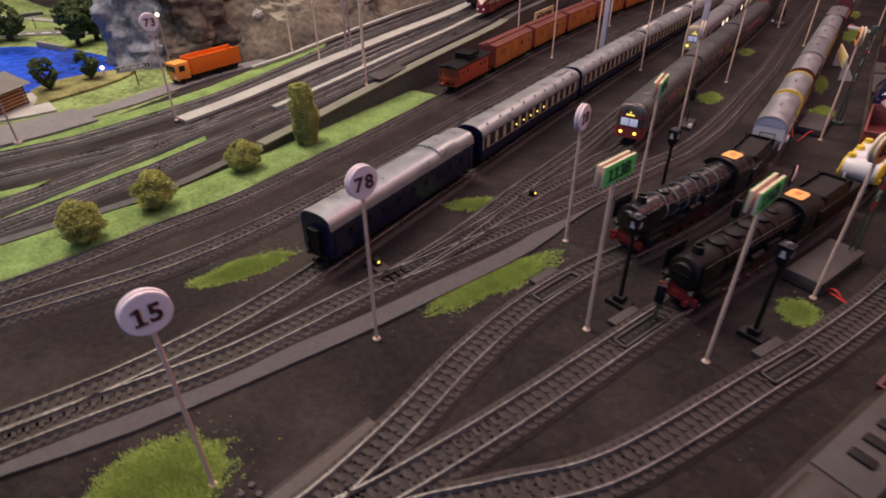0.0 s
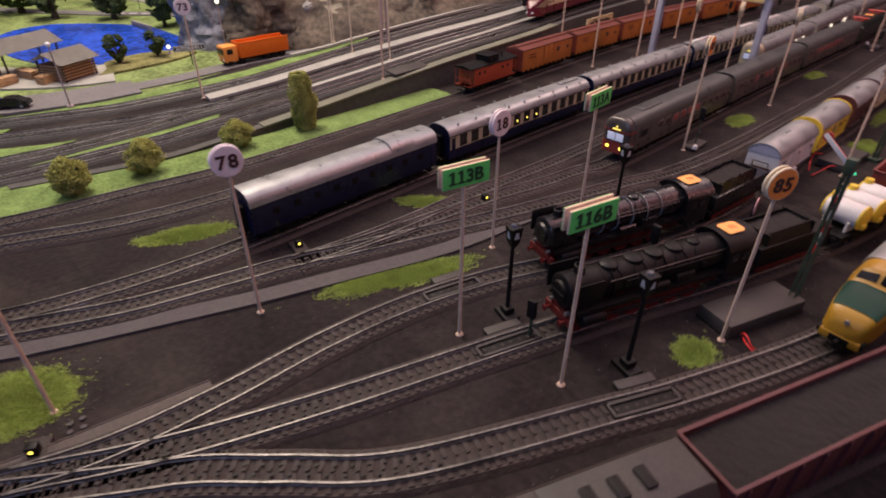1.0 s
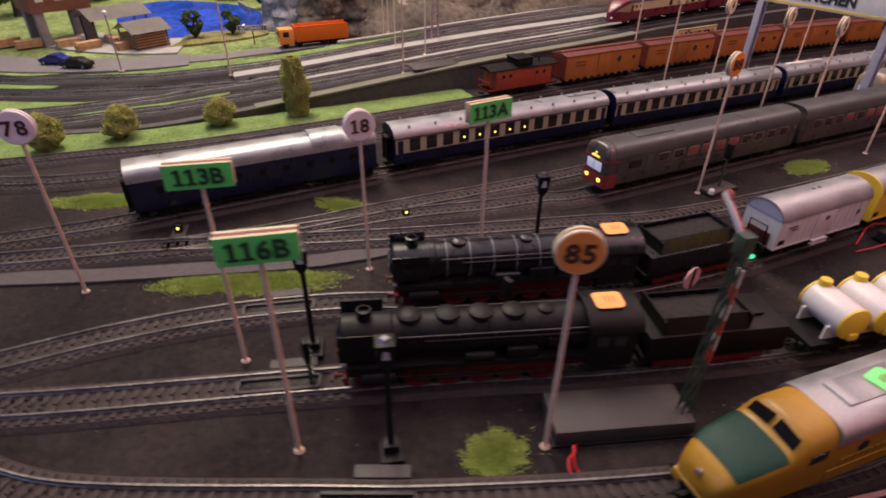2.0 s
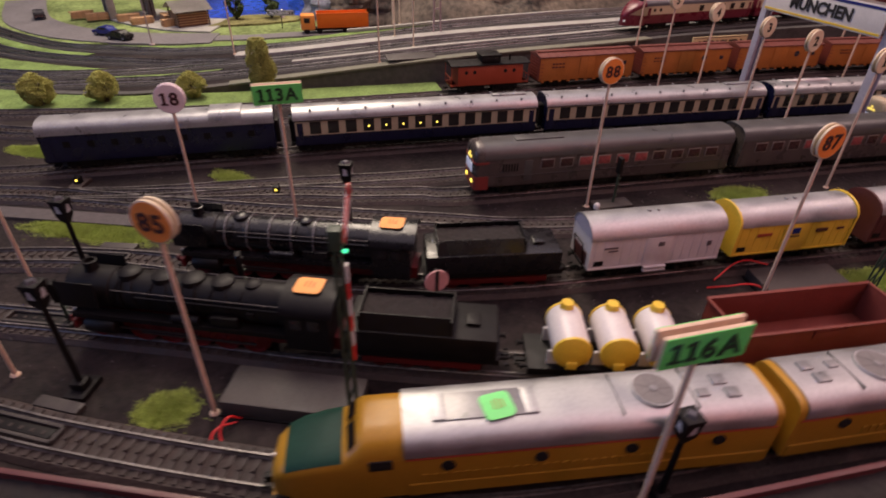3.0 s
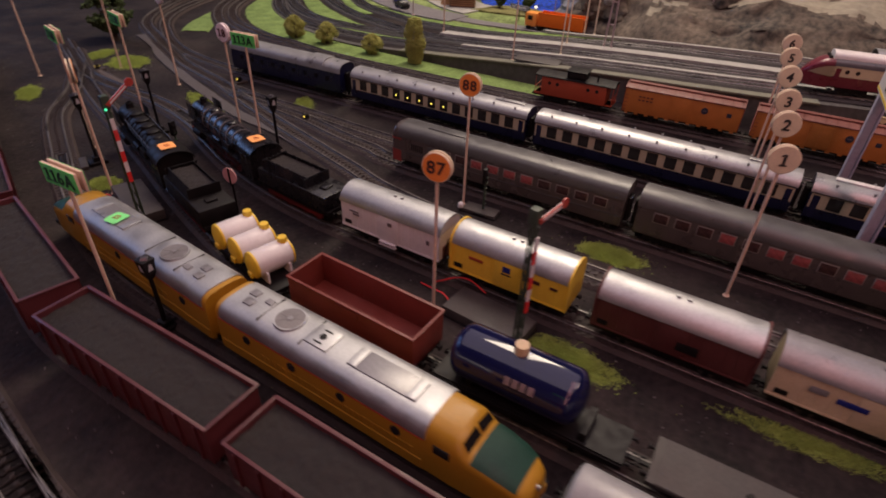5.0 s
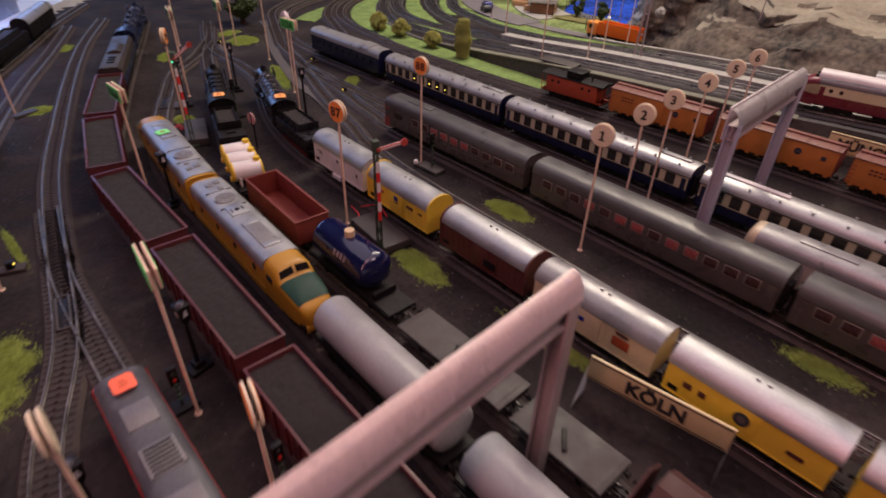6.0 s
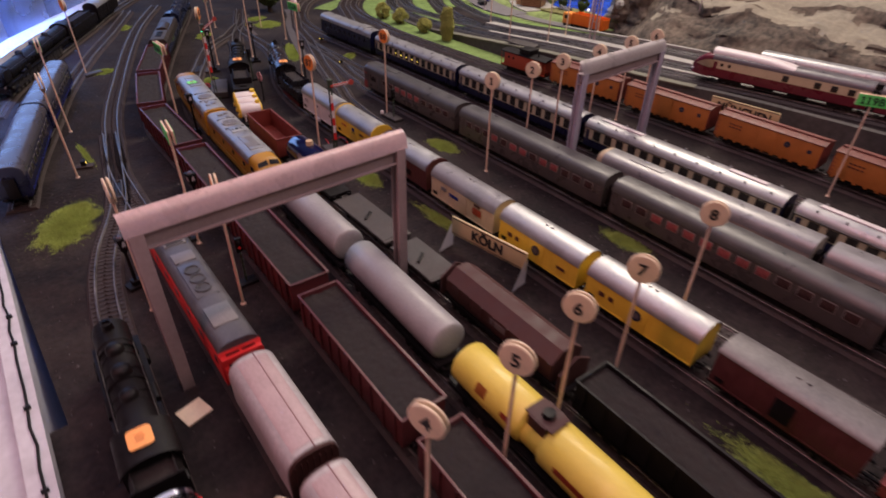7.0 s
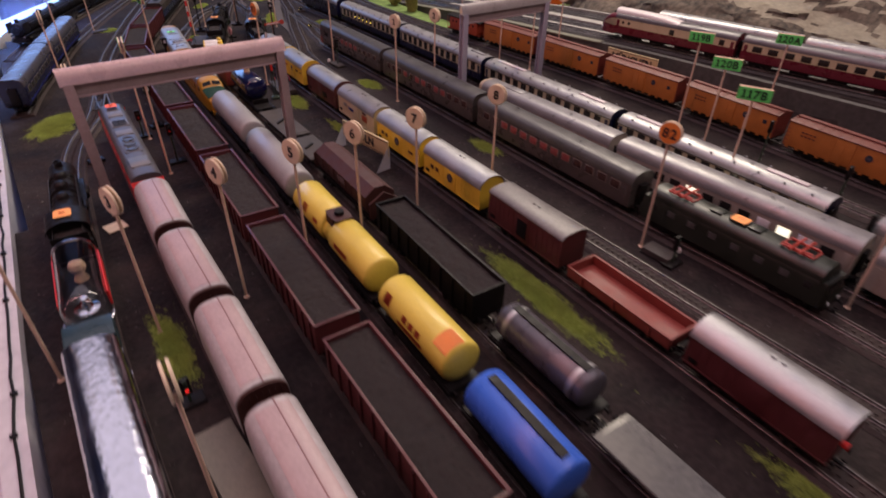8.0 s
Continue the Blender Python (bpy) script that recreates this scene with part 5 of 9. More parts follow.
def flat_car(track_key, ya, yb, label, material, stakes=True, planks=True):
    m, L = on_track(track_key, ya, yb)
    t = thing("flat_car", m, label, "flat wagon", "goods wagons")
    L -= 0.008
    running_gear(t, L)
    bm = B()
    box(bm, -0.0165, 0.0165, -L / 2, L / 2, 0.0122, 0.0150, 0.0003)
    part("deck", bm, material, t)
    n = 13 if planks else 1
    bm = B()
    box(bm, -0.0160, 0.0160, -L / n * 0.46, L / n * 0.46, 0.0149, 0.0155)
    board = finish(bm, "plank" if planks else "deck_plate", material)
    for k in range(n):
        share("plank" if planks else "deck_plate", board, t, pose(0, -L / 2 + (k + 0.5) * L / n, 0))
    if stakes:
        bm = B()
        box(bm, -0.006, 0.010, -0.004, -0.001, 0.0155, 0.0175, 0.0004)
        part("beam", bm, M["black"], t, "", pose(0, 0, 0, 0, 0, 38))
    return t


flat_car("B", 0.930, 1.045, "flat grey goods wagon with a loose black beam", M["flat_grey"], True, False)
flat_car("B", 1.046, 1.124, "flat grey goods wagon beside the gantry", M["flat_grey"], True, False)


def hopper_brown():
    m, L = on_track("B", 1.127, 1.286)
    t = thing("hopper_wagon", m, "dark brown covered hopper wagon with sloping roof", "hopper wagon", "goods wagons")
    L -= 0.008
    running_gear(t, L, bogies=True)
    bm = B()
    extrude(bm, [(0.012, 0.0125), (0.0165, 0.022), (0.0165, 0.034), (0.006, 0.0425), (-0.006, 0.0425), (-0.0165, 0.034), (-0.0165, 0.022), (-0.012, 0.0125)], -L / 2 + 0.012, L / 2 - 0.012)
    part("body", bm, M["darkbrown"], t)
    for s in (-1, 1):
        bm = B()
        extrude(bm, [(0.0165, 0.0125), (0.0165, 0.030), (0.0, 0.040), (-0.0165, 0.030), (-0.0165, 0.0125)], s * (L / 2 - 0.004) - 0.0008, s * (L / 2 - 0.004) + 0.0008)
        part("end_wall", bm, M["darkbrown"], t)
        pane(t, s * 0.0165, 0.004, 0.028, 0.018, 0.006, M["mark_grey"], "marking")
        bm = B()
        for k in range(9):
            y = -L / 2 + 0.015 + k * (L - 0.03) / 8
            box(bm, min(s * 0.0165, s * 0.0172), max(s * 0.0165, s * 0.0172), y - 0.0006, y + 0.0006, 0.022, 0.034)
        part("rib", bm, M["darkbrown"], t)


hopper_brown()
open_wagon("B", 1.289, 1.460, M["black"], "black gondola wagon with dark gravel load", height=0.025, load=M["gravel"], ribs=9)
tank_wagon("B", 1.472, 1.578, M["gunmetal"], "gunmetal tank wagon with two pale bands", r=0.0140, dome=0.35, zc=0.0285, bands=2, walkway=M["black"], bogies=False)
flat_car("B", 1.582, 1.70, "flat grey goods wagon with a smooth steel deck", M["plate_grey"], False, False)
flat_car("B", 1.705, 1.83, "flat grey goods wagon with a smooth steel deck", M["plate_grey"], False, False)

# tanks on track C
tank_wagon("C", 0.893, 1.048, M["tank_grey"], "long pale grey tank wagon", r=0.0165, dome=0.25, zc=0.0295)
tank_wagon("C", 1.050, 1.208, M["tank_grey"], "long pale grey tank wagon behind the gantry", r=0.0165, dome=0.25, zc=0.0295)
tank_wagon("C", 1.213, 1.393, M["tank_yellow"], "yellow twin tank wagon with red marks", r=0.0168, dome=0.28, zc=0.030, split=True, cap=M["black"], shapes=[("marking", -0.048, 0.42, 0.010, 0.008, M["orange"]), ("marking", 0.035, 0.2, 0.026, 0.004, M["caboose"]), ("marking", -0.022, 0.30, 0.010, 0.004, M["caboose"])])
tank_wagon("C", 1.397, 1.508, M["tank_yellow"], "yellow tank wagon with an orange note and red marks", r=0.0165, dome=0.3, zc=0.030, bogies=False, shapes=[("marking", -0.032, 0.5, 0.009, 0.009, M["caboose"]), ("marking", -0.006, 0.42, 0.006, 0.005, M["caboose"]), ("marking", 0.003, 0.40, 0.006, 0.005, M["caboose"]), ("marking", 0.012, 0.40, 0.006, 0.005, M["caboose"]), ("marking", 0.003, 0.02, 0.034, 0.0035, M["caboose"]), ("paper_note", 0.036, 1.25, 0.016, 0.017, M["note_orange"])])
tank_wagon("C", 1.515, 1.613, M["blue"], "bright blue tank wagon with dark walkway", r=0.0165, dome=0.2, zc=0.0295, bogies=False, walkway=M["black"])
tank_wagon("C", 1.650, 1.80, M["tank_grey"], "pale grey tank wagon at the train's end", r=0.0165, dome=0.25, zc=0.0295)

# gravel train on track H
for k, (a, b) in enumerate([(0.244, 0.404), (0.411, 0.563), (0.573, 0.736), (0.742, 0.911), (0.916, 1.078), (1.086, 1.247), (1.257, 1.422), (1.430, 1.595), (1.603, 1.768)]):
    open_wagon("H", a, b, M["maroon"], "dark red gondola wagon loaded with dark gravel", height=0.027, load=M["gravel"], ribs=10, w=0.0175)

# pale vans behind the diesel on track D
for a, b in ((1.128, 1.234), (1.238, 1.346), (1.350, 1.458), (1.462, 1.570), (1.574, 1.682)):
    m, L = on_track("D", a, b)
    t = thing("covered_wagon", m, "pale pinkish wagon with sliding rounded hood", "covered wagon", "goods wagons")
    L -= 0.008
    running_gear(t, L)
    bm = B()
    outer = [(0.0165, 0.012), *arch(0.0168, 0.034, 0.049, 16, 0.8), (-0.0165, 0.012)]
    extrude(bm, outer, -L / 2 + 0.002, L / 2 - 0.002)
    part("hood", bm, M["hood_white"], t)
    bm = B()
    ridge = [(a, b + 0.0003) for a, b in arch(0.0168, 0.034, 0.049, 32, 0.8)[10:23]]
    extrude(bm, ridge + [(a, b - 0.0007) for a, b in ridge[::-1]], -L / 2 + 0.006, L / 2 - 0.006)
    part("ridge_cover", bm, M["pink"], t, "dull pink strip along the ridge")
    for s in (-1, 1):
        bm = B()
        extrude(bm, [(0.0162, 0.012), *arch(0.0162, 0.034, 0.048, 16, 0.8), (-0.0162, 0.012)], s * (L / 2 - 0.0012) - 0.0012, s * (L / 2 - 0.0012) + 0.0012)
        part("end_wall", bm, M["darkbrown"], t)
        bm = B()
        for k in range(7):
            x = -0.012 + k * 0.004
            box(bm, x - 0.0004, x + 0.0004, s * (L / 2), s * (L / 2 + 0.0008), 0.013, 0.042)
        part("rib", bm, M["darkbrown"], t)
    bm = B()
    box(bm, -0.0028, -0.0021, -L / 2 + 0.002, L / 2 - 0.002, 0.0480, 0.0497, 0.0002)
    part("seam", bm, M["seam"], t)

# coaches
R_LABEL = "dark blue and cream luxury coach with silver roof"
baggage = coach("R", 0.2215, 0.4385, M["navy"], M["silver_coach"], "dark blue baggage car with silver roof", nwin=9, window=M["black"], vents=4, win_h=0.006, win_w=0.006, win_z=0.028)
bm = B()
extrude(bm, arch(0.0168, 0.0395, 0.0515, 12, 0.72), 0.046, 0.076)
part("roof_cupola", bm, M["silver_coach"], baggage)
for a, b, g, v in ((0.452, 0.716, (3, 4, 5, 6, 7), 8), (0.722, 0.998, (), 8), (1.004, 1.284, (), 9), (1.292, 1.562, (), 9)):
    luxury = coach("R", a, b, M["navy"], M["silver_coach"], R_LABEL, band=M["cream"], nwin=13, vents=v, glow=g, win_h=0.0128, win_z=0.0293, roof_h=0.0478, soft=0.9, gutter=True)
    half = (b - a) / 2
    for lo, hi in ((-half + 0.018, -half + 0.085), (half - 0.075, half - 0.03)) if a > 0.9 else ((half - 0.05, half - 0.012),):
        bm = B()
        box(bm, -0.0035, 0.0035, lo, hi, 0.0468, 0.0492, 0.0008)
        part("roof_duct", bm, M["white"] if a > 0.9 else M["silver_coach"], luxury)
    bm = B()
    cyl(bm, (0, 0, 0), (0, 0, 0.0030), 0.0010, 0.0008, 8)
    cyl(bm, (0, 0, 0.0028), (0, 0, 0.0036), 0.0015, 0.0011, 8)
    nub = finish(bm, "roof_vent", M["silver_old"])
    for k in range(9):
        for side in (-1, 1):
            share("roof_vent", nub, luxury, pose(side * 0.0118, -half + 0.02 + k * (2 * half - 0.04) / 8, 0.0438))
coach("R", 1.60, 1.86, M["beige"], M["silver_old"], "beige coach with grey roof beyond the signals", nwin=12)
RED = {k: M["curtain"] for k in range(2, 9)}
coach("K2", 0.868, 1.134, M["silverside"], M["grey_roof"], "silver grey express coach with dark roof", nwin=13, window=M["saloon"], win_h=0.0082, special={k: M["curtain"] for k in (3, 5, 6, 8, 9)}, win_z=0.0302, framed=M["frame_pale"])
coach("K2", 1.140, 1.418, M["silverside"], M["grey_roof"], "silver grey express coach with red curtains", nwin=13, window=M["saloon"], win_h=0.0082, special=RED, win_z=0.0302, framed=M["frame_pale"])
coach("S", 1.345, 1.612, M["beige"], M["silver_old"], "beige commuter coach with grey roof and lit windows", nwin=12, special={4: M["lamp_white"], 8: M["lens"], 9: M["lamp_white"], 10: M["lens"]}, win_z=0.0285)
coach("S", 1.62, 1.88, M["beige"], M["silver_old"], "beige commuter coach with grey roof", nwin=12)


def railcar(key, ya, yb, side, roof, face, label, special=None, nwin=12, framed=None, band=None):
    t = coach(key, ya, yb, side, roof, label, nwin=nwin, window=M["saloon"] if band else M["window"], win_h=0.0075, win_z=0.0300, special=special, name="railcar", category="railcar", skip=(0, 1), framed=framed)
    m, L = on_track(key, ya, yb)
    L -= 0.006
    y = -L / 2
    bm = B()
    n = 8
    rings = []
    for k in range(n + 1):
        f = k / n
        d = 0.010 * (1 - (1 - f) ** 2) ** 0.5 if f else 0
        s = 1 - 0.28 * f ** 2.2
        prof = [(0.0163 * s, 0.0085), (0.0166 * s, 0.022), *arch(0.0166 * s, 0.036 - 0.006 * f * f, 0.0493 - 0.010 * f * f, 12, 0.72), (-0.0166 * s, 0.022), (-0.0163 * s, 0.0085)]
        rings.append([bm.verts.new((a, y - d, b)) for a, b in prof])
    for a, b in zip(rings, rings[1:]):
        for i in range(len(a)):
            bm.faces.new((a[i], a[(i + 1) % len(a)], b[(i + 1) % len(a)], b[i]))
    bm.faces.new(rings[-1])
    bmesh.ops.recalc_face_normals(bm, faces=bm.faces)
    cab = part("cab", bm, face, t)
    if band:
        bm = B()
        plan = []
        for k in range(n + 1):
            f = k / n
            plan.append((0.0167 * (1 - 0.28 * f ** 2.2) + 0.0003, y - (0.010 * (1 - (1 - f) ** 2) ** 0.5 if f else 0) - 0.0003))
        plan = [(plan[0][0], y + 0.003)] + plan
        plan += [(-a, b) for a, b in reversed(plan)]
        for z0, z1 in ((0.0087, 0.0215), (0.0332, 0.0352)):
            lo, hi = [bm.verts.new((a, b, z0)) for a, b in plan], [bm.verts.new((a, b, z1)) for a, b in plan]
            for k in range(len(plan) - 1):
                bm.faces.new((lo[k], lo[k + 1], hi[k + 1], hi[k]))
        bmesh.ops.recalc_face_normals(bm, faces=bm.faces)
        bmesh.ops.solidify(bm, geom=bm.faces[:], thickness=0.0004)
        part("front_band", bm, band, cab, "red band round the cab")
    yf = y - 0.0102
    bm = B()
    box(bm, -0.0108, 0.0108, yf - 0.0004, yf + 0.0006, 0.0225, 0.0330, 0.0005)
    part("windscreen_frame", bm, M["black"], cab)
    for x0, x1 in ((-0.0100, -0.0004), (0.0004, 0.0100)):
        bm = B()
        box(bm, x0, x1, yf - 0.0008, yf + 0.0004, 0.0233, 0.0322, 0.0003)
        part("windscreen", bm, M["lit_glass"], cab)
    for x in (-0.0085, 0.0085):
        bm = B()
        box(bm, x - 0.0018, x + 0.0018, yf - 0.0008, yf + 0.0004, 0.0135, 0.0165, 0.0004)
        part("headlight", bm, M["lamp_yellow"], cab)
    bm = B()
    box(bm, -0.0048, 0.0048, yf - 0.0008, yf + 0.002, 0.0355, 0.0371, 0.0003)
    part("destination_sign", bm, M["cab_light"], cab)
    bm = B()
    cyl(bm, (0, yf - 0.0008, 0.0392), (0, yf + 0.004, 0.0392), 0.0011, seg=12)
    part("top_light", bm, M["cab_light"], cab)
    # a bank of slots in the side behind the cab, and a door between the saloons
    for s in (-1, 1):
        for k in range(6):
            pane(t, s * 0.0166, y + 0.0165 + k * 0.0026, 0.0285, 0.0012, 0.0075, M["black"], "louvre")
        pane(t, s * 0.0166, y + 0.0055, 0.0285, 0.0045, 0.0062, M["window"], "cab_window")
        pane(t, s * 0.0166, y + 0.040, 0.0245, 0.0075, 0.0200, roof, "side_door")
        bm = B()
        box(bm, s * 0.0170 - 0.0003, s * 0.0170 + 0.0003, -L / 2 + 0.001, L / 2 - 0.001, 0.0205, 0.0209)
        part("side_rib", bm, roof, t)
    bm = B()
    box(bm, -0.0060, 0.0060, -L / 2 + 0.03, -L / 2 + 0.075, 0.0488, 0.0503, 0.0006)
    part("roof_panel", bm, roof, t)
    return t


railcar("K2", 0.612, 0.862, M["silverside"], M["grey_roof"], M["silverside"], "grey railcar with a red front and lit yellow headlights", {k: M["curtain"] for k in (4, 5, 6, 7)}, framed=M["frame_pale"], band=M["railcar_red"])
railcar("S", 1.088, 1.339, M["beige"], M["silver_old"], M["tee_cream"], "beige railcar with a lit front and grey roof", {7: M["lamp_white"], 8: M["lens"], 9: M["lamp_white"]})


# American freight on track Q
def boxcar(ya, yb):
    m, L = on_track("Q", ya, yb)
    t = thing("boxcar", m, "orange reefer boxcar with red-brown roof and dark round mark", "boxcar", "orange boxcars")
    L -= 0.013
    running_gear(t, L, bogies=True, buffers=False)
    bm = B()
    box(bm, -0.0165, 0.0165, -L / 2, L / 2, 0.0115, 0.0435, 0.0003)
    part("body", bm, M["orange"], t)
    bm = B()
    extrude(bm, [(0.0175, 0.0425), (0.0175, 0.0438), (0, 0.0475), (-0.0175, 0.0438), (-0.0175, 0.0425)], -L / 2 - 0.001, L / 2 + 0.001)
    box(bm, -0.004, 0.004, -L / 2, L / 2, 0.0472, 0.0484)
    roof = part("roof", bm, M["boxcar_roof"], t)
    bm = B()
    for s in (-1, 1):
        f = bm.faces.new([bm.verts.new(q) for q in ((s * 0.0175, -0.0005, 0.0440), (s * 0.0175, 0.0005, 0.0440), (s * 0.004, 0.0005, 0.0469), (s * 0.004, -0.0005, 0.0469))])
        bmesh.ops.solidify(bm, geom=[f], thickness=-0.0006)
    bmesh.ops.recalc_face_normals(bm, faces=bm.faces)
    slat = finish(bm, "roof_rib", M["boxcar_roof"], False)
    for k in range(13):
        share("roof_rib", slat, roof, pose(0, -L / 2 + 0.003 + k * (L - 0.006) / 12, 0))
    for e in (-1, 1):
        bm = B()
        box(bm, -0.0166, 0.0166, e * L / 2 - 0.0004, e * L / 2 + 0.0004, 0.0115, 0.0432)
        part("end_wall", bm, M["oxide"], t)
        for k in range(7):
            bm = B()
            z = 0.015 + k * 0.0040
            box(bm, -0.015, 0.015, e * L / 2 - 0.0010, e * L / 2 + 0.0010, z, z + 0.0008)
            part("rib", bm, M["oxide"], t)
    for s in (-1, 1):
        bm = B()
        for k in range(30):
            y = -L / 2 + (k + 0.5) * L / 30
            box(bm, min(s * 0.0165, s * 0.01672), max(s * 0.0165, s * 0.01672), y - 0.00015, y + 0.00015, 0.012, 0.043)
        box(bm, min(s * 0.0165, s * 0.0172), max(s * 0.0165, s * 0.0172), -0.012, 0.012, 0.013, 0.0415, 0.0002)
        for y in (-0.012, 0.0, 0.012):
            box(bm, min(s * 0.0165, s * 0.0176), max(s * 0.0165, s * 0.0176), y - 0.0004, y + 0.0004, 0.013, 0.0415)
        part("side_planks", bm, M["orange"], t)
        for k in range(11):
            pane(t, s * 0.0160, -L / 2 + 0.006 + k * (L - 0.012) / 10, 0.0104, 0.0046, 0.0026, M["orange"], "sill_bracket")
        bm = B()
        cyl(bm, (s * 0.0167, s * L * 0.2, 0.031), (s * 0.0171, s * L * 0.2, 0.031), 0.0042, seg=18)
        badge = part("marking", bm, M["mark_dark"], t)
        bm = B()
        box(bm, min(s * 0.0171, s * 0.0174), max(s * 0.0171, s * 0.0174), s * L * 0.2 - 0.0026, s * L * 0.2 + 0.0026, 0.0305, 0.0315)
        part("marking_bar", bm, M["mark_grey"], badge)
        for k in range(2):
            for j in range(4):
                pane(t, s * 0.0168, -s * L * 0.36 + j * 0.005 * s, 0.0339 - k * 0.0045, 0.0034, 0.0018, M["brown"], "marking")
        pane(t, s * 0.0168, s * L * 0.40, 0.0305, 0.0056, 0.0050, M["mark_dark"], "marking")
        bm = B()
        for k in range(5):
            z = 0.014 + 0.005 * k
            box(bm, min(s * 0.0172, s * 0.0178), max(s * 0.0172, s * 0.0178), -s * L / 2 + s * 0.003 - 0.002, -s * L / 2 + s * 0.003 + 0.002, z, z + 0.0006)
        part("ladder", bm, M["oxide"], t)
    return t


for a, b in ((0.781, 0.939), (0.941, 1.099), (1.101, 1.259), (1.262, 1.420), (1.425, 1.583), (1.587, 1.745)):
    boxcar(a, b)


def caboose():
    m, L = on_track("Q", 0.656, 0.778)
    t = thing("caboose", m, "red-orange caboose with dark roof and cupola", "caboose")
    L -= 0.010
    running_gear(t, L, bogies=True, buffers=False)
    h = L / 2 - 0.010
    bm = B()
    box(bm, -0.0155, 0.0155, -h, h, 0.0115, 0.0375, 0.0003)
    part("body", bm, M["caboose"], t)
    bm = B()
    extrude(bm, [(0.0168, 0.037), (0.0166, 0.0384), (0, 0.0415), (-0.0166, 0.0384), (-0.0168, 0.037)], -L / 2, L / 2)
    part("roof", bm, M["black"], t)
    bm = B()
    box(bm, -0.0125, 0.0125, -0.012, 0.014, 0.040, 0.0485, 0.0006)
    cup = part("cupola", bm, M["black"], t)
    for s in (-1, 1):
        for y in (-0.005, 0.007):
            pane(cup, s * 0.0125, y, 0.0445, 0.006, 0.004, M["window"])
        for y in (-h * 0.75, -h * 0.5, h * 0.45, h * 0.72):
            bm = B()
            cyl(bm, (s * 0.0155, y, 0.029), (s * 0.0159, y, 0.029), 0.0024, seg=14)
            part("window", bm, M["window"], t)
    bm = B()
    box(bm, -0.014, 0.014, -0.0135, 0.0155, 0.0485, 0.0497, 0.0004)
    part("cupola_roof", bm, M["black"], cup)
    for e in (-1, 1):
        bm = B()
        box(bm, -0.015, 0.015, min(e * h, e * L / 2), max(e * h, e * L / 2), 0.0115, 0.0125)
        for x in (-0.0145, -0.005, 0.005, 0.0145):
            cyl(bm, (x, e * (L / 2 - 0.001), 0.012), (x, e * (L / 2 - 0.001), 0.037 if abs(x) > 0.01 else 0.022), 0.0005, seg=6)
        box(bm, -0.0145, 0.0145, e * (L / 2 - 0.001) - 0.0004, e * (L / 2 - 0.001) + 0.0004, 0.0215, 0.0223)
        part("end_platform", bm, M["caboose"], t)
    bm = B()
    cyl(bm, (0.005, 0.030, 0.040), (0.005, 0.030, 0.048), 0.0012, seg=10)
    part("stove_pipe", bm, M["black"], t)


caboose()


# ---- locomotives ----
def spoked_wheel(name, r, material):
    bm = B()
    lathe(bm, [(-0.0013, r + 0.0007), (-0.0006, r + 0.0007), (-0.0005, r), (0.0013, r), (0.0013, r - 0.0012), (0.0004, r - 0.0012), (0.0004, 0.0018), (0.0014, 0.0014)], "x", 0, 0, 22)
    return finish(bm, name, material)


DRIVER = {True: spoked_wheel("driving_wheel", 0.0088, M["wheel_red"]), False: spoked_wheel("driving_wheel", 0.0088, M["wheel"])}
SMALL = {True: spoked_wheel("small_wheel", 0.0055, M["wheel_red"]), False: spoked_wheel("small_wheel", 0.0055, M["wheel"])}


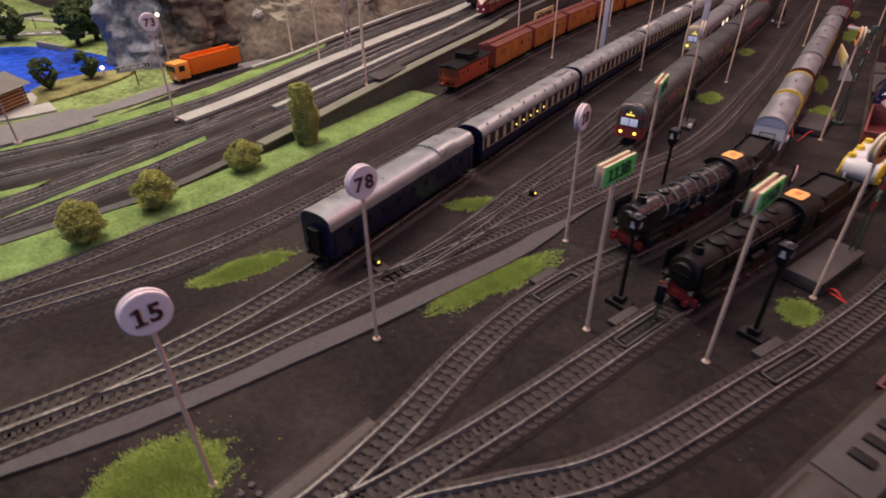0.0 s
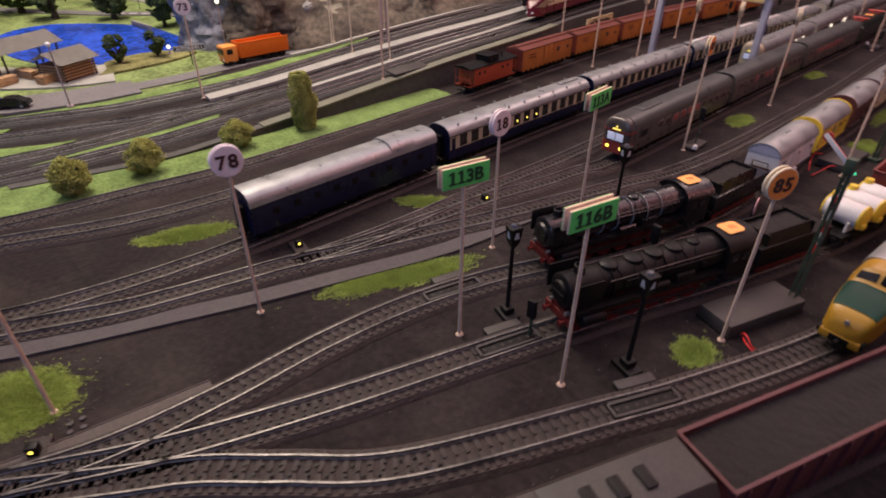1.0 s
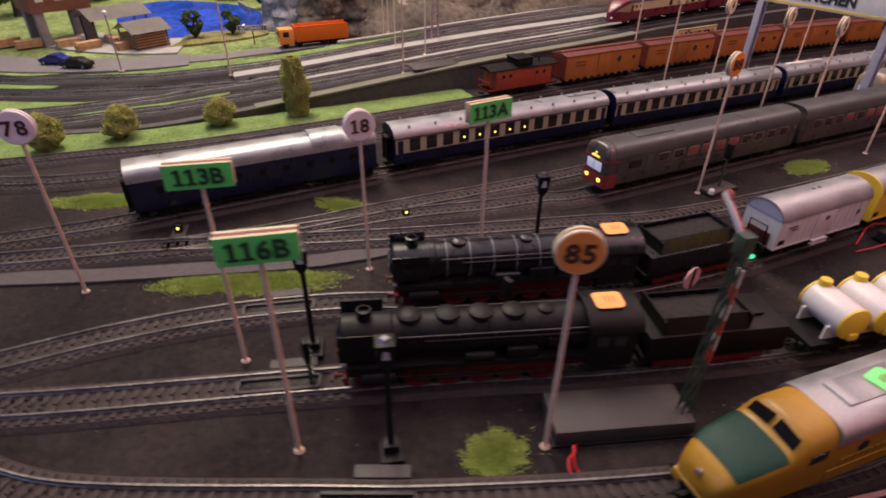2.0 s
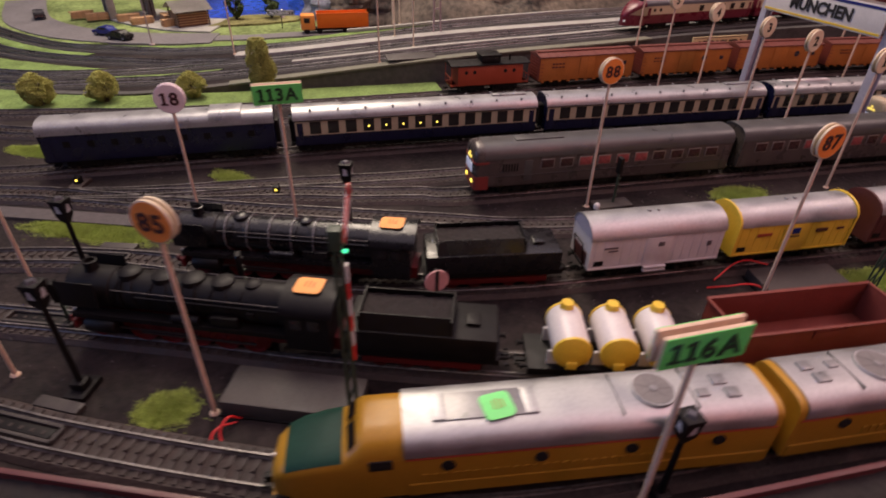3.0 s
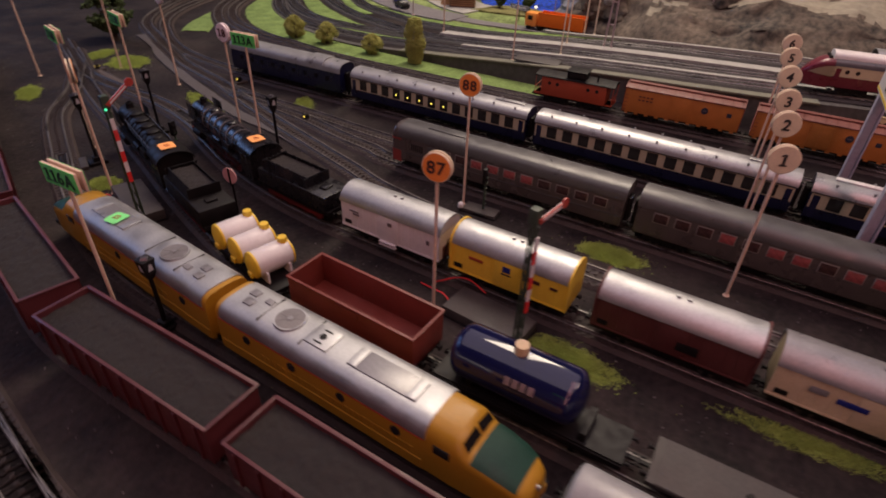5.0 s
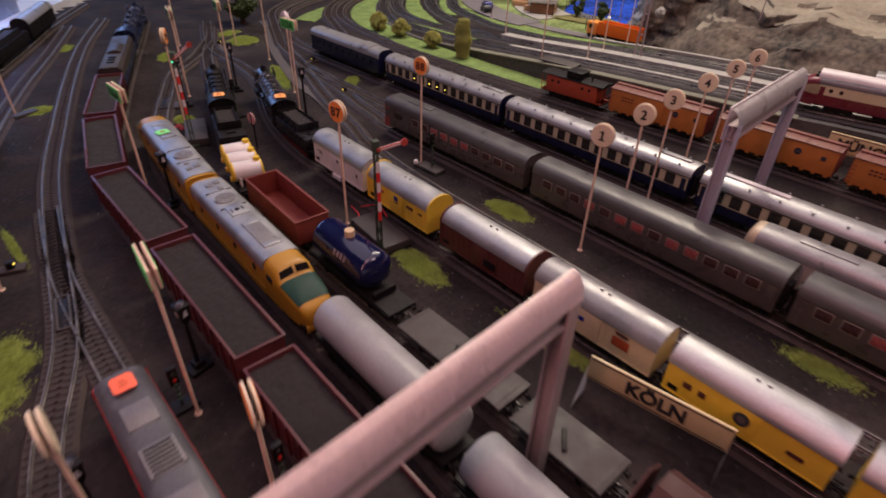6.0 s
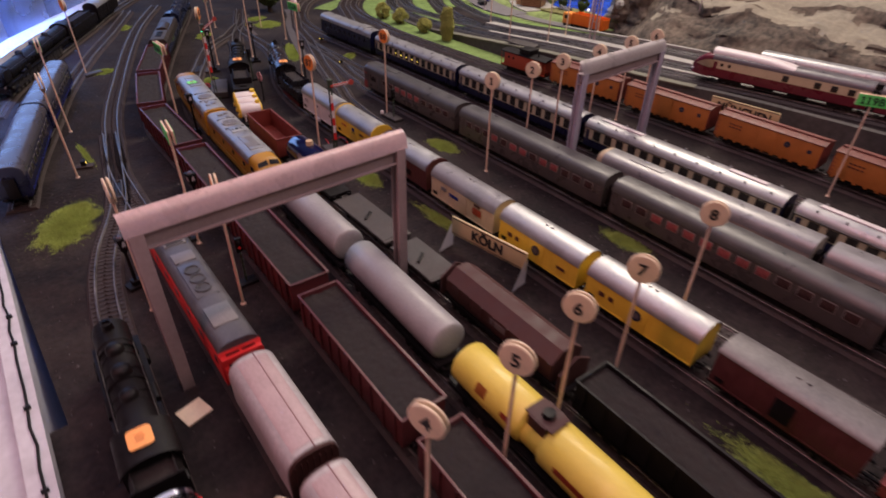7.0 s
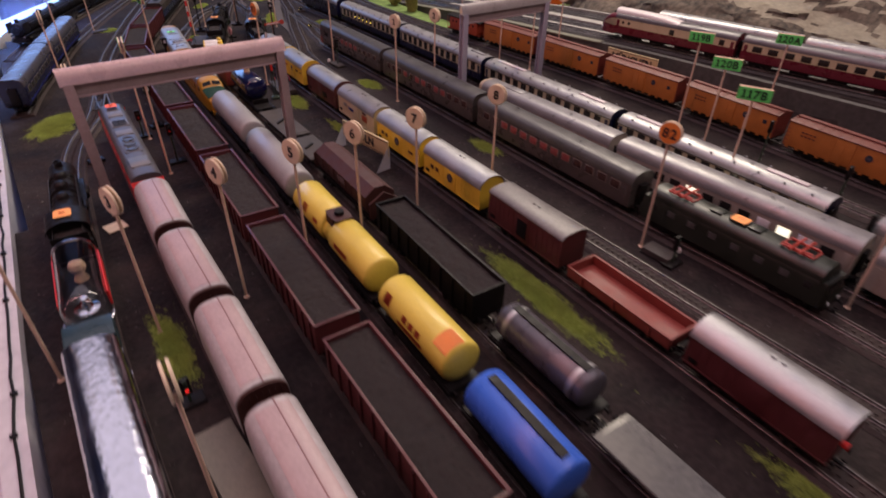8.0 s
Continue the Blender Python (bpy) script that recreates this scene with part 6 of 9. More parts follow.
def steam_loco(key, ya, yb, split, body, label, bands=5, domes=((0.36, 0.0062, 0.0055), (0.56, 0.0066, 0.006), (0.76, 0.0058, 0.005)), *, note_mat=None, deflectors=True, tender_label="coal tender", red=True, deck=False):
    """A tender engine: the engine from ya to split, its smokebox at ya, and the tender from split to yb."""
    m, L = on_track(key, ya, split)
    t = thing("steam_locomotive", m, label, "steam locomotive", "locomotives")
    y0, y1 = -L / 2, L / 2
    cab0 = y1 - 0.030
    zc, r = 0.0315, 0.0120
    bm = B()
    box(bm, -0.0095, 0.0095, y0 + 0.006, y1, 0.009, 0.018)
    box(bm, -0.0045, 0.0045, y0 + 0.01, y1 - 0.03, 0.014, 0.022)
    part("frame", bm, M["wheel_red"] if red else M["black"], t)
    bm = B()
    lathe(bm, tank_rings(y0 + 0.004, y0 + 0.034, r + 0.0006, 0.15), "y", 0, zc, 28)
    smoke = part("smokebox", bm, body, t)
    bm = B()
    cyl(bm, (0, y0 + 0.0045, zc), (0, y0 + 0.0025, zc), 0.0085, 0.0075, 22)
    box(bm, -0.0075, 0.0075, y0 + 0.002, y0 + 0.0027, zc - 0.0004, zc + 0.0004)
    part("smokebox_door", bm, body, smoke)
    bm = B()
    lathe(bm, [(y0 + 0.033, r), (cab0 - 0.03, r), (cab0 - 0.015, r + 0.001), (cab0 + 0.004, r + 0.001)], "y", 0, zc, 28)
    boiler = part("boiler", bm, body, t)
    for k in range(bands):
        y = y0 + 0.040 + k * (cab0 - y0 - 0.05) / max(bands, 1)
        bm = B()
        lathe(bm, [(y - 0.00028, r - 0.001), (y - 0.00028, r + 0.0012), (y + 0.00028, r + 0.0012), (y + 0.00028, r - 0.001)], "y", 0, zc, 28)
        part("boiler_band", bm, M["silver_old"] if body is not M["black"] else M["black"], boiler)
    bm = B()
    lathe(bm, [(zc + r - 0.002, 0.0048), (zc + r + 0.002, 0.0038), (zc + r + 0.006, 0.0040), (zc + r + 0.0062, 0.0030), (zc + r + 0.004, 0.0028)], "z", 0, y0 + 0.018, 20)
    part("chimney", bm, body, smoke)
    for f, rr, hh in domes:
        y = y0 + (cab0 - y0) * f
        bm = B()
        lathe(bm, [(zc + r - 0.004, rr), (zc + r + hh * 0.5, rr * 0.95), (zc + r + hh * 0.85, rr * 0.7), (zc + r + hh, rr * 0.25)], "z", 0, y, 18)
        part("dome", bm, body, boiler)
        for s in (-1, 1):
            for off in (-0.002, 0.002):
                bm = B()
                arc = [((r + 0.0005) * math.sin(a) * s, y + off * (1 + 1.5 * a), zc + (r + 0.0005) * math.cos(a)) for a in (0.5, 0.8, 1.1, 1.4, 1.7, 2.0)]
                for p, q in zip(arc, arc[1:]):
                    cyl(bm, p, q, 0.00035, seg=5)
                part("sand_pipe", bm, body, boiler)
    for s in (-1, 1):
        bm = B()
        box(bm, s * 0.0125 - 0.0035, s * 0.0125 + 0.0035, y0 + 0.008, cab0, 0.0205, 0.0215)
        box(bm, s * 0.0158 - 0.0004, s * 0.0158 + 0.0004, y0 + 0.008, cab0, 0.0185, 0.0217)
        part("running_board", bm, body, t)
        bm = B()
        cyl(bm, (s * 0.0128, y0 + 0.05, zc + 0.004), (s * 0.0128, cab0, zc + 0.004), 0.0006, seg=6)
        part("pipe", bm, body, boiler)
        bm = B()
        cyl(bm, (s * 0.0120, y0 + 0.036, zc + 0.007), (s * 0.0120, cab0, zc + 0.007), 0.0004, seg=6)
        part("handrail", bm, M["wheel"], boiler)
        bm = B()
        cyl(bm, (s * 0.0138, y0 + 0.072, 0.024), (s * 0.0138, y0 + 0.088, 0.024), 0.0028, seg=12)
        part("air_tank", bm, body, t)
        bm = B()
        box(bm, s * 0.0135 - 0.0018, s * 0.0135 + 0.0018, y0 + 0.095, y0 + 0.112, 0.0215, 0.0285, 0.0005)
        part("pump", bm, body, t)
    for s in (-1, 1):
        for k in range(4):
            y = y0 + 0.120 + k * 0.0135
            if y < cab0 - 0.012:
                bm = B()
                box(bm, s * 0.0132 - 0.0010, s * 0.0132 + 0.0010, y - 0.0022, y + 0.0022, zc - 0.003 + 0.002 * (k % 2), zc + 0.0015 + 0.002 * (k % 2), 0.0004)
                part("valve_box", bm, body, boiler)
        for k in range(5):
            bm = B()
            y = y0 + 0.048 + k * (cab0 - y0 - 0.06) / 4
            cyl(bm, (s * 0.0118, y, zc + 0.0055), (s * 0.0124, y, zc + 0.0072), 0.0004, seg=5)
            part("handrail_stay", bm, M["wheel"], boiler)
    if deflectors:
        for s in (-1, 1):
            bm = B()
            box(bm, s * 0.0152 - 0.0004, s * 0.0152 + 0.0004, y0 + 0.004, y0 + 0.028, 0.026, 0.0440, 0.0003)
            part("smoke_deflector", bm, body, t)
    for s in (-1, 1):
        bm = B()
        lathe(bm, tank_rings(y0 + 0.014, y0 + 0.034, 0.0050, 0.2), "y", s * 0.0135, 0.0125, 16)
        part("cylinder", bm, M["black"], t)
        for k in range(max(5, int((L - 0.11) / 0.0178))):
            share("driving_wheel", DRIVER[red], t, pose(s * 0.0092, y0 + 0.046 + k * 0.0178, 0.0088, 0, 0, 0 if s > 0 else 180))
        share("small_wheel", SMALL[red], t, pose(s * 0.0092, y0 + 0.017, 0.0055, 0, 0, 0 if s > 0 else 180))
        bm = B()
        box(bm, s * 0.0118 - 0.0005, s * 0.0118 + 0.0005, y0 + 0.046, y0 + 0.119, 0.0068, 0.0082)
        box(bm, s * 0.0132 - 0.0004, s * 0.0132 + 0.0004, y0 + 0.032, y0 + 0.084, 0.0105, 0.0115)
        part("coupling_rod", bm, M["wheel"], t)
        bm = B()
        cyl(bm, (s * 0.0095, y0 + 0.006, 0.0115), (s * 0.0095, y0 + 0.001, 0.0115), 0.0011, seg=8)
        cyl(bm, (s * 0.0095, y0 + 0.001, 0.0115), (s * 0.0095, y0, 0.0115), 0.0024, seg=14)
        part("buffer", bm, M["wheel_red"] if red else M["black"], t)
        bm = B()
        cyl(bm, (s * 0.0095, y0 + 0.007, 0.0185), (s * 0.0095, y0 + 0.004, 0.0185), 0.0016, seg=12)
        part("headlight", bm, M["frame_pale"], t)
    bm = B()
    box(bm, -0.0155, 0.0155, y0 + 0.005, y0 + 0.0075, 0.0085, 0.0150, 0.0003)
    part("buffer_beam", bm, M["wheel_red"] if red else M["black"], t)
    bm = B()
    extrude(bm, [(0.0165, 0.0125), (0.0165, 0.0365), *arch(0.0165, 0.0375, 0.0465, 12), (-0.0165, 0.0365), (-0.0165, 0.0125)], cab0, y1 - 0.004)
    cab = part("cab", bm, body, t)
    bm = B()
    outer, inner = arch(0.0177, 0.0374, 0.0476, 14), arch(0.0168, 0.0374, 0.0467, 14)[::-1]
    extrude(bm, outer + inner, cab0 - 0.002, y1 - 0.001)
    part("cab_roof", bm, body, cab)
    for s in (-1, 1):
        for y in (cab0 + 0.007, cab0 + 0.017):
            pane(cab, s * 0.0165, y, 0.031, 0.0065, 0.007, M["window"])
    if note_mat:
        note(cab, 0.001, cab0 + 0.012, 0.0487, 0.017, 0.020, note_mat)
    # tender
    m, L = on_track(key, split, yb)
    t2 = thing("tender", m, "black %s behind its locomotive" % tender_label, "tender", "locomotives")
    L -= 0.004
    bm = B()
    box(bm, -0.0150, 0.0150, -L / 2, L / 2, 0.0115, 0.0155, 0.0003)
    part("underframe", bm, M["black"], t2)
    bm = B()
    box(bm, -0.0162, 0.0162, -L / 2 + 0.002, L / 2 - 0.002, 0.0155, 0.0305, 0.0012)
    tub = part("water_tank", bm, body, t2)
    if deck:
        bm = B()
        extrude(bm, [(0.0165, 0.0300), (0.0165, 0.0415), (0.0125, 0.0462), (-0.0125, 0.0462), (-0.0165, 0.0415), (-0.0165, 0.0300)], -L / 2 + 0.03, L / 2 - 0.002)
        top = part("tank_top", bm, M["brown_roof"], tub)
        bm = B()
        box(bm, -0.0122, 0.0122, L / 2 - 0.078, L / 2 - 0.003, 0.0460, 0.0470, 0.0003)
        part("deck_plate", bm, M["deck"], tub, "dark grey deck plate")
        bm = B()
        extrude(bm, arch(0.0110, 0.0455, 0.0505, 12), L / 2 - 0.135, L / 2 - 0.085)
        part("coal_cover", bm, M["brown_roof"], tub)
        for k in range(3):
            bm = B()
            box(bm, -0.0055, 0.0055, L / 2 - 0.061 + k * 0.014, L / 2 - 0.055 + k * 0.014, 0.0468, 0.0486, 0.0008)
            part("filler_lid", bm, M["black"], tub)
    bm = B()
    b0, b1 = -L / 2 + 0.010, L / 2 - 0.028
    for s in (-1, 1):
        extrude(bm, [(s * 0.0150, 0.0300), (s * 0.0118, 0.0405), (s * 0.0110, 0.0405), (s * 0.0140, 0.0300)], b0, b1)
    box(bm, -0.0145, 0.0145, b0 - 0.0008, b0 + 0.0002, 0.030, 0.0400)
    box(bm, -0.0145, 0.0145, b1 - 0.0002, b1 + 0.0008, 0.030, 0.0400)
    part("coal_bunker", bm, body, tub)
    bm = B()
    nx, ny = 10, 30
    g = [[bm.verts.new((-0.0112 + 0.0224 * i / nx, b0 + (b1 - b0) * j / ny, 0.0370 + 0.0012 * noise.noise(Vector((i * 1.3, j * 1.3, ya * 30))))) for i in range(nx + 1)] for j in range(ny + 1)]
    for j in range(ny):
        for i in range(nx):
            bm.faces.new((g[j][i], g[j][i + 1], g[j + 1][i + 1], g[j + 1][i]))
    part("coal", bm, M["gravel"], tub)
    bm = B()
    box(bm, -0.005, 0.005, L / 2 - 0.020, L / 2 - 0.012, 0.0305, 0.0325, 0.0006)
    part("water_hatch", bm, body, tub)
    for y in (-L / 2 + 0.02, -L / 2 + 0.036, L / 2 - 0.036, L / 2 - 0.02):
        for s in (-1, 1):
            share("wheel", SMALL[red], t2, pose(s * 0.0092, y, 0.0055, 0, 0, 0 if s > 0 else 180))
    bm = B()
    for s in (-1, 1):
        box(bm, s * 0.0122 - 0.001, s * 0.0122 + 0.001, -L / 2 + 0.010, L / 2 - 0.010, 0.0048, 0.0092, 0.0003)
    part("bogie_frame", bm, M["wheel_red"] if red else M["black"], t2)
    share("coupling", COUPLING, t2, pose(0, L / 2 - 0.0005, 0))
    for x in (-0.0095, 0.0095):
        share("buffer", BUFFER, t2, pose(x, L / 2, 0.0125))


steam_loco("A", 0.368, 0.630, 0.530, M["black_gloss"], "black steam locomotive with banded boiler and orange paper note", 6, ((0.34, 0.0055, 0.0030), (0.66, 0.0050, 0.0026)), note_mat=M["note_orange"])
steam_loco("B", 0.314, 0.560, 0.472, M["black"], "matt black steam locomotive with domes and orange paper note", 2, ((0.30, 0.0070, 0.0030), (0.45, 0.0072, 0.0024), (0.58, 0.0072, 0.0024), (0.71, 0.0070, 0.0024), (0.84, 0.0050, 0.0022)), note_mat=M["note_orange"])
steam_loco("L", 1.020, 1.190, 1.174, M["black"], "small black steam locomotive with orange paper note", 2, note_mat=M["note_orange"], deflectors=False, red=False)


def streamliner(a, b, nose_low, label, with_note):
    """A yellow cab diesel; its nose is at the end with the lower y when nose_low."""
    m, L = between(a, b)
    if not nose_low:
        m = m @ Matrix.Rotation(math.pi, 4, "Z")
    t = thing("diesel_locomotive", m, label, "diesel locomotive", "locomotives")
    L -= 0.004
    running_gear(t, L, bogies=True, buffers=False)
    y0, y1 = -L / 2, L / 2
    w, ze, zr = 0.0168, 0.0385, 0.0465
    cab1 = y0 + 0.059
    prof = lambda s, top: [(w * s, 0.0100), (w * s, 0.030), *arch(w * s, min(ze, top - 0.004), top, 14, 0.62), (-w * s, 0.030), (-w * s, 0.0100)]
    bm = B()
    extrude(bm, [(w, 0.0100), (w, 0.030), *arch(w - 0.0003, ze - 0.0026, zr - 0.0008, 18, 0.62), (-w, 0.030), (-w, 0.0100)], cab1, y1)
    part("body", bm, M["yellow_dl"], t)
    bm = B()
    outer = arch(w + 0.0004, ze - 0.0025, zr, 18, 0.62)
    inner = arch(w - 0.0006, ze - 0.0025, zr - 0.001, 18, 0.62)[::-1]
    extrude(bm, outer + inner, cab1 - 0.001, y1 - 0.004)
    roof = part("roof", bm, M["silver"], t, "silver roof with round fans and hatches")
    # cab and rounded nose
    bm = B()
    rings = []
    stations = [(cab1, 1.0, zr), (y0 + 0.042, 1.0, zr), (y0 + 0.0395, 0.995, zr - 0.0008), (y0 + 0.0350, 0.985, 0.0400), (y0 + 0.0325, 0.97, 0.0375), (y0 + 0.024, 0.95, 0.0358), (y0 + 0.014, 0.90, 0.0335), (y0 + 0.007, 0.82, 0.0305), (y0 + 0.002, 0.70, 0.0262), (y0, 0.52, 0.021)]
    for y, s, top in stations:
        z0 = 0.0100
        k = max(min((top - 0.006), 0.030), z0 + 0.004)
        pr = [(w * s, z0), (w * s, k - 0.002), *arch(w * s, k, top, 14, 0.66), (-w * s, k - 0.002), (-w * s, z0)]
        rings.append([bm.verts.new((a, y, b)) for a, b in pr])
    for a, b in zip(rings, rings[1:]):
        for i in range(len(a)):
            bm.faces.new((a[i], a[(i + 1) % len(a)], b[(i + 1) % len(a)], b[i]))
    bm.faces.new(rings[0])
    bm.faces.new(rings[-1])
    bmesh.ops.recalc_face_normals(bm, faces=bm.faces)
    cab = part("cab", bm, M["yellow_dl"], t)
    # green anti-glare hood on the nose top
    bm = B()
    rows = []
    for y, s, top in ((y0 + 0.0318, 0.97, 0.0377), (y0 + 0.024, 0.95, 0.0362), (y0 + 0.014, 0.90, 0.0339), (y0 + 0.0070, 0.82, 0.0309)):
        pts = arch(w * s + 0.0003, max(min(top - 0.006, 0.030), 0.014), top + 0.0002, 14, 0.66)[2:-2]
        rows.append([bm.verts.new((a, y, b)) for a, b in pts])
    for a, b in zip(rows, rows[1:]):
        for i in range(len(a) - 1):
            bm.faces.new((a[i], a[i + 1], b[i + 1], b[i]))
    bmesh.ops.solidify(bm, geom=bm.faces[:], thickness=0.0003)
    part("nose_hood", bm, M["dkgreen"], cab, "dark green anti-glare nose panel")
    for s in (-1, 1):
        bm = B()
        v = [(s * 0.0012, y0 + 0.0345, 0.0402), (s * 0.0128, y0 + 0.0350, 0.0378), (s * 0.0122, y0 + 0.0385, 0.0425), (s * 0.0012, y0 + 0.0383, 0.0448)]
        f = bm.faces.new([bm.verts.new((a, b - 0.0006, c + 0.0004)) for a, b, c in v])
        bmesh.ops.solidify(bm, geom=[f], thickness=0.0004)
        part("windscreen", bm, M["window"], cab)
        pane(cab, s * w, y0 + 0.0480, 0.0325, 0.010, 0.006, M["window"])
        bm = B()
        box(bm, min(s * w, s * (w + 0.0005)), max(s * w, s * (w + 0.0005)), cab1 + 0.001, y1 - 0.002, 0.0100, 0.0175)
        part("side_skirt", bm, M["yellow_dl"], t)
        for k in range(4):
            y = cab1 + 0.018 + k * (y1 - cab1 - 0.03) / 3.4
            bm = B()
            cyl(bm, (s * w, y, 0.029), (s * (w + 0.0005), y, 0.029), 0.0032, seg=16)
            part("porthole", bm, M["window"], t)
        bm = B()
        box(bm, min(s * w, s * (w + 0.0003)), max(s * w, s * (w + 0.0003)), cab1, y1 - 0.002, 0.0343, 0.0350)
        part("stripe", bm, M["red"], t)
        bm = B()
        for k in range(26):
            y = cab1 + 0.008 + k * 0.0045
            if y < y1 - 0.008:
                box(bm, min(s * w, s * (w + 0.0004)), max(s * w, s * (w + 0.0004)), y - 0.0012, y + 0.0012, 0.0195, 0.0240)
        part("side_louvre", bm, M["yellow_dl"], t)
    bm = B()
    cyl(bm, (0, y0 - 0.0003, 0.0235), (0, y0 + 0.003, 0.0235), 0.0016, seg=16)
    part("headlight", bm, M["frame_pale"], cab)
    # pilot with a dark coupler pocket and grab irons
    bm = B()
    box(bm, -0.0125, 0.0125, y0 - 0.0006, y0 + 0.010, 0.0062, 0.0125, 0.0012)
    pilot = part("pilot", bm, M["yellow_dl"], t)
    bm = B()
    box(bm, -0.0060, 0.0060, y0 - 0.0012, y0 + 0.002, 0.0066, 0.0116, 0.0005)
    part("coupler_pocket", bm, M["black"], pilot)
    bm = B()
    box(bm, -0.0012, 0.0012, y0 - 0.006, y0, 0.0080, 0.0102, 0.0003)
    part("coupler", bm, M["black"], pilot)
    yf = y1 - (0.057 if nose_low else 0.0515)
    bm = B()
    cyl(bm, (0, yf, zr - 0.0006), (0, yf, zr + 0.0010), 0.0102, 0.0100, 32)
    part("fan_ring", bm, M["silver"], roof)
    bm = B()
    cyl(bm, (0, yf, zr + 0.0008), (0, yf, zr + 0.00115), 0.0091, seg=32)
    part("fan_disc", bm, M["grey_disc"], roof, "dull grey fan disc")
    for k in range(7):
        bm = B()
        box(bm, -0.0004, 0.0004, 0.0019, 0.0090, -0.0001, 0.0003)
        part("fan_blade", bm, M["grey_disc"], roof, "", pose(0, yf, zr + 0.0010, 0, 0, 360 * k / 7))
    bm = B()
    cyl(bm, (0, yf, zr + 0.0008), (0, yf, zr + 0.0016), 0.0018, seg=12)
    part("fan_hub", bm, M["silver_old"], roof)
    for y, x, sx, sy in ((yf + 0.022, 0.004, 0.0022, 0.0028), (yf + 0.033, -0.003, 0.0030, 0.0035), (yf + 0.036, 0.005, 0.0028, 0.0032)):
        if y < y1 - 0.006:
            bm = B()
            box(bm, x - sx, x + sx, y - sy, y + sy, zr - 0.0018, zr + 0.0009, 0.0003)
            part("roof_hatch", bm, M["silver_old"], roof)
    bm = B()
    box(bm, -0.0075, 0.0075, y0 + 0.072, y0 + 0.118, zr - 0.0012, zr + 0.0005, 0.0003)
    part("roof_panel", bm, M["silver_old"], roof)
    for y in (y0 + 0.074, y0 + 0.115):
        bm = B()
        box(bm, -0.0072, 0.0072, y - 0.003, y + 0.003, zr - 0.001, zr + 0.0009, 0.0003)
        part("roof_grille", bm, M["silver"], roof)
    bm = B()
    for s in (-1, 1):
        box(bm, s * 0.0105 - 0.0002, s * 0.0105 + 0.0002, cab1 + 0.006, y1 - 0.02, zr - 0.0035, zr - 0.0012)
    for y in (yf - 0.018, yf + 0.017):
        box(bm, -0.012, 0.012, y - 0.00015, y + 0.00015, zr - 0.004, zr + 0.0003)
    part("roof_seam", bm, M["grey_roof"], roof)
    if with_note:
        note(roof, 0.002, y0 + 0.100, zr + 0.0016, 0.017, 0.017, M["note_green"], 0, 10)
    else:
        bm = B()
        box(bm, -0.008, 0.008, yf - 0.036, yf - 0.018, zr - 0.001, zr + 0.0007, 0.0003)
        part("roof_panel", bm, M["silver"], roof)
        bm = B()
        cyl(bm, (0, yf - 0.027, zr), (0, yf - 0.027, zr + 0.0012), 0.0022, seg=14)
        part("exhaust", bm, M["black"], roof)
        for a in (-0.005, 0.005):
            bm = B()
            box(bm, a - 0.0005, a + 0.0005, yf - 0.030, yf - 0.024, zr, zr + 0.0011)
            part("roof_slot", bm, M["black"], roof)
    bm = B()
    box(bm, -0.006, 0.006, y1 - 0.001, y1 + 0.0025, 0.012, 0.036, 0.0008)
    part("gangway", bm, M["yellow_dl"], t)


streamliner((0.1590, 0.429), (0.1910, 0.661), True, "yellow streamlined diesel locomotive with silver roof and green paper note", True)
streamliner((0.1905, 0.665), (0.2095, 0.889), False, "yellow streamlined diesel locomotive with silver roof and green nose hood", False)


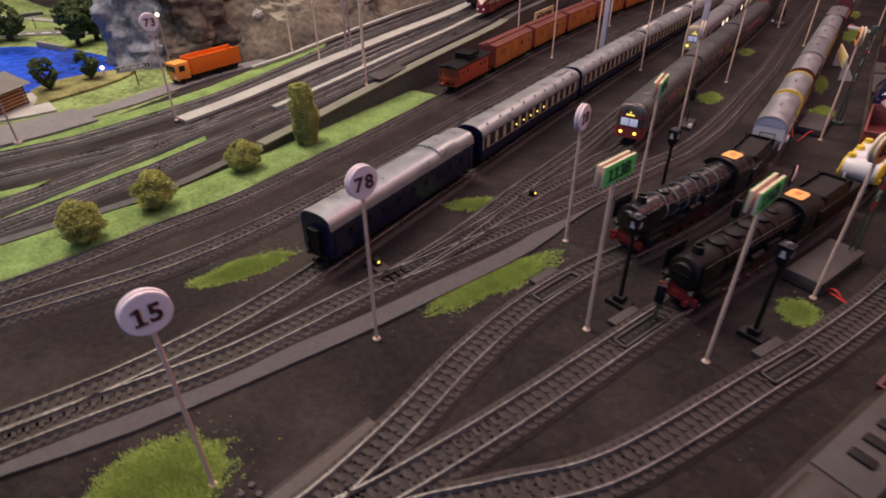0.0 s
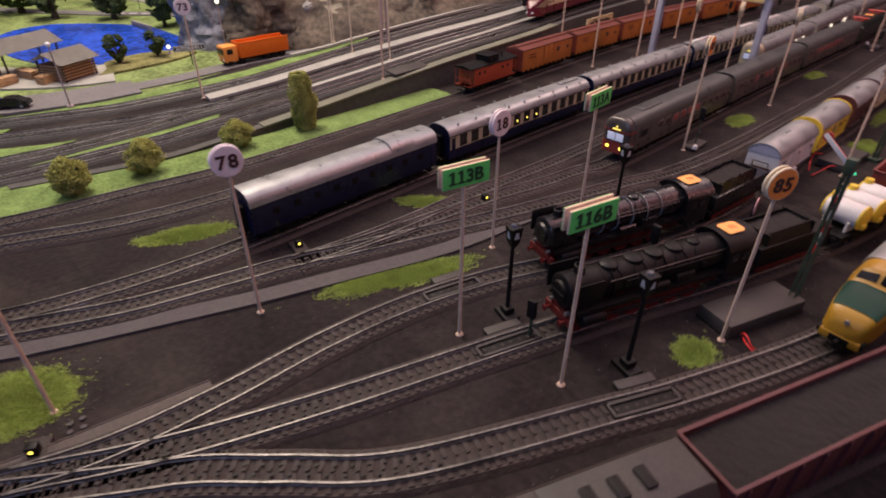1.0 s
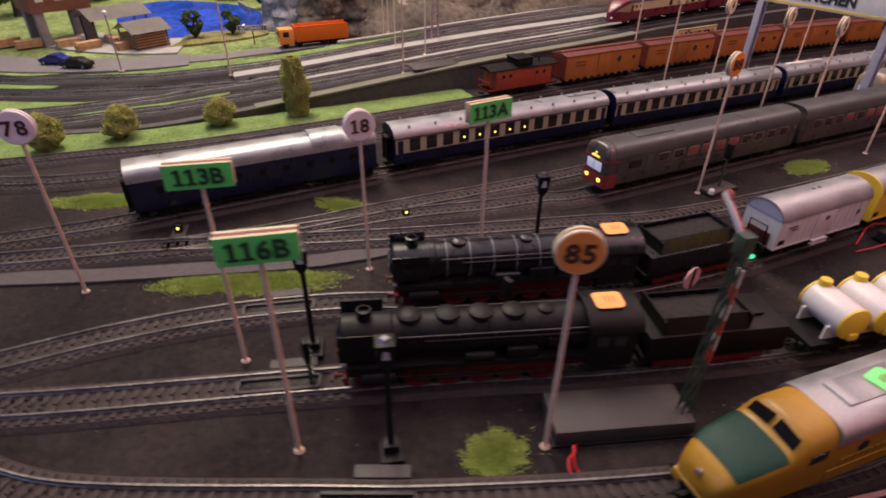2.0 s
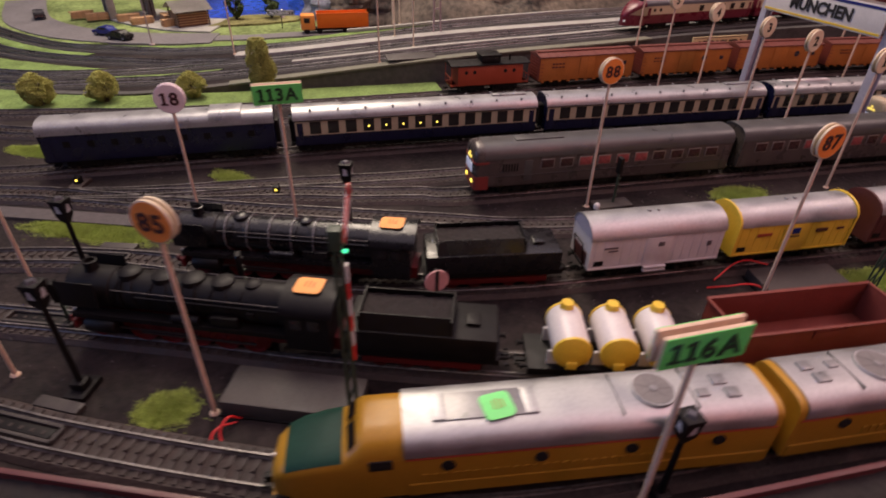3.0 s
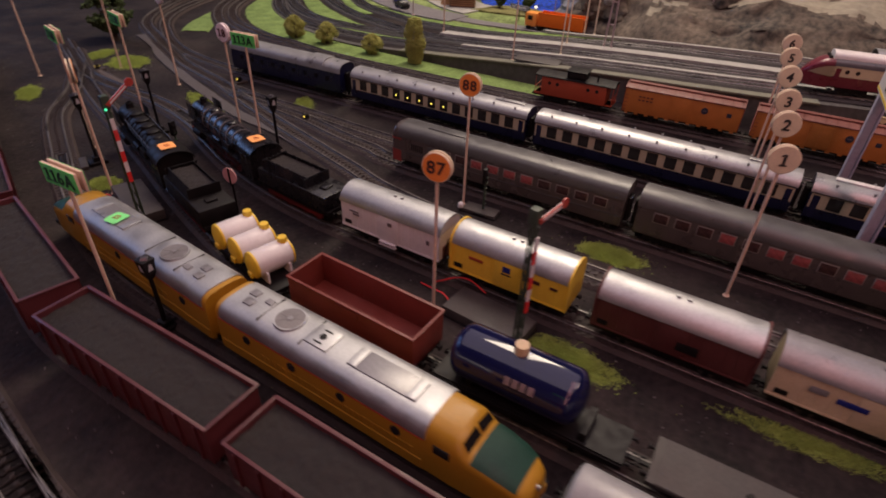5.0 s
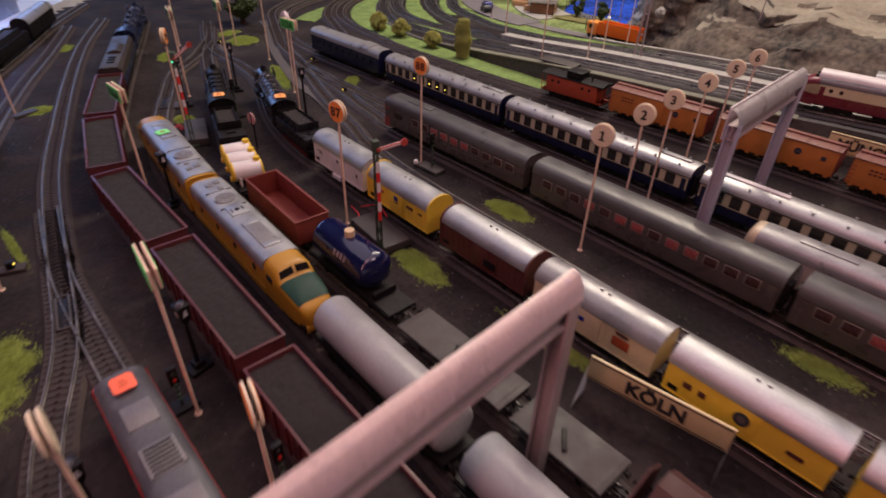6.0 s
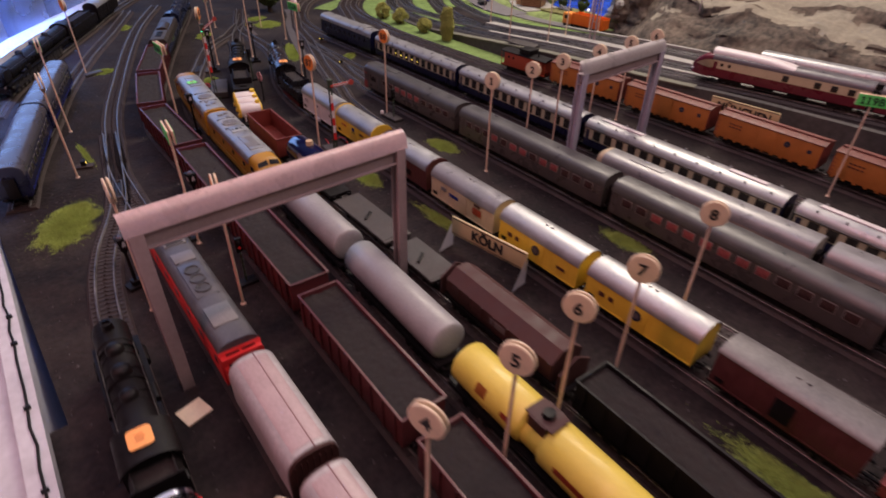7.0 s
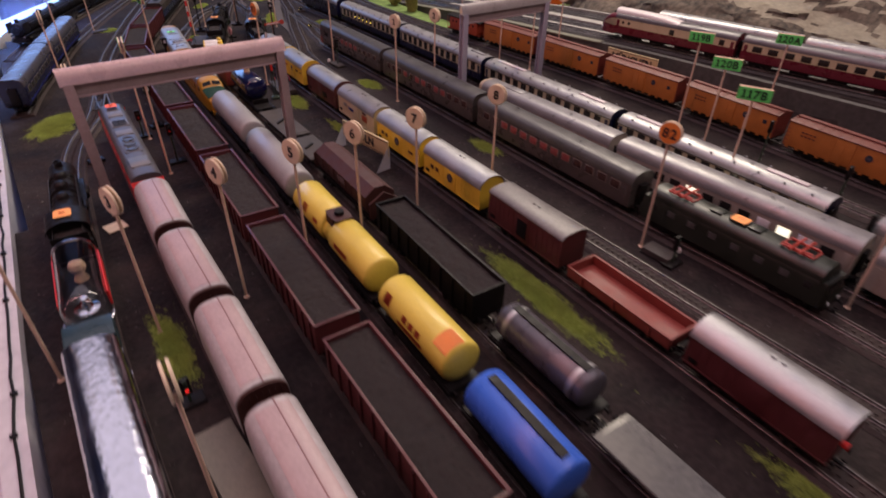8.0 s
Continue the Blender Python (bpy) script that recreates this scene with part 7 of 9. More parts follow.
def box_loco(key, ya, yb, side, roofmat, label, fans=0, pantographs=False, note_mat=None, note_y=0.0, ends=None, name="diesel_locomotive", category="diesel locomotive"):
    m, L = on_track(key, ya, yb)
    t = thing(name, m, label, category, "locomotives")
    L -= 0.006
    running_gear(t, L, bogies=True)
    w = 0.0160
    bm = B()
    extrude(bm, [(w, 0.0105), (w, 0.031), (w - 0.001, 0.0345), (-w + 0.001, 0.0345), (-w, 0.031), (-w, 0.0105)], -L / 2 + 0.004, L / 2 - 0.004)
    part("body", bm, side, t)
    bm = B()
    extrude(bm, [*arch(w - 0.0008, 0.0344, 0.0445, 14, 0.7)], -L / 2 + 0.010, L / 2 - 0.010)
    roof = part("roof", bm, roofmat, t)
    for e in (-1, 1):
        bm = B()
        a = [(w, 0.0105), (w, 0.0375), (-w, 0.0375), (-w, 0.0105)]
        b = [(w * 0.82, 0.0105), (w * 0.88, 0.0225), (-w * 0.88, 0.0225), (-w * 0.82, 0.0105)]
        ra = [bm.verts.new((x, e * (L / 2 - 0.010), z)) for x, z in a]
        rb = [bm.verts.new((x, e * (L / 2 - 0.0005), z)) for x, z in b]
        for i in range(4):
            bm.faces.new((ra[i], ra[(i + 1) % 4], rb[(i + 1) % 4], rb[i]))
        bm.faces.new(ra)
        bm.faces.new(rb)
        bmesh.ops.recalc_face_normals(bm, faces=bm.faces)
        front = part("cab_front", bm, ends or side, t)
        for x in (-0.006, 0.006):
            bm = B()
            f = bm.faces.new([bm.verts.new((x + u * 0.0052, e * (L / 2 - 0.0005 - 0.0095 * g + 0.0006), 0.0225 + 0.0150 * g + 0.0004)) for u, g in ((-1, 0.22), (1, 0.22), (0.94, 0.86), (-0.94, 0.86))])
            bmesh.ops.solidify(bm, geom=[f], thickness=0.0004)
            bmesh.ops.recalc_face_normals(bm, faces=bm.faces)
            part("windscreen", bm, M["window"], front)
        for x in (-0.009, 0.009):
            bm = B()
            cyl(bm, (x, e * (L / 2 - 0.002), 0.0145), (x, e * (L / 2 + 0.0004), 0.0145), 0.0016, seg=12)
            part("headlight", bm, M["lens"], front)
    for s in (-1, 1):
        for k in range(6):
            pane(t, s * w, -L * 0.3 + k * L * 0.12, 0.027, 0.008, 0.006, M["grey_roof"], "side_grille")
        for y in (-L / 2 + 0.018, L / 2 - 0.018):
            pane(t, s * w, y, 0.027, 0.006, 0.006, M["window"])
    for k in range(fans):
        y = (k - (fans - 1) / 2) * 0.0145 + L * 0.12
        bm = B()
        lathe(bm, [(0.0425, 0.0066), (0.0458, 0.0066), (0.0458, 0.0052), (0.0450, 0.0048)], "z", 0, y, 24)
        part("fan_ring", bm, M["grey_roof"], roof)
    if fans:
        bm = B()
        box(bm, -0.009, 0.009, L * 0.12 - 0.026, L * 0.12 + 0.026, 0.0425, 0.0446, 0.0004)
        part("roof_panel", bm, roofmat, roof)
        for y, w2, l2 in ((-L * 0.30, 0.0085, 0.020), (-L * 0.16, 0.0095, 0.022), (-L * 0.03, 0.0090, 0.016), (L * 0.33, 0.0095, 0.026)):
            bm = B()
            box(bm, -w2, w2, y - l2 / 2, y + l2 / 2, 0.0425, 0.0450, 0.0005)
            part("roof_hatch", bm, M["grey_disc"], roof)
        bm = B()
        for k in range(7):
            box(bm, -0.0075, 0.0075, -L * 0.16 - 0.009 + k * 0.003, -L * 0.16 - 0.0078 + k * 0.003, 0.0449, 0.0454)
        part("roof_grille", bm, M["black"], roof)
    if pantographs:
        for e in (-1, 1):
            yb_ = e * L * 0.30
            p = B()
            for y in (yb_ - 0.0135, yb_ + 0.0135):
                box(p, -0.008, 0.008, y - 0.0005, y + 0.0005, 0.0450, 0.0462)
            for x in (-0.0075, 0.0075):
                box(p, x - 0.0005, x + 0.0005, yb_ - 0.0140, yb_ + 0.0140, 0.0450, 0.0462)
            pantograph = part("pantograph", p, M["red"], t, "folded red pantograph")
            for x in (-0.0075, 0.0075):
                for q in (-1, 1):
                    bm = B()
                    cyl(bm, (x, yb_ - q * 0.0135, 0.0458), (x * 0.8, yb_ + q * 0.012, 0.0478), 0.0010, seg=6)
                    part("arm", bm, M["red"], pantograph)
            for q in (-0.004, 0.004):
                bm = B()
                cyl(bm, (-0.014, yb_ + q, 0.0484), (0.014, yb_ + q, 0.0484), 0.0011, seg=6)
                part("contact_bar", bm, M["red"], pantograph)
        bm = B()
        for y in (-0.02, 0.0, 0.018):
            box(bm, -0.006, 0.006, y - 0.006, y + 0.006, 0.0435, 0.0460, 0.0006)
        part("roof_box", bm, roofmat, roof)
    if note_mat:
        note(roof, 0.0, note_y, 0.0475, 0.016, 0.019, note_mat)
    return t


box_loco("D", 0.858, 1.122, M["bright_red"], M["diesel_roof"], "grey and red diesel locomotive with red paper note", fans=3, note_mat=M["note_red"], note_y=-0.105)
box_loco("K2", 1.424, 1.620, M["locogreen"], M["locogreen"], "dark green electric locomotive with red pantographs and an orange note", pantographs=True, note_mat=M["note_orange"], note_y=0.002, name="electric_locomotive", category="electric locomotive")
steam_loco("H", -0.205, 0.244, 0.030, M["blueblack"], "long blue-black steam locomotive with a closed tender", 4, red=False, deck=True)
steam_loco("W", 0.290, -0.172, -0.030, M["black"], "large black steam locomotive at the board's edge", 4, red=False)
for a, b in ((0.287, 0.492), (0.494, 0.702)):
    coach("V", a, b, M["navy"], M["gunmetal"], "dark blue railcar unit with a dull grey roof", nwin=9, stripe=M["carblue"], vents=8, framed=M["frame_pale"], win_z=0.029, win_h=0.0075)


def dome_car():
    m, L = on_track("L", 1.192, 1.318)
    t = thing("show_wagon", m, "dark wagon with red sides under a clear plastic capsule", "display wagon", "goods wagons")
    L -= 0.006
    running_gear(t, L)
    bm = B()
    box(bm, -0.0165, 0.0165, -L / 2, L / 2, 0.0120, 0.0160, 0.0008)
    part("deck", bm, M["black"], t)
    c1, rr = L / 2 - 0.034, 0.0166
    for s in (-1, 1):
        bm = B()
        box(bm, s * 0.0172 - 0.0006, s * 0.0172 + 0.0006, -L / 2 + 0.006, c1 - 0.012, 0.0155, 0.0285, 0.0004)
        part("side_panel", bm, M["bright_red"], t)
    # a vaulted hood that ends in a quarter sphere
    bm = B()
    rings = []
    for y, f in [(-L / 2 + 0.006, 1.0), (-L / 2 + 0.03, 1.0), (c1 - 0.02, 0.99)] + [(c1 + rr * math.sin(math.pi / 2 * k / 8), max(math.cos(math.pi / 2 * k / 8), 0.04)) for k in range(9)]:
        rings.append([bm.verts.new((a, y, b)) for a, b in [(rr * f, 0.0165)] + arch(rr * f, 0.0165 + 0.0085 * f, 0.0165 + 0.027 * f, 14, 0.85) + [(-rr * f, 0.0165)]])
    for a, b in zip(rings, rings[1:]):
        for i in range(len(a) - 1):
            bm.faces.new((a[i], a[i + 1], b[i + 1], b[i]))
    bmesh.ops.recalc_face_normals(bm, faces=bm.faces)
    bmesh.ops.solidify(bm, geom=bm.faces[:], thickness=0.0005)
    part("hood", bm, M["glassy"], t, "clear plastic capsule")
    bm = B()
    o, n = arch(rr + 0.0006, 0.025, 0.0443, 16, 0.85), arch(rr - 0.0012, 0.025, 0.0425, 16, 0.85)[::-1]
    extrude(bm, [(rr + 0.0006, 0.016)] + o + [(-rr - 0.0006, 0.016), (-rr + 0.0012, 0.016)] + n + [(rr - 0.0012, 0.016)], -L / 2 + 0.004, -L / 2 + 0.007)
    part("front_arch", bm, M["chrome"], t)
    bm = B()
    n = 20
    pts = [((rr + 0.0008) * math.cos(math.pi * k / n), c1 + (rr + 0.0008) * math.sin(math.pi * k / n)) for k in range(n + 1)]
    for p, q in zip(pts, pts[1:]):
        cyl(bm, (p[0], p[1], 0.0175), (q[0], q[1], 0.0175), 0.0009, seg=8)
    part("rim", bm, M["chrome"], t, "bright metal rim")
    bm = B()
    lathe(bm, [(0.016, 0.006), (0.020, 0.0045), (0.0225, 0.0025), (0.0245, 0.0055), (0.0285, 0.0070), (0.0325, 0.0055), (0.0345, 0.0012)], "z", 0, -L / 2 + 0.026, 18)
    part("cargo", bm, M["tan"], t, "tan ball on a pedestal")
    bm = B()
    lathe(bm, [(0.016, 0.010), (0.0175, 0.0095), (0.019, 0.005), (0.026, 0.0022), (0.028, 0.0035), (0.029, 0.001)], "z", 0, c1 - 0.014, 18)
    part("cargo", bm, M["chrome"], t, "chrome stand")
    bm = B()
    box(bm, -0.0165, 0.0165, L / 2 - 0.012, L / 2 + 0.014, 0.012, 0.032, 0.002)
    part("end_box", bm, M["teal"], t, "teal end box")


dome_car()
coach("L", 1.346, 1.614, M["chrome"], M["chrome"], "polished chrome coach with mirror-like roof", nwin=10, name="passenger_coach")


def express_car(ya, yb, nose, label):
    t = coach("M1", ya, yb, M["tee_red"], M["express_roof"], label, band=M["tee_cream"], nwin=9, up=True, win_h=0.009, win_w=0.009 if nose else 0.015, skip=(0, 1, 2, 3, 5) if nose else (), win_z=0.0300, roof_h=0.0470)
    m, L = on_track("M1", ya, yb, True)
    L -= 0.006
    if nose:
        for nm, lo, hi, mt in (("nose", 0.0085, 1.0, M["tee_red"]),):
            bm = B()
            rings = []
            for k in range(11):
                f = k / 10
                d = 0.034 * f
                s = max(1 - 0.75 * f ** 2.6, 0.1)
                top = 0.0464 - 0.022 * f ** 1.9
                ze = min(0.0375, top - 0.004)
                pr = [(0.0163 * s, 0.0085), (0.0167 * s, 0.018), *arch(0.0167 * s, ze, top, 12, 0.72), (-0.0167 * s, 0.018), (-0.0163 * s, 0.0085)]
                rings.append([bm.verts.new((a, -L / 2 - d, b)) for a, b in pr])
            for a, b in zip(rings, rings[1:]):
                for i in range(len(a)):
                    bm.faces.new((a[i], a[(i + 1) % len(a)], b[(i + 1) % len(a)], b[i]))
            bm.faces.new(rings[-1])
            bmesh.ops.recalc_face_normals(bm, faces=bm.faces)
            cab = part("nose", bm, mt, t, "dark red streamlined nose")
        for s in (-1, 1):
            bm = B()
            cyl(bm, (s * 0.006, -L / 2 - 0.034, 0.0155), (s * 0.006, -L / 2 - 0.031, 0.0155), 0.0016, seg=12)
            part("headlight", bm, M["lens"], cab)
            bm = B()
            box(bm, s * 0.006 - 0.0045, s * 0.006 + 0.0045, -L / 2 - 0.0085, -L / 2 - 0.0045, 0.0400, 0.0475, 0.001)
            part("windscreen", bm, M["window"], cab)
            for q in (0.016, 0.028):
                bm = B()
                cyl(bm, (s * 0.0166, -L / 2 + q, 0.031), (s * 0.0171, -L / 2 + q, 0.031), 0.0026, seg=14)
                part("porthole", bm, M["window"], t)
        bm = B()
        for k in range(13):
            f = k / 12
            w = 0.0128 + 0.0036 * f ** 3
            z = 0.0435 - 0.0065 * f ** 3
            ring = [bm.verts.new((a, -L / 2 - 0.004 + 0.125 * f, b)) for a, b in arch(w, z, 0.0535 - 0.0012 * f - 0.0055 * f ** 5, 12, 0.62)]
            if k:
                for i in range(12):
                    bm.faces.new((last[i], last[i + 1], ring[i + 1], ring[i]))
            else:
                bm.faces.new(ring)
            last = ring
        bm.faces.new(last)
        bmesh.ops.recalc_face_normals(bm, faces=bm.faces)
        part("roof_cowl", bm, M["white"], t, "silver white roof cowl")
        bm = B()
        box(bm, -0.0168, 0.0168, -L / 2 - 0.001, -L / 2 + 0.002, 0.0240, 0.0360)
        for k in range(9):
            f = k / 8
            ring = [bm.verts.new((s2 * (0.0170 * max(1 - 0.75 * (f * 0.8) ** 2.6, 0.1) + 0.0004), -L / 2 - 0.034 * f * 0.8, z)) for s2 in (1, -1) for z in (0.0235 + 0.002 * f, 0.0365 - 0.0120 * f ** 2.2)]
            if k:
                bm.faces.new((last[0], last[1], ring[1], ring[0]))
                bm.faces.new((last[2], last[3], ring[3], ring[2]))
            last = ring
        bmesh.ops.solidify(bm, geom=bm.faces[:], thickness=0.0004)
        part("nose_band", bm, M["tee_cream"], cab, "cream flash on the nose")


express_car(1.015, 1.245, True, "dark red and cream streamlined express power car")
express_car(1.250, 1.50, False, "dark red and cream express coach with grey roof")
express_car(1.505, 1.755, False, "dark red and cream express coach behind the power car")
for a, b in ((1.065, 1.315), (1.32, 1.57), (1.575, 1.825)):
    coach("M3", a, b, M["black"], M["silver_coach"], "dark coach with silver white roof at the far platform", up=True, vents=5)
van("W", -0.33, -0.178, M["black"], "black van with a pale roof behind the tender", roof=M["silver_old"])


# ---- signs, gantries and signals ----
def number_post(text, x, y, face, ink, label, yaw=8, z=0.0, shape="disc", lean=(0.0, 0.0), h=0.123):
    t = thing("number_post", pose(x, y, z, lean[0], lean[1], 0), label, "sign", "number posts")
    top = h - (0.008 if shape == "disc" else 0.004)
    bm = B()
    cyl(bm, (0, 0, 0), (0, 0, top), 0.00125, 0.00115, 10)
    part("stick", bm, M["stick"], t)
    bm = B()
    cyl(bm, (0, 0, 0), (0, 0, 0.0012), 0.0028, 0.0020, 10)
    part("foot", bm, M["stick"], t)
    for s in (1, -1):
        holder = pose(0, 0, h, 0, 0, yaw if s > 0 else yaw + 180)
        bm = B()
        if shape == "disc":
            lathe(bm, [(0.0009, 0.0101), (0.0010, 0.0105), (0.0021, 0.0105), (0.0023, 0.0101)], "x", 0, 0, 36)
            back = M["disc_cream"] if face is M["disc_orange"] else face
        else:
            box(bm, 0.0012, 0.0028, -0.0162, 0.0162, -0.0066, 0.0066, 0.0002)
            back = M["stick"]
        plate = part("plate", bm, back, t, "", holder)
        bm = B()
        if shape == "disc":
            lathe(bm, [(0.0023, 0.0098), (0.0025, 0.0098)], "x", 0, 0, 36)
        else:
            box(bm, 0.0028, 0.0031, -0.0161, 0.0161, -0.0065, 0.0065)
        part("face", bm, face, plate)
        if text:
            letters(text, 0.0125 if shape == "disc" else 0.0118, ink, plate, pose(0.0028 if shape == "disc" else 0.0034, 0, 0, 0, 0, 90), "number")
    return t


PALE, CREAM, ORANGE, GREEN = "round pale numbered sign on a wooden stick", "round birch numbered sign on a wooden stick", "round orange numbered sign on a wooden stick", "green rectangular numbered sign on a wooden stick"
for n, x, y, z, yaw in (("15", -0.163, 0.046, 0, -18), ("78", -0.159, 0.183, 0, -14), ("16", -0.072, -0.016, 0, -20), ("18", -0.093, 0.374, 0, -4), ("73", -0.640, 0.372, 0.010, -22), ("72", -0.485, 0.583, 0.0265, -12)):
    number_post(n, x, y, M["disc_pink"], M["ink_brown"], PALE, yaw, z, h=0.115 if n == "18" else 0.120 if n == "15" else 0.123)
for n, x, y, yaw in (("85", 0.100, 0.396, -30), ("88", -0.068, 0.706, 6), ("87", 0.090, 0.760, 6), ("82", -0.020, 1.455, 10), ("84", 0.319, 1.012, -14), ("86", 0.263, 0.198, 8), ("83", -0.088, 1.623, 5)):
    number_post("" if n in ("84", "86", "83") else n, x, y, M["disc_orange"], M["ink_brown"], ORANGE, yaw)
for k, x in enumerate((-0.050, -0.125, -0.187, -0.270, -0.350, -0.422)):
    number_post(str(k + 1), x, 0.958, M["disc_cream"], M["ink"], CREAM, 12)
for n, x, y in (("8", 0.040, 1.290), ("7", 0.146, 1.295), ("6", 0.210, 1.292), ("5", 0.270, 1.297), ("4", 0.332, 1.297), ("3", 0.405, 1.300), ("2", 0.477, 1.310)):
    number_post(n, x, y, M["disc_cream"], M["ink"], CREAM, 18)
for x, y in ((0.386, 0.968), (0.376, 0.645), (0.418, 1.492)):
    number_post("", x, y, M["disc_cream"], M["ink"], "round birch sign on a wooden stick, turned edgewise", -3)
for n, x, y, yaw in (("113B", -0.036, 0.270, -16), ("116B", 0.043, 0.281, -16), ("113A", -0.054, 0.449, 2), ("116A", 0.221, 0.578, 0), ("", 0.313, 0.888, -8), ("", 0.349, 0.478, -6), ("119B", -0.347, 1.283, 22), ("120B", -0.256, 1.373, 22), ("117B", -0.176, 1.449, 22), ("120A", -0.440, 1.360, 22)):
    number_post(n, x, y, M["green"], M["ink_green"], GREEN, yaw, shape="board", h=0.123 if n == "116A" else 0.126)


def gantry(x0, x1, y, top, label, board=None):
    t = thing("gantry", pose(0, 0, 0), label, "gantry", "gantries")
    for x in (x0, x1):
        bm = B()
        for s in (-1, 1):
            box(bm, x - 0.0045, x + 0.0045, y + s * 0.0042 - 0.0008, y + s * 0.0042 + 0.0008, 0.0, top - 0.014, 0.0002)
        box(bm, x - 0.0007, x + 0.0007, y - 0.0042, y + 0.0042, 0.0, top - 0.014)
        part("post", bm, M["post_lilac"] if board else M["gantry"], t)
    # a beam of I section between a flat head plate on either side
    bm = B()
    box(bm, x0 - 0.004, x1 + 0.004, y - 0.0050, y + 0.0040, top - 0.015, top - 0.0138, 0.0002)
    box(bm, x0 - 0.004, x1 + 0.004, y - 0.0008, y + 0.0008, top - 0.026, top - 0.015)
    box(bm, x0 - 0.004, x1 + 0.004, y - 0.0050, y + 0.0040, top - 0.0272, top - 0.026, 0.0002)
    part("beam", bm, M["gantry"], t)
    bm = B()
    rows = []
    for k in range(9):
        a = math.pi / 2 * k / 8
        rows.append([bm.verts.new((x, y - 0.0042 + 0.0088 * math.cos(a), top - 0.0148 + 0.0148 * math.sin(a))) for x in (x0 - 0.007, x1 + 0.007)])
    faces = [bm.faces.new((p[0], p[1], q[1], q[0])) for p, q in zip(rows, rows[1:])]
    bmesh.ops.solidify(bm, geom=faces, thickness=-0.0012)
    bmesh.ops.recalc_face_normals(bm, faces=bm.faces)
    # its paler colour paints in the light that falls on the plate
    part("head_plate", bm, M["head_lit_grey"] if board else M["head_plate"], t, "smooth rounded head plate, paled to show lamp light on it")
    if board:
        yb = y - 0.0085
        bm = B()
        box(bm, x0 + 0.004, x1 - 0.004, yb - 0.0012, yb, top - 0.031, top - 0.002, 0.0002)
        plate = part("name_board", bm, M["white"], t, "white name board with blue and yellow lines")
        bm = B()
        box(bm, x0 + 0.005, x1 - 0.005, yb - 0.0016, yb - 0.0010, top - 0.006, top - 0.0035)
        part("line", bm, M["carblue"], plate)
        bm = B()
        box(bm, x0 + 0.005, x1 - 0.005, yb - 0.0016, yb - 0.0010, top - 0.0295, top - 0.0275)
        part("line", bm, M["yellow"], plate)
        letters(board, 0.017, M["ink"], plate, pose((x0 + x1) / 2, yb - 0.0018, top - 0.017))
        for x in (x0 + 0.02, x1 - 0.02):
            bm = B()
            box(bm, x - 0.002, x + 0.002, yb, y - 0.0008, top - 0.024, top - 0.020)
            part("bracket", bm, M["gantry"], t)


gantry(0.184, 0.394, 1.077, 0.156, "pinkish grey metal gantry over the goods tracks")
gantry(-0.284, -0.116, 1.042, 0.154, "grey metal gantry with a station name board", "MÜNCHEN")
bm = B()
box(bm, -0.010, 0.010, -0.009, 0.009, 0.0002, 0.0014, 0.0003)
solid("name_tag", bm, M["disc_cream"], "small pale card lying on the ground by the gantry", "card", m=pose(0.400, 1.107, 0, 0, 0, 12))


def name_board(text, a, b, z0, z1, label, feet=True):
    d = Vector((b[0] - a[0], b[1] - a[1], 0))
    L = d.length
    t = thing("name_board", pose((a[0] + b[0]) / 2, (a[1] + b[1]) / 2, 0, 0, 0, math.degrees(math.atan2(d.y, d.x)) - 90), label, "station sign")
    bm = B()
    box(bm, -0.001, 0.001, -L / 2, L / 2, z0, z1, 0.0002)
    plate = part("board", bm, M["board"], t)
    bm = B()
    for z in (z0 + 0.0012, z1 - 0.0020):
        box(bm, 0.001, 0.0013, -L / 2 + 0.001, L / 2 - 0.001, z, z + 0.0008)
    part("line", bm, M["ink"], plate)
    letters(text, 0.0150 if text == "KÖLN" else 0.0165, M["ink"], plate, pose(0.0015, 0, (z0 + z1) / 2 - 0.0005, 0, 0, 90))
    if feet:
        for s in (-1, 1):
            bm = B()
            f = bm.faces.new([bm.verts.new((x, s * L / 2, z)) for x, z in ((-0.002, 0), (0.020, 0), (0.002, z0 + 0.012), (-0.002, z0 + 0.012))])
            bmesh.ops.solidify(bm, geom=[f], thickness=0.001)
            part("foot", bm, M["white"], t, "white triangular foot")


name_board("KÖLN", (0.104, 1.062), (0.094, 1.158), 0.016, 0.037, "cream KÖLN station sign on white triangular feet")
name_board("MÜNCHEN", (-0.437, 1.066), (-0.440, 1.168), 0.029, 0.053, "cream MÜNCHEN station sign behind the boxcars", True)


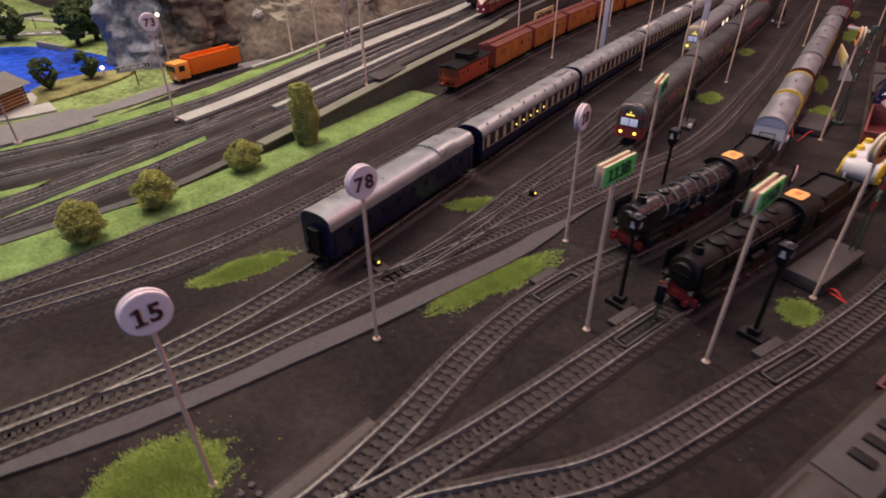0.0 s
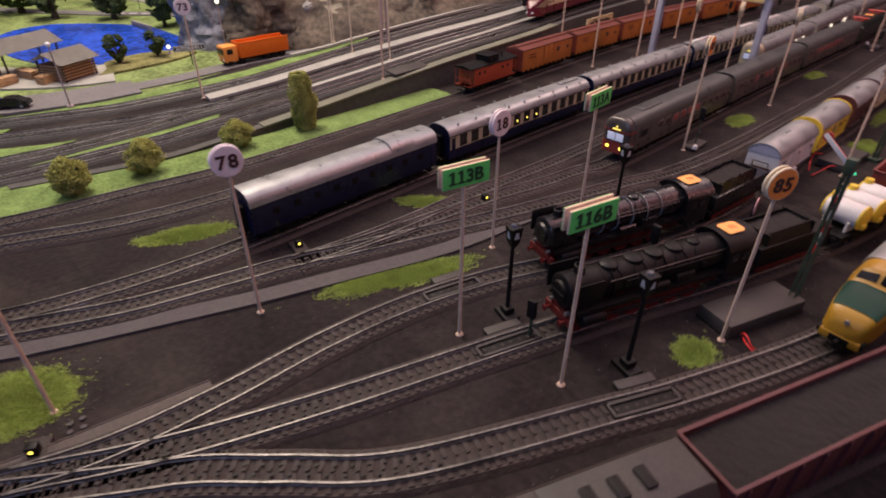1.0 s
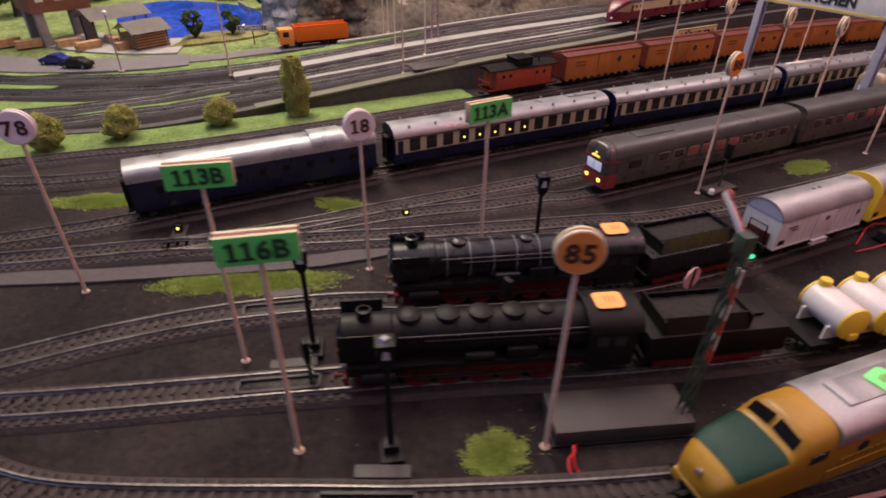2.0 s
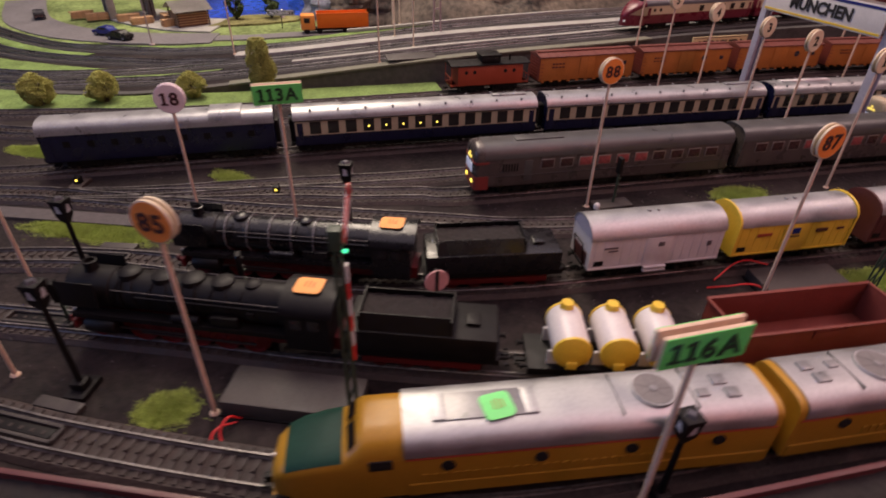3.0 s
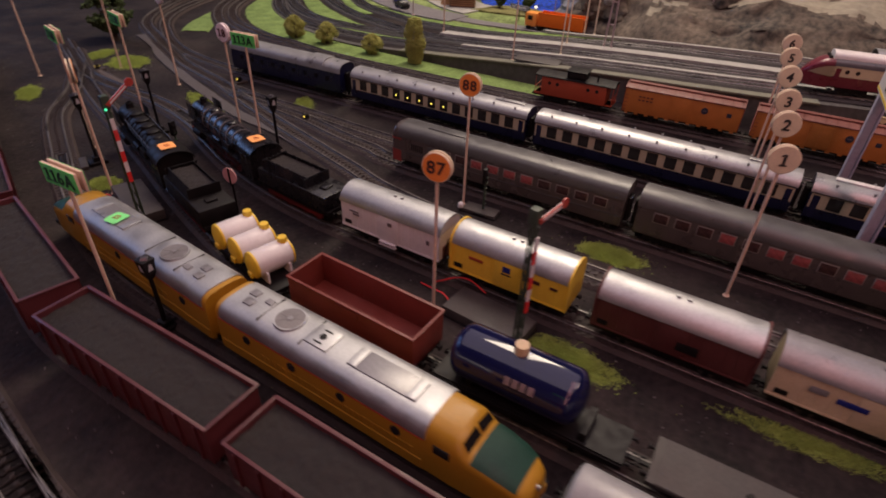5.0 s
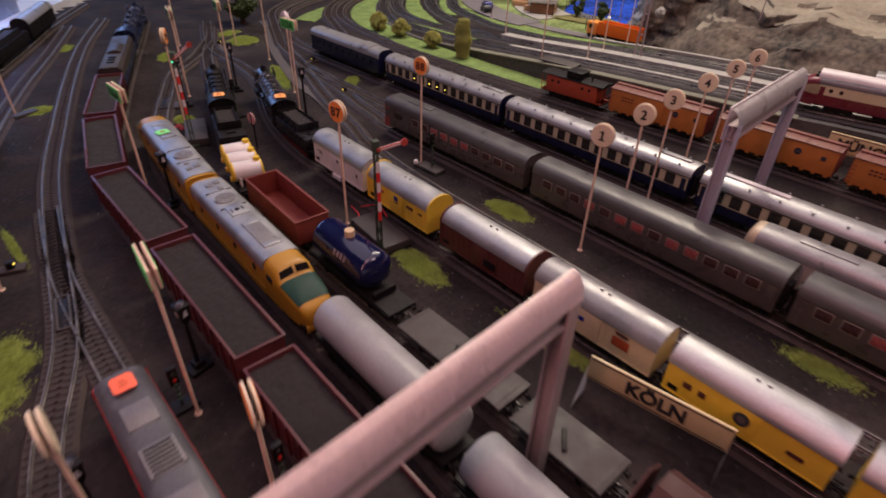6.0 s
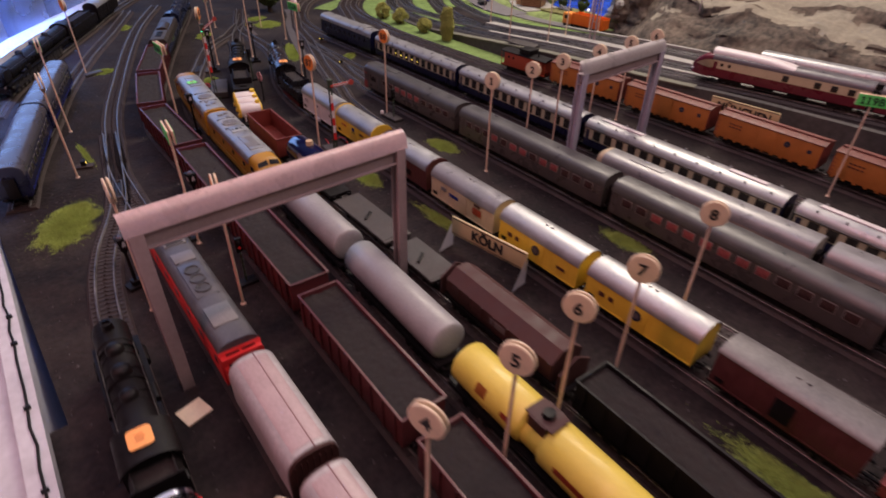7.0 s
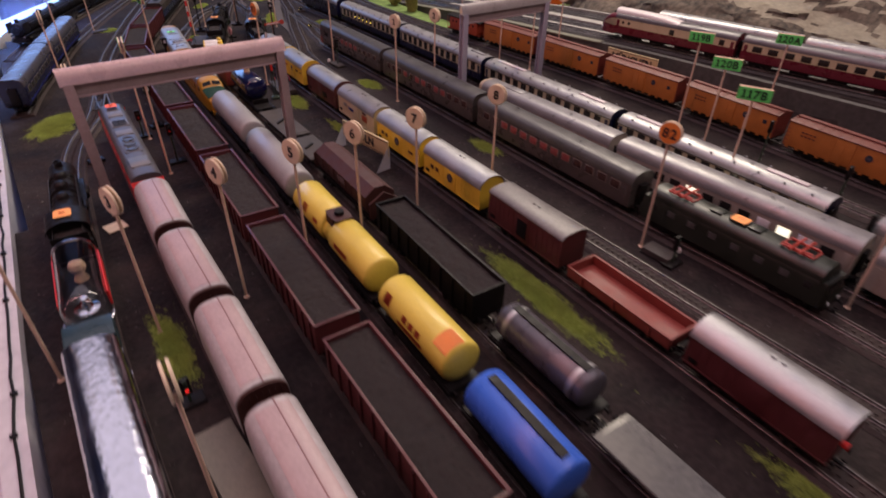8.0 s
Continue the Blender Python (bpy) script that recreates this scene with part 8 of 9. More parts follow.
def lantern(x, y, h, label="black yard lantern on a square base", colour=None, yaw=0.0):
    t = thing("yard_lantern", pose(x, y, 0, 0, 0, yaw), label, "signal lantern", "lanterns")
    bm = B()
    box(bm, -0.009, 0.009, -0.006, 0.006, 0, 0.004, 0.0008)
    part("base", bm, M["black"], t)
    bm = B()
    box(bm, -0.004, 0.004, -0.004, 0.004, 0.004, 0.009, 0.0008)
    cyl(bm, (0, 0, 0.009), (0, 0, h - 0.016), 0.0017, 0.0014, 10)
    part("post", bm, M["black"], t)
    bm = B()
    lathe(bm, [(h - 0.018, 0.0022), (h - 0.013, 0.0048), (h - 0.003, 0.0060), (h - 0.002, 0.0055)], "z", 0, 0, 4)
    head = part("head", bm, M["black"], t, "", pose(0, 0, 0, 0, 0, 45))
    bm = B()
    box(bm, -0.0046, 0.0046, -0.0046, 0.0046, h - 0.003, h - 0.0014, 0.0006)
    part("cap", bm, M["black"], t)
    bm = B()
    cyl(bm, (0, 0, h - 0.0015), (0, 0, h), 0.0036, 0.0022, 4)
    part("cap_top", bm, M["gunmetal"], t)
    for a in range(4):
        bm = B()
        f = bm.faces.new([bm.verts.new(q) for q in ((-0.0010, -0.0045, h - 0.0045), (0.0010, -0.0045, h - 0.0045), (0.0020, -0.0039, h - 0.0100), (-0.0020, -0.0039, h - 0.0100))])
        bmesh.ops.solidify(bm, geom=[f], thickness=0.0005)
        part("lens", bm, colour or M["lens"], t, "", pose(0, 0, 0, 0, 0, 90 * a))
    return t


for x, y, h, yaw in ((-0.025, 0.310, 0.079, -20), (0.066, 0.323, 0.079, -20), (-0.040, 0.489, 0.079, -20), (0.206, 0.604, 0.064, 0), (0.294, 0.850, 0.064, 10), (0.386, 0.925, 0.058, 10)):
    lantern(x, y, h, yaw=yaw)


def light_signal(x, y, h, lamp, label, yaw=0.0):
    t = thing("light_signal", pose(x, y, 0, 0, 0, yaw), label, "light signal", "light signals")
    bm = B()
    box(bm, -0.010, 0.010, -0.006, 0.006, 0, 0.003, 0.0006)
    part("base", bm, M["black"], t)
    bm = B()
    cyl(bm, (0, 0, 0.003), (0, 0, h), 0.0011, seg=8)
    for k in range(6):
        box(bm, -0.0016, 0.0016, 0.001, 0.0022, 0.01 + k * h / 8, 0.0106 + k * h / 8)
    part("mast", bm, M["mast"], t)
    bm = B()
    box(bm, -0.0032, 0.0032, -0.0022, 0.0012, h - 0.013, h + 0.002, 0.0007)
    head = part("head", bm, M["black"], t)
    for z, mt in ((h - 0.002, lamp if lamp is M["lamp_green"] else M["ink"]), (h - 0.008, lamp if lamp is not M["lamp_green"] else M["ink"])):
        bm = B()
        cyl(bm, (0, 0.0010, z), (0, 0.0022, z), 0.0012, seg=12)
        part("lens", bm, mt, head)
    return t


for x, y, h, lamp in ((-0.064, 0.730, 0.046, M["ink"]), (0.030, 0.415, 0.055, M["ink"]), (0.303, 0.985, 0.05, M["lamp_dim"]), (0.407, 1.388, 0.022, M["lamp_red"]), (0.318, 0.876, 0.036, M["lamp_dim"]), (0.003, 0.300, 0.034, M["ink"]), (-0.018, 1.492, 0.03, M["ink"]), (-0.235, 1.545, 0.062, M["ink"]), (-0.145, 1.60, 0.062, M["ink"]), (-0.30, 1.43, 0.06, M["ink"])):
    light_signal(x, y, h, lamp, "dark light signal on a slim mast with %s lamp" % ("a green" if lamp is M["lamp_green"] else "a red" if lamp is not M["ink"] else "an unlit"))


def semaphore(x, y, h, down, label, yaw, lit=True):
    t = thing("semaphore", pose(x, y, 0, 0, 0, yaw), label, "semaphore signal", "semaphores")
    bm = B()
    for s in (-1, 1):
        for q in (-1, 1):
            cyl(bm, (s * 0.0022, q * 0.0022, 0), (s * 0.0014, q * 0.0014, h), 0.0006, seg=6)
    n = 9
    for k in range(n):
        z, z2 = h * k / n, h * (k + 1) / n
        for s in (-1, 1):
            cyl(bm, (-0.002, s * 0.002, z), (0.002, s * 0.002, z2), 0.0004, seg=5)
            cyl(bm, (s * 0.002, 0.002, z), (s * 0.002, -0.002, z2), 0.0004, seg=5)
    part("mast", bm, M["mast"], t, "dark green lattice mast")
    bm = B()
    box(bm, -0.003, 0.003, -0.003, 0.003, h * 0.93, h + 0.002, 0.0005)
    part("housing", bm, M["mast"], t)
    bm = B()
    box(bm, -0.006, 0.006, -0.006, 0.006, 0, 0.004, 0.0006)
    part("base", bm, M["mast"], t)
    for k in range(6):
        bm = B()
        box(bm, 0.0030, 0.0040, -0.0016, 0.0016, h * 0.38 + k * h * 0.08, h * 0.38 + (k + 1) * h * 0.08)
        part("mast_plate", bm, (M["bright_red"], M["white"])[k % 2], t)
    a = Matrix.Translation((0.0034, 0, h * 0.95)) @ Matrix.Rotation(radians(down), 4, "X")
    bm = B()
    box(bm, -0.0006, 0.0006, 0.0, 0.024, -0.0016, 0.0016, 0.0003)
    cyl(bm, (-0.0006, 0.026, 0), (0.0006, 0.026, 0), 0.0034, seg=18)
    part("arm", bm, M["red"], t, "red and white signal arm", a)
    bm = B()
    box(bm, 0.0006, 0.0009, 0.003, 0.022, -0.0006, 0.0006)
    part("arm_stripe", bm, M["white"], t, "", a)
    bm = B()
    box(bm, -0.0010, -0.0006, 0.0, 0.0285, -0.0016, 0.0016, 0.0001)
    part("arm_back", bm, M["white"], t, "white back of the arm", a)
    bm = B()
    bmesh.ops.create_uvsphere(bm, u_segments=10, v_segments=8, radius=0.0011)
    part("lamp", bm, M["lamp_green"] if lit else M["mast"], t, "", pose(0.004, -0.002, h * 0.93))


semaphore(0.122, 0.470, 0.120, 36, "green lattice semaphore signal with red arm raised", 75)
semaphore(0.106, 0.834, 0.121, 6, "green lattice semaphore signal with red arm level", 75, False)


def disc_signal(x, y, h):
    t = thing("disc_signal", pose(x, y, 0, 0, 0, 5), "small pale red disc signal on a black post", "disc signal")
    bm = B()
    cyl(bm, (0, 0, 0), (0, 0, h), 0.0010, seg=8)
    box(bm, 0.0018, 0.0024, -0.0009, 0.0009, h - 0.018, h)
    part("post", bm, M["black"], t)
    bm = B()
    cyl(bm, (0.0008, 0, h - 0.008), (0.0018, 0, h - 0.008), 0.0078, seg=28)
    part("disc", bm, mat("disc_pale_red", (0.62, 0.32, 0.32), 0.5, vary=0.1, scale=90), t)


disc_signal(0.064, 0.530, 0.050)


def drive_box(x, y, sx, sy, h, yaw, label, material=None):
    t = thing("drive_box", pose(x, y, 0, 0, 0, yaw), label, "signal box")
    bm = B()
    box(bm, -sx / 2, sx / 2, -sy / 2, sy / 2, 0, h, 0.0012)
    part("cover", bm, material or M["flat_grey"], t)
    bm = B()
    box(bm, -sx / 2 - 0.001, sx / 2 + 0.001, -sy / 2 - 0.001, sy / 2 + 0.001, 0, 0.0015, 0.0004)
    part("base", bm, M["black"], t)


drive_box(0.104, 0.440, 0.028, 0.076, 0.011, -22, "low grey semaphore drive box beside the orange sign")
drive_box(0.080, 0.802, 0.030, 0.066, 0.009, -8, "low grey semaphore drive box beside the van")
drive_box(0.402, 1.470, 0.026, 0.085, 0.012, 2, "low olive drive box by the signal", M["olive"])
drive_box(-0.020, 1.476, 0.018, 0.030, 0.007, 0, "small dark signal base plate")
drive_box(-0.063, 0.728, 0.016, 0.036, 0.004, 0, "small dark base of the light signal")
drive_box(0.253, 0.205, 0.034, 0.014, 0.004, 20, "dark flat base by the edge track")


def cable(pts, label, r=0.0006):
    cu = bpy.data.curves.new("cable", "CURVE")
    cu.dimensions, cu.bevel_depth, cu.resolution_u = "3D", r, 6
    sp = cu.splines.new("BEZIER")
    sp.bezier_points.add(len(pts) - 1)
    for b, q in zip(sp.bezier_points, pts):
        b.co = q
        b.handle_left_type = b.handle_right_type = "AUTO"
    cu.materials.append(M["cable_red"])
    tagged(new("cable", cu), label, "cable", "cables")


cable([(0.108, 0.410, 0.001), (0.112, 0.404, 0.007), (0.121, 0.401, 0.001), (0.127, 0.412, 0.001)], "short red wire at the foot of a sign")
cable([(0.110, 0.408, 0.001), (0.116, 0.398, 0.004), (0.125, 0.395, 0.001)], "short red wire at the foot of a sign")
cable([(0.085, 0.775, 0.001), (0.078, 0.765, 0.007), (0.070, 0.748, 0.003), (0.066, 0.735, 0.001)], "red wire leading to the drive box")
cable([(0.060, 0.79, 0.009), (0.055, 0.770, 0.012), (0.060, 0.745, 0.002)], "red wire leading to the drive box")


def turnout_lamp(x, y, yaw=0):
    t = thing("turnout_lamp", pose(x, y, 0, 0, 0, yaw), "small dark turnout lantern with glowing yellow lens", "turnout lantern", "turnout lanterns")
    bm = B()
    box(bm, -0.011, 0.011, -0.006, 0.006, 0, 0.0035, 0.0008)
    part("base", bm, M["bed"], t)
    bm = B()
    box(bm, -0.003, 0.003, -0.003, 0.003, 0.0035, 0.010, 0.0008)
    part("housing", bm, M["black"], t)
    for s in (-1, 1):
        bm = B()
        cyl(bm, (s * 0.0028, 0, 0.0072), (s * 0.0034, 0, 0.0072), 0.0011, seg=12)
        part("lens", bm, M["lamp_yellow"], t)


for x, y, a in ((-0.212, 0.252, -15), (-0.152, 0.432, -10), (-0.135, 0.030, -30), (0.362, 0.620, -20)):
    turnout_lamp(x, y, a)


def uncoupler(key, y):
    m, L = on_track(key, y - 0.024, y + 0.024)
    t = thing("uncoupler", Matrix.Translation((0, 0, -RAIL_TOP)) @ m, "flat dark uncoupling plate set between the rails", "uncoupler", "uncouplers")
    bm = B()
    for s in (-1, 1):
        box(bm, s * 0.0048 - 0.0010, s * 0.0048 + 0.0010, -0.024, 0.024, 0.0040, 0.0062, 0.0005)
        box(bm, -0.0058, 0.0058, s * 0.023 - 0.001, s * 0.023 + 0.001, 0.0040, 0.0062, 0.0005)
    part("frame", bm, M["flat_grey"], t)
    bm = B()
    box(bm, -0.0030, 0.0030, -0.020, 0.020, 0.0040, 0.0050, 0.0004)
    part("ramp", bm, M["black"], t)
    bm = B()
    box(bm, -0.022, -0.0145, -0.008, 0.020, 0.0002, 0.0038, 0.0006)
    part("side_plate", bm, M["flat_grey"], t)


def turnout_slab(outer, inner, label):
    """A flat moulded turnout bed: a tapering slab with a raised rim and a row of dark bolts."""
    t = thing("turnout_slab", Matrix(), label, "turnout bed", kind="structure")
    a, b = spline(outer, 0.008), spline(inner, 0.008)
    n = min(len(a), len(b))
    a, b = a[np.linspace(0, len(a) - 1, n).astype(int)], b[np.linspace(0, len(b) - 1, n).astype(int)]
    bm = B()
    rows = [[bm.verts.new((*a[k], 0.0003)), bm.verts.new((*a[k], 0.0030)), bm.verts.new((*b[k], 0.0030)), bm.verts.new((*b[k], 0.0003))] for k in range(n)]
    for r, q in zip(rows, rows[1:]):
        for k in range(3):
            bm.faces.new((r[k], r[k + 1], q[k + 1], q[k]))
    bm.faces.new(rows[0])
    bm.faces.new(rows[-1])
    bmesh.ops.recalc_face_normals(bm, faces=bm.faces)
    part("slab", bm, M["slab"], t)
    bm = B()
    for p, q in zip(a, a[1:]):
        cyl(bm, (p[0], p[1], 0.0030), (q[0], q[1], 0.0030), 0.0007, seg=6)
    part("rim", bm, M["slab"], t)


turnout_slab([(-0.150, -0.02), (-0.137, 0.031), (-0.128, 0.074), (-0.118, 0.123)], [(-0.134, -0.02), (-0.123, 0.031), (-0.115, 0.074), (-0.107, 0.122)], "flat grey brown bed of the turnout beside the rails")

# dark screw heads along the sleepers of the turnouts
bm = B()
cyl(bm, (0, 0, 0.0040), (0, 0, 0.0047), 0.0011, 0.0009, 8)
screw = finish(bm, "screw", M["black"])
holder = thing("turnout_screws", Matrix(), "dark screw heads on the turnout sleepers", "screws", kind="structure")
for key, y0, y1 in (("A", 0.02, 0.13), ("B", 0.02, 0.17), ("C", 0.06, 0.19)):
    line = TRACKS[key]
    for k in range(int((y1 - y0) / 0.0068)):
        y = y0 + k * 0.0068
        x = float(np.interp(y, line[:, 1], line[:, 0]))
        for off in (-0.0045, 0.0045):
            share("screw", screw, holder, pose(x + off, y, 0.0004))

for key, y in (("B", 0.283), ("C", 0.300), ("A", 0.30), ("L", 0.72)):
    uncoupler(key, y)

bm = B()
for k, (x, y) in enumerate(((-0.0035, -0.002), (0.003, -0.004), (0.0045, 0.003), (-0.003, 0.0045))):
    cyl(bm, (x, y, 0.0), (x, y, 0.0008), 0.0017, seg=12)
socket = solid("socket", bm, M["kerb"], "four pale contact dots on the yard ground", "socket", m=pose(-0.142, 0.052, 0.0007))


# ---- plants ----
def leafy(name, x, y, z, h, w, label, material, shape="bush", n=420, seed=1, leaf=0.0026, trunk=0.0):
    rng = random.Random(seed)
    t = thing(name, pose(x, y, z), label, "tree" if shape != "bush" else "bush", "trees")
    bm = B()
    cyl(bm, (0, 0, 0), (0, 0, h * 0.6), w * 0.10, w * 0.04, 8)
    for k in range(5):
        a = k * 2.4
        cyl(bm, (0, 0, h * (0.2 + 0.08 * k)), (w * 0.30 * math.cos(a), w * 0.30 * math.sin(a), h * (0.42 + 0.1 * k)), w * 0.035, w * 0.015, 6)
    part("trunk", bm, M["bark"], t)
    vs, fs = [], []
    # leaves gather in clumps with gaps between them
    clumps = [(rng.random(), rng.uniform(0, 2 * math.pi), rng.uniform(0.86, 1.14)) for k in range(46 if shape == "column" else 36 if shape == "bush" else 20)]
    for k in range(n):
        uc, ac, reach = clumps[k % len(clumps)]
        u = min(max(uc + rng.gauss(0, 0.075), 0.0), 1.0)
        a = ac + rng.gauss(0, 0.30)
        if shape == "column":
            prof = 0.5 * w * (math.sin(math.pi * min(0.10 + u * 0.80, 1)) ** 0.30) * (1.08 - 0.20 * u)
        elif shape == "cone":
            prof = 0.5 * w * (0.22 + 0.78 * math.sin(math.pi * (0.02 + 0.80 * u)) ** 1.2)
        else:
            prof = 0.5 * w * (math.sin(math.pi * (0.10 + 0.86 * u)) ** 0.7)
        lump = 1 + (0.22 if shape == "column" else 0.35) * noise.noise(Vector((math.cos(a) * 1.6 + seed * 3, math.sin(a) * 1.6, u * 4)))
        r = prof * lump * reach * math.sqrt(rng.uniform(0.25, 1.0))
        c = Vector((r * math.cos(a), r * math.sin(a), trunk + (h - trunk) * (0.04 + 0.95 * u)))
        s = leaf * rng.uniform(0.6, 1.25)
        b = len(vs)
        ax = Vector((rng.gauss(0, 1), rng.gauss(0, 1), rng.gauss(0, 1))).normalized()
        e1 = ax.orthogonal().normalized()
        e2 = ax.cross(e1)
        for q in (e1, e1 * -0.5 + e2 * 0.87, e1 * -0.5 - e2 * 0.87, ax, -ax * 0.8):
            vs.append(tuple(c + q * s * rng.uniform(0.6, 1.1)))
        for i, j in ((0, 1), (1, 2), (2, 0)):
            fs += [(b + i, b + j, b + 3), (b + j, b + i, b + 4)]
    me = bpy.data.meshes.new("crown")
    me.from_pydata(vs, [], fs)
    me.materials.append(material)
    me.update()
    share("crown", me, t)["kind"] = "stuff"


leafy("bush", -0.461, 0.147, 0.0015, 0.041, 0.038, "round olive green flocked bush on the lawn", M["foliage"], n=9000, seed=1, leaf=0.0011)
leafy("bush", -0.463, 0.221, 0.0015, 0.038, 0.038, "round olive green flocked bush on the lawn", M["foliage"], n=9000, seed=2, leaf=0.0011)
leafy("bush", -0.456, 0.327, 0.0015, 0.034, 0.036, "small olive green flocked bush on the lawn", M["foliage"], n=8000, seed=3, leaf=0.0011)
leafy("tree", -0.450, 0.419, 0.0015, 0.073, 0.033, "tall olive green columnar tree by the wall", M["foliage"], "column", n=15000, seed=4, leaf=0.0011)
for k, (x, y, h, w) in enumerate(((-0.939, 0.362, 0.052, 0.038), (-0.944, 0.430, 0.048, 0.032), (-1.203, 0.552, 0.085, 0.055), (-1.375, 0.503, 0.075, 0.075), (-1.476, 0.406, 0.085, 0.09), (-1.612, 0.368, 0.09, 0.10), (-1.60, 0.56, 0.09, 0.09), (-1.22, 0.60, 0.09, 0.06), (-0.262, -0.105, 0.085, 0.075), (-1.33, 0.05, 0.09, 0.10), (-1.5, 0.2, 0.1, 0.11))):
    leafy("tree", x, y, 0.0, h, w, "dark green leafy model tree by the pond" if h < 0.06 else "large dark green model tree", M["foliage_dark"], "cone" if h < 0.06 else "round", n=1300, seed=20 + k, leaf=0.0030 if h < 0.06 else 0.0055, trunk=h * 0.2)


# ---- village, road and pond ----
def sheet(name, pts, z, material, label, category, thick=0.002):
    line = spline(pts + [pts[0]], 0.02)[:-1]
    bm = B()
    top = [bm.verts.new((x, y, z)) for x, y in line]
    low = [bm.verts.new((x, y, z - thick)) for x, y in line]
    bm.faces.new(top)
    n = len(top)
    for i in range(n):
        bm.faces.new((top[i], low[i], low[(i + 1) % n], top[(i + 1) % n]))
    bmesh.ops.triangulate(bm, faces=[f for f in bm.faces if len(f.verts) > 4])
    bmesh.ops.recalc_face_normals(bm, faces=bm.faces)
    return solid(name, bm, material, label, category, kind="structure")


sheet("meadow", [(-0.80, 0.05), (-0.78, 0.20), (-0.75, 0.30), (-0.76, 0.42), (-0.80, 0.52), (-0.88, 0.60), (-1.2, 0.68), (-1.7, 0.75), (-2.2, 0.7), (-2.2, -0.4), (-1.5, -0.45), (-1.1, -0.3)], 0.0022, mat("meadow_flock", (0.195, 0.255, 0.095), 0.95, vary=0.45, scale=14, bump=0.5, spec=0.1), "pale green flocked meadow round the pond", "meadow")
sheet("bank", [(-0.885, 0.310), (-0.925, 0.335), (-0.965, 0.345), (-0.985, 0.40), (-0.968, 0.47), (-0.935, 0.50), (-0.905, 0.46), (-0.89, 0.39)], 0.006, mat("bank_earth", (0.21, 0.20, 0.085), 0.95, vary=0.5, scale=40, bump=0.7, spec=0.1), "brown green earth bank along the pond", "bank", 0.005)
sheet("water", [(-0.955, 0.315), (-0.985, 0.39), (-0.965, 0.47), (-1.02, 0.52), (-1.12, 0.53), (-1.26, 0.51), (-1.40, 0.38), (-1.36, 0.27), (-1.20, 0.235), (-1.05, 0.26)], 0.0036, M["water"], "deep blue resin pond", "pond")
strip_thing("road", [(-1.25, -0.12), (-1.10, -0.075), (-1.0, -0.035), (-0.925, 0.020), (-0.873, 0.075), (-0.832, 0.145), (-0.800, 0.235), (-0.785, 0.33)], -0.042, 0.038, 0.0040, M["road"], "pale grey model road with worn edges", "road")
strip_thing("road", [(-0.786, 0.325), (-0.782, 0.40), (-0.792, 0.48), (-0.798, 0.56), (-0.78, 0.66)], -0.024, 0.016, 0.0036, M["road"], "narrow end of the grey model road below the rocks", "road")
strip_thing("pavement", [(-1.02, 0.10), (-0.955, 0.15), (-0.905, 0.20), (-0.865, 0.26), (-0.845, 0.32)], -0.11, 0.008, 0.0052, M["platform"], "pale gravel yard of the sawmill", "yard")


strip_thing("road", [(-1.75, 0.30), (-1.60, 0.40), (-1.46, 0.505), (-1.41, 0.555), (-1.36, 0.60), (-1.27, 0.66)], -0.022, 0.022, 0.0045, M["road"], "grey country road beyond the pond", "road")
strip_thing("path", [(-1.75, 0.60), (-1.58, 0.645), (-1.46, 0.665), (-1.36, 0.668), (-1.25, 0.67)], -0.012, 0.012, 0.0048, M["platform"], "pale path across the meadow", "path")
for x, y in ((-1.448, 0.513), (-1.425, 0.535), (-1.402, 0.556), (-1.379, 0.577), (-1.356, 0.598), (-1.333, 0.617)):
    bm = B()
    box(bm, -0.0025, 0.0025, -0.009, 0.009, 0.0045, 0.0053)
    solid("road_dash", bm, M["lens"], "white dash painted on the country road", "road marking", "road dashes", "structure", pose(x, y, 0, 0, 0, -46))
bm = B()
box(bm, -0.003, 0.003, -0.045, 0.045, 0, 0.012, 0.001)
solid("low_wall", bm, M["slate"], "low dark stone wall at the pond shore", "wall", m=pose(-1.22, 0.507, 0.003, 0, 0, 93))


def shed(x, y, yaw, w, l, h, rise, label, walls=True):
    t = thing("shed", pose(x, y, 0.005, 0, 0, yaw), label, "shed", "buildings")
    if walls:
        bm = B()
        box(bm, -w / 2 + 0.004, w / 2 - 0.004, -l / 2 + 0.004, l / 2 - 0.004, 0, h * 0.8, 0.0004)
        part("wall", bm, M["housewall"], t)
        for k in range(5):
            bm = B()
            z = 0.004 + k * h * 0.15
            box(bm, -w / 2, w / 2, -l / 2, l / 2, z, z + 0.0012)
            part("plank", bm, M["wood"], t)
    for s in (-1, 1):
        for q in (-1, 1):
            bm = B()
            box(bm, s * (w / 2 - 0.002) - 0.0012, s * (w / 2 - 0.002) + 0.0012, q * (l / 2 - 0.002) - 0.0012, q * (l / 2 - 0.002) + 0.0012, 0, h)
            part("post", bm, M["bark"], t)
    for s in (-1, 1):
        bm = B()
        f = bm.faces.new([bm.verts.new(q) for q in ((0, -l / 2 - 0.006, h + rise), (0, l / 2 + 0.006, h + rise), (s * (w / 2 + 0.008), l / 2 + 0.006, h - 0.002), (s * (w / 2 + 0.008), -l / 2 - 0.006, h - 0.002))])
        bmesh.ops.solidify(bm, geom=[f], thickness=0.0015)
        part("roof", bm, M["slate"], t)


shed(-0.915, 0.275, 25, 0.055, 0.062, 0.030, 0.014, "small brown timber shed with grey slate roof")
shed(-1.00, 0.235, 25, 0.05, 0.10, 0.042, 0.015, "open sawmill shed with grey roof", walls=False)


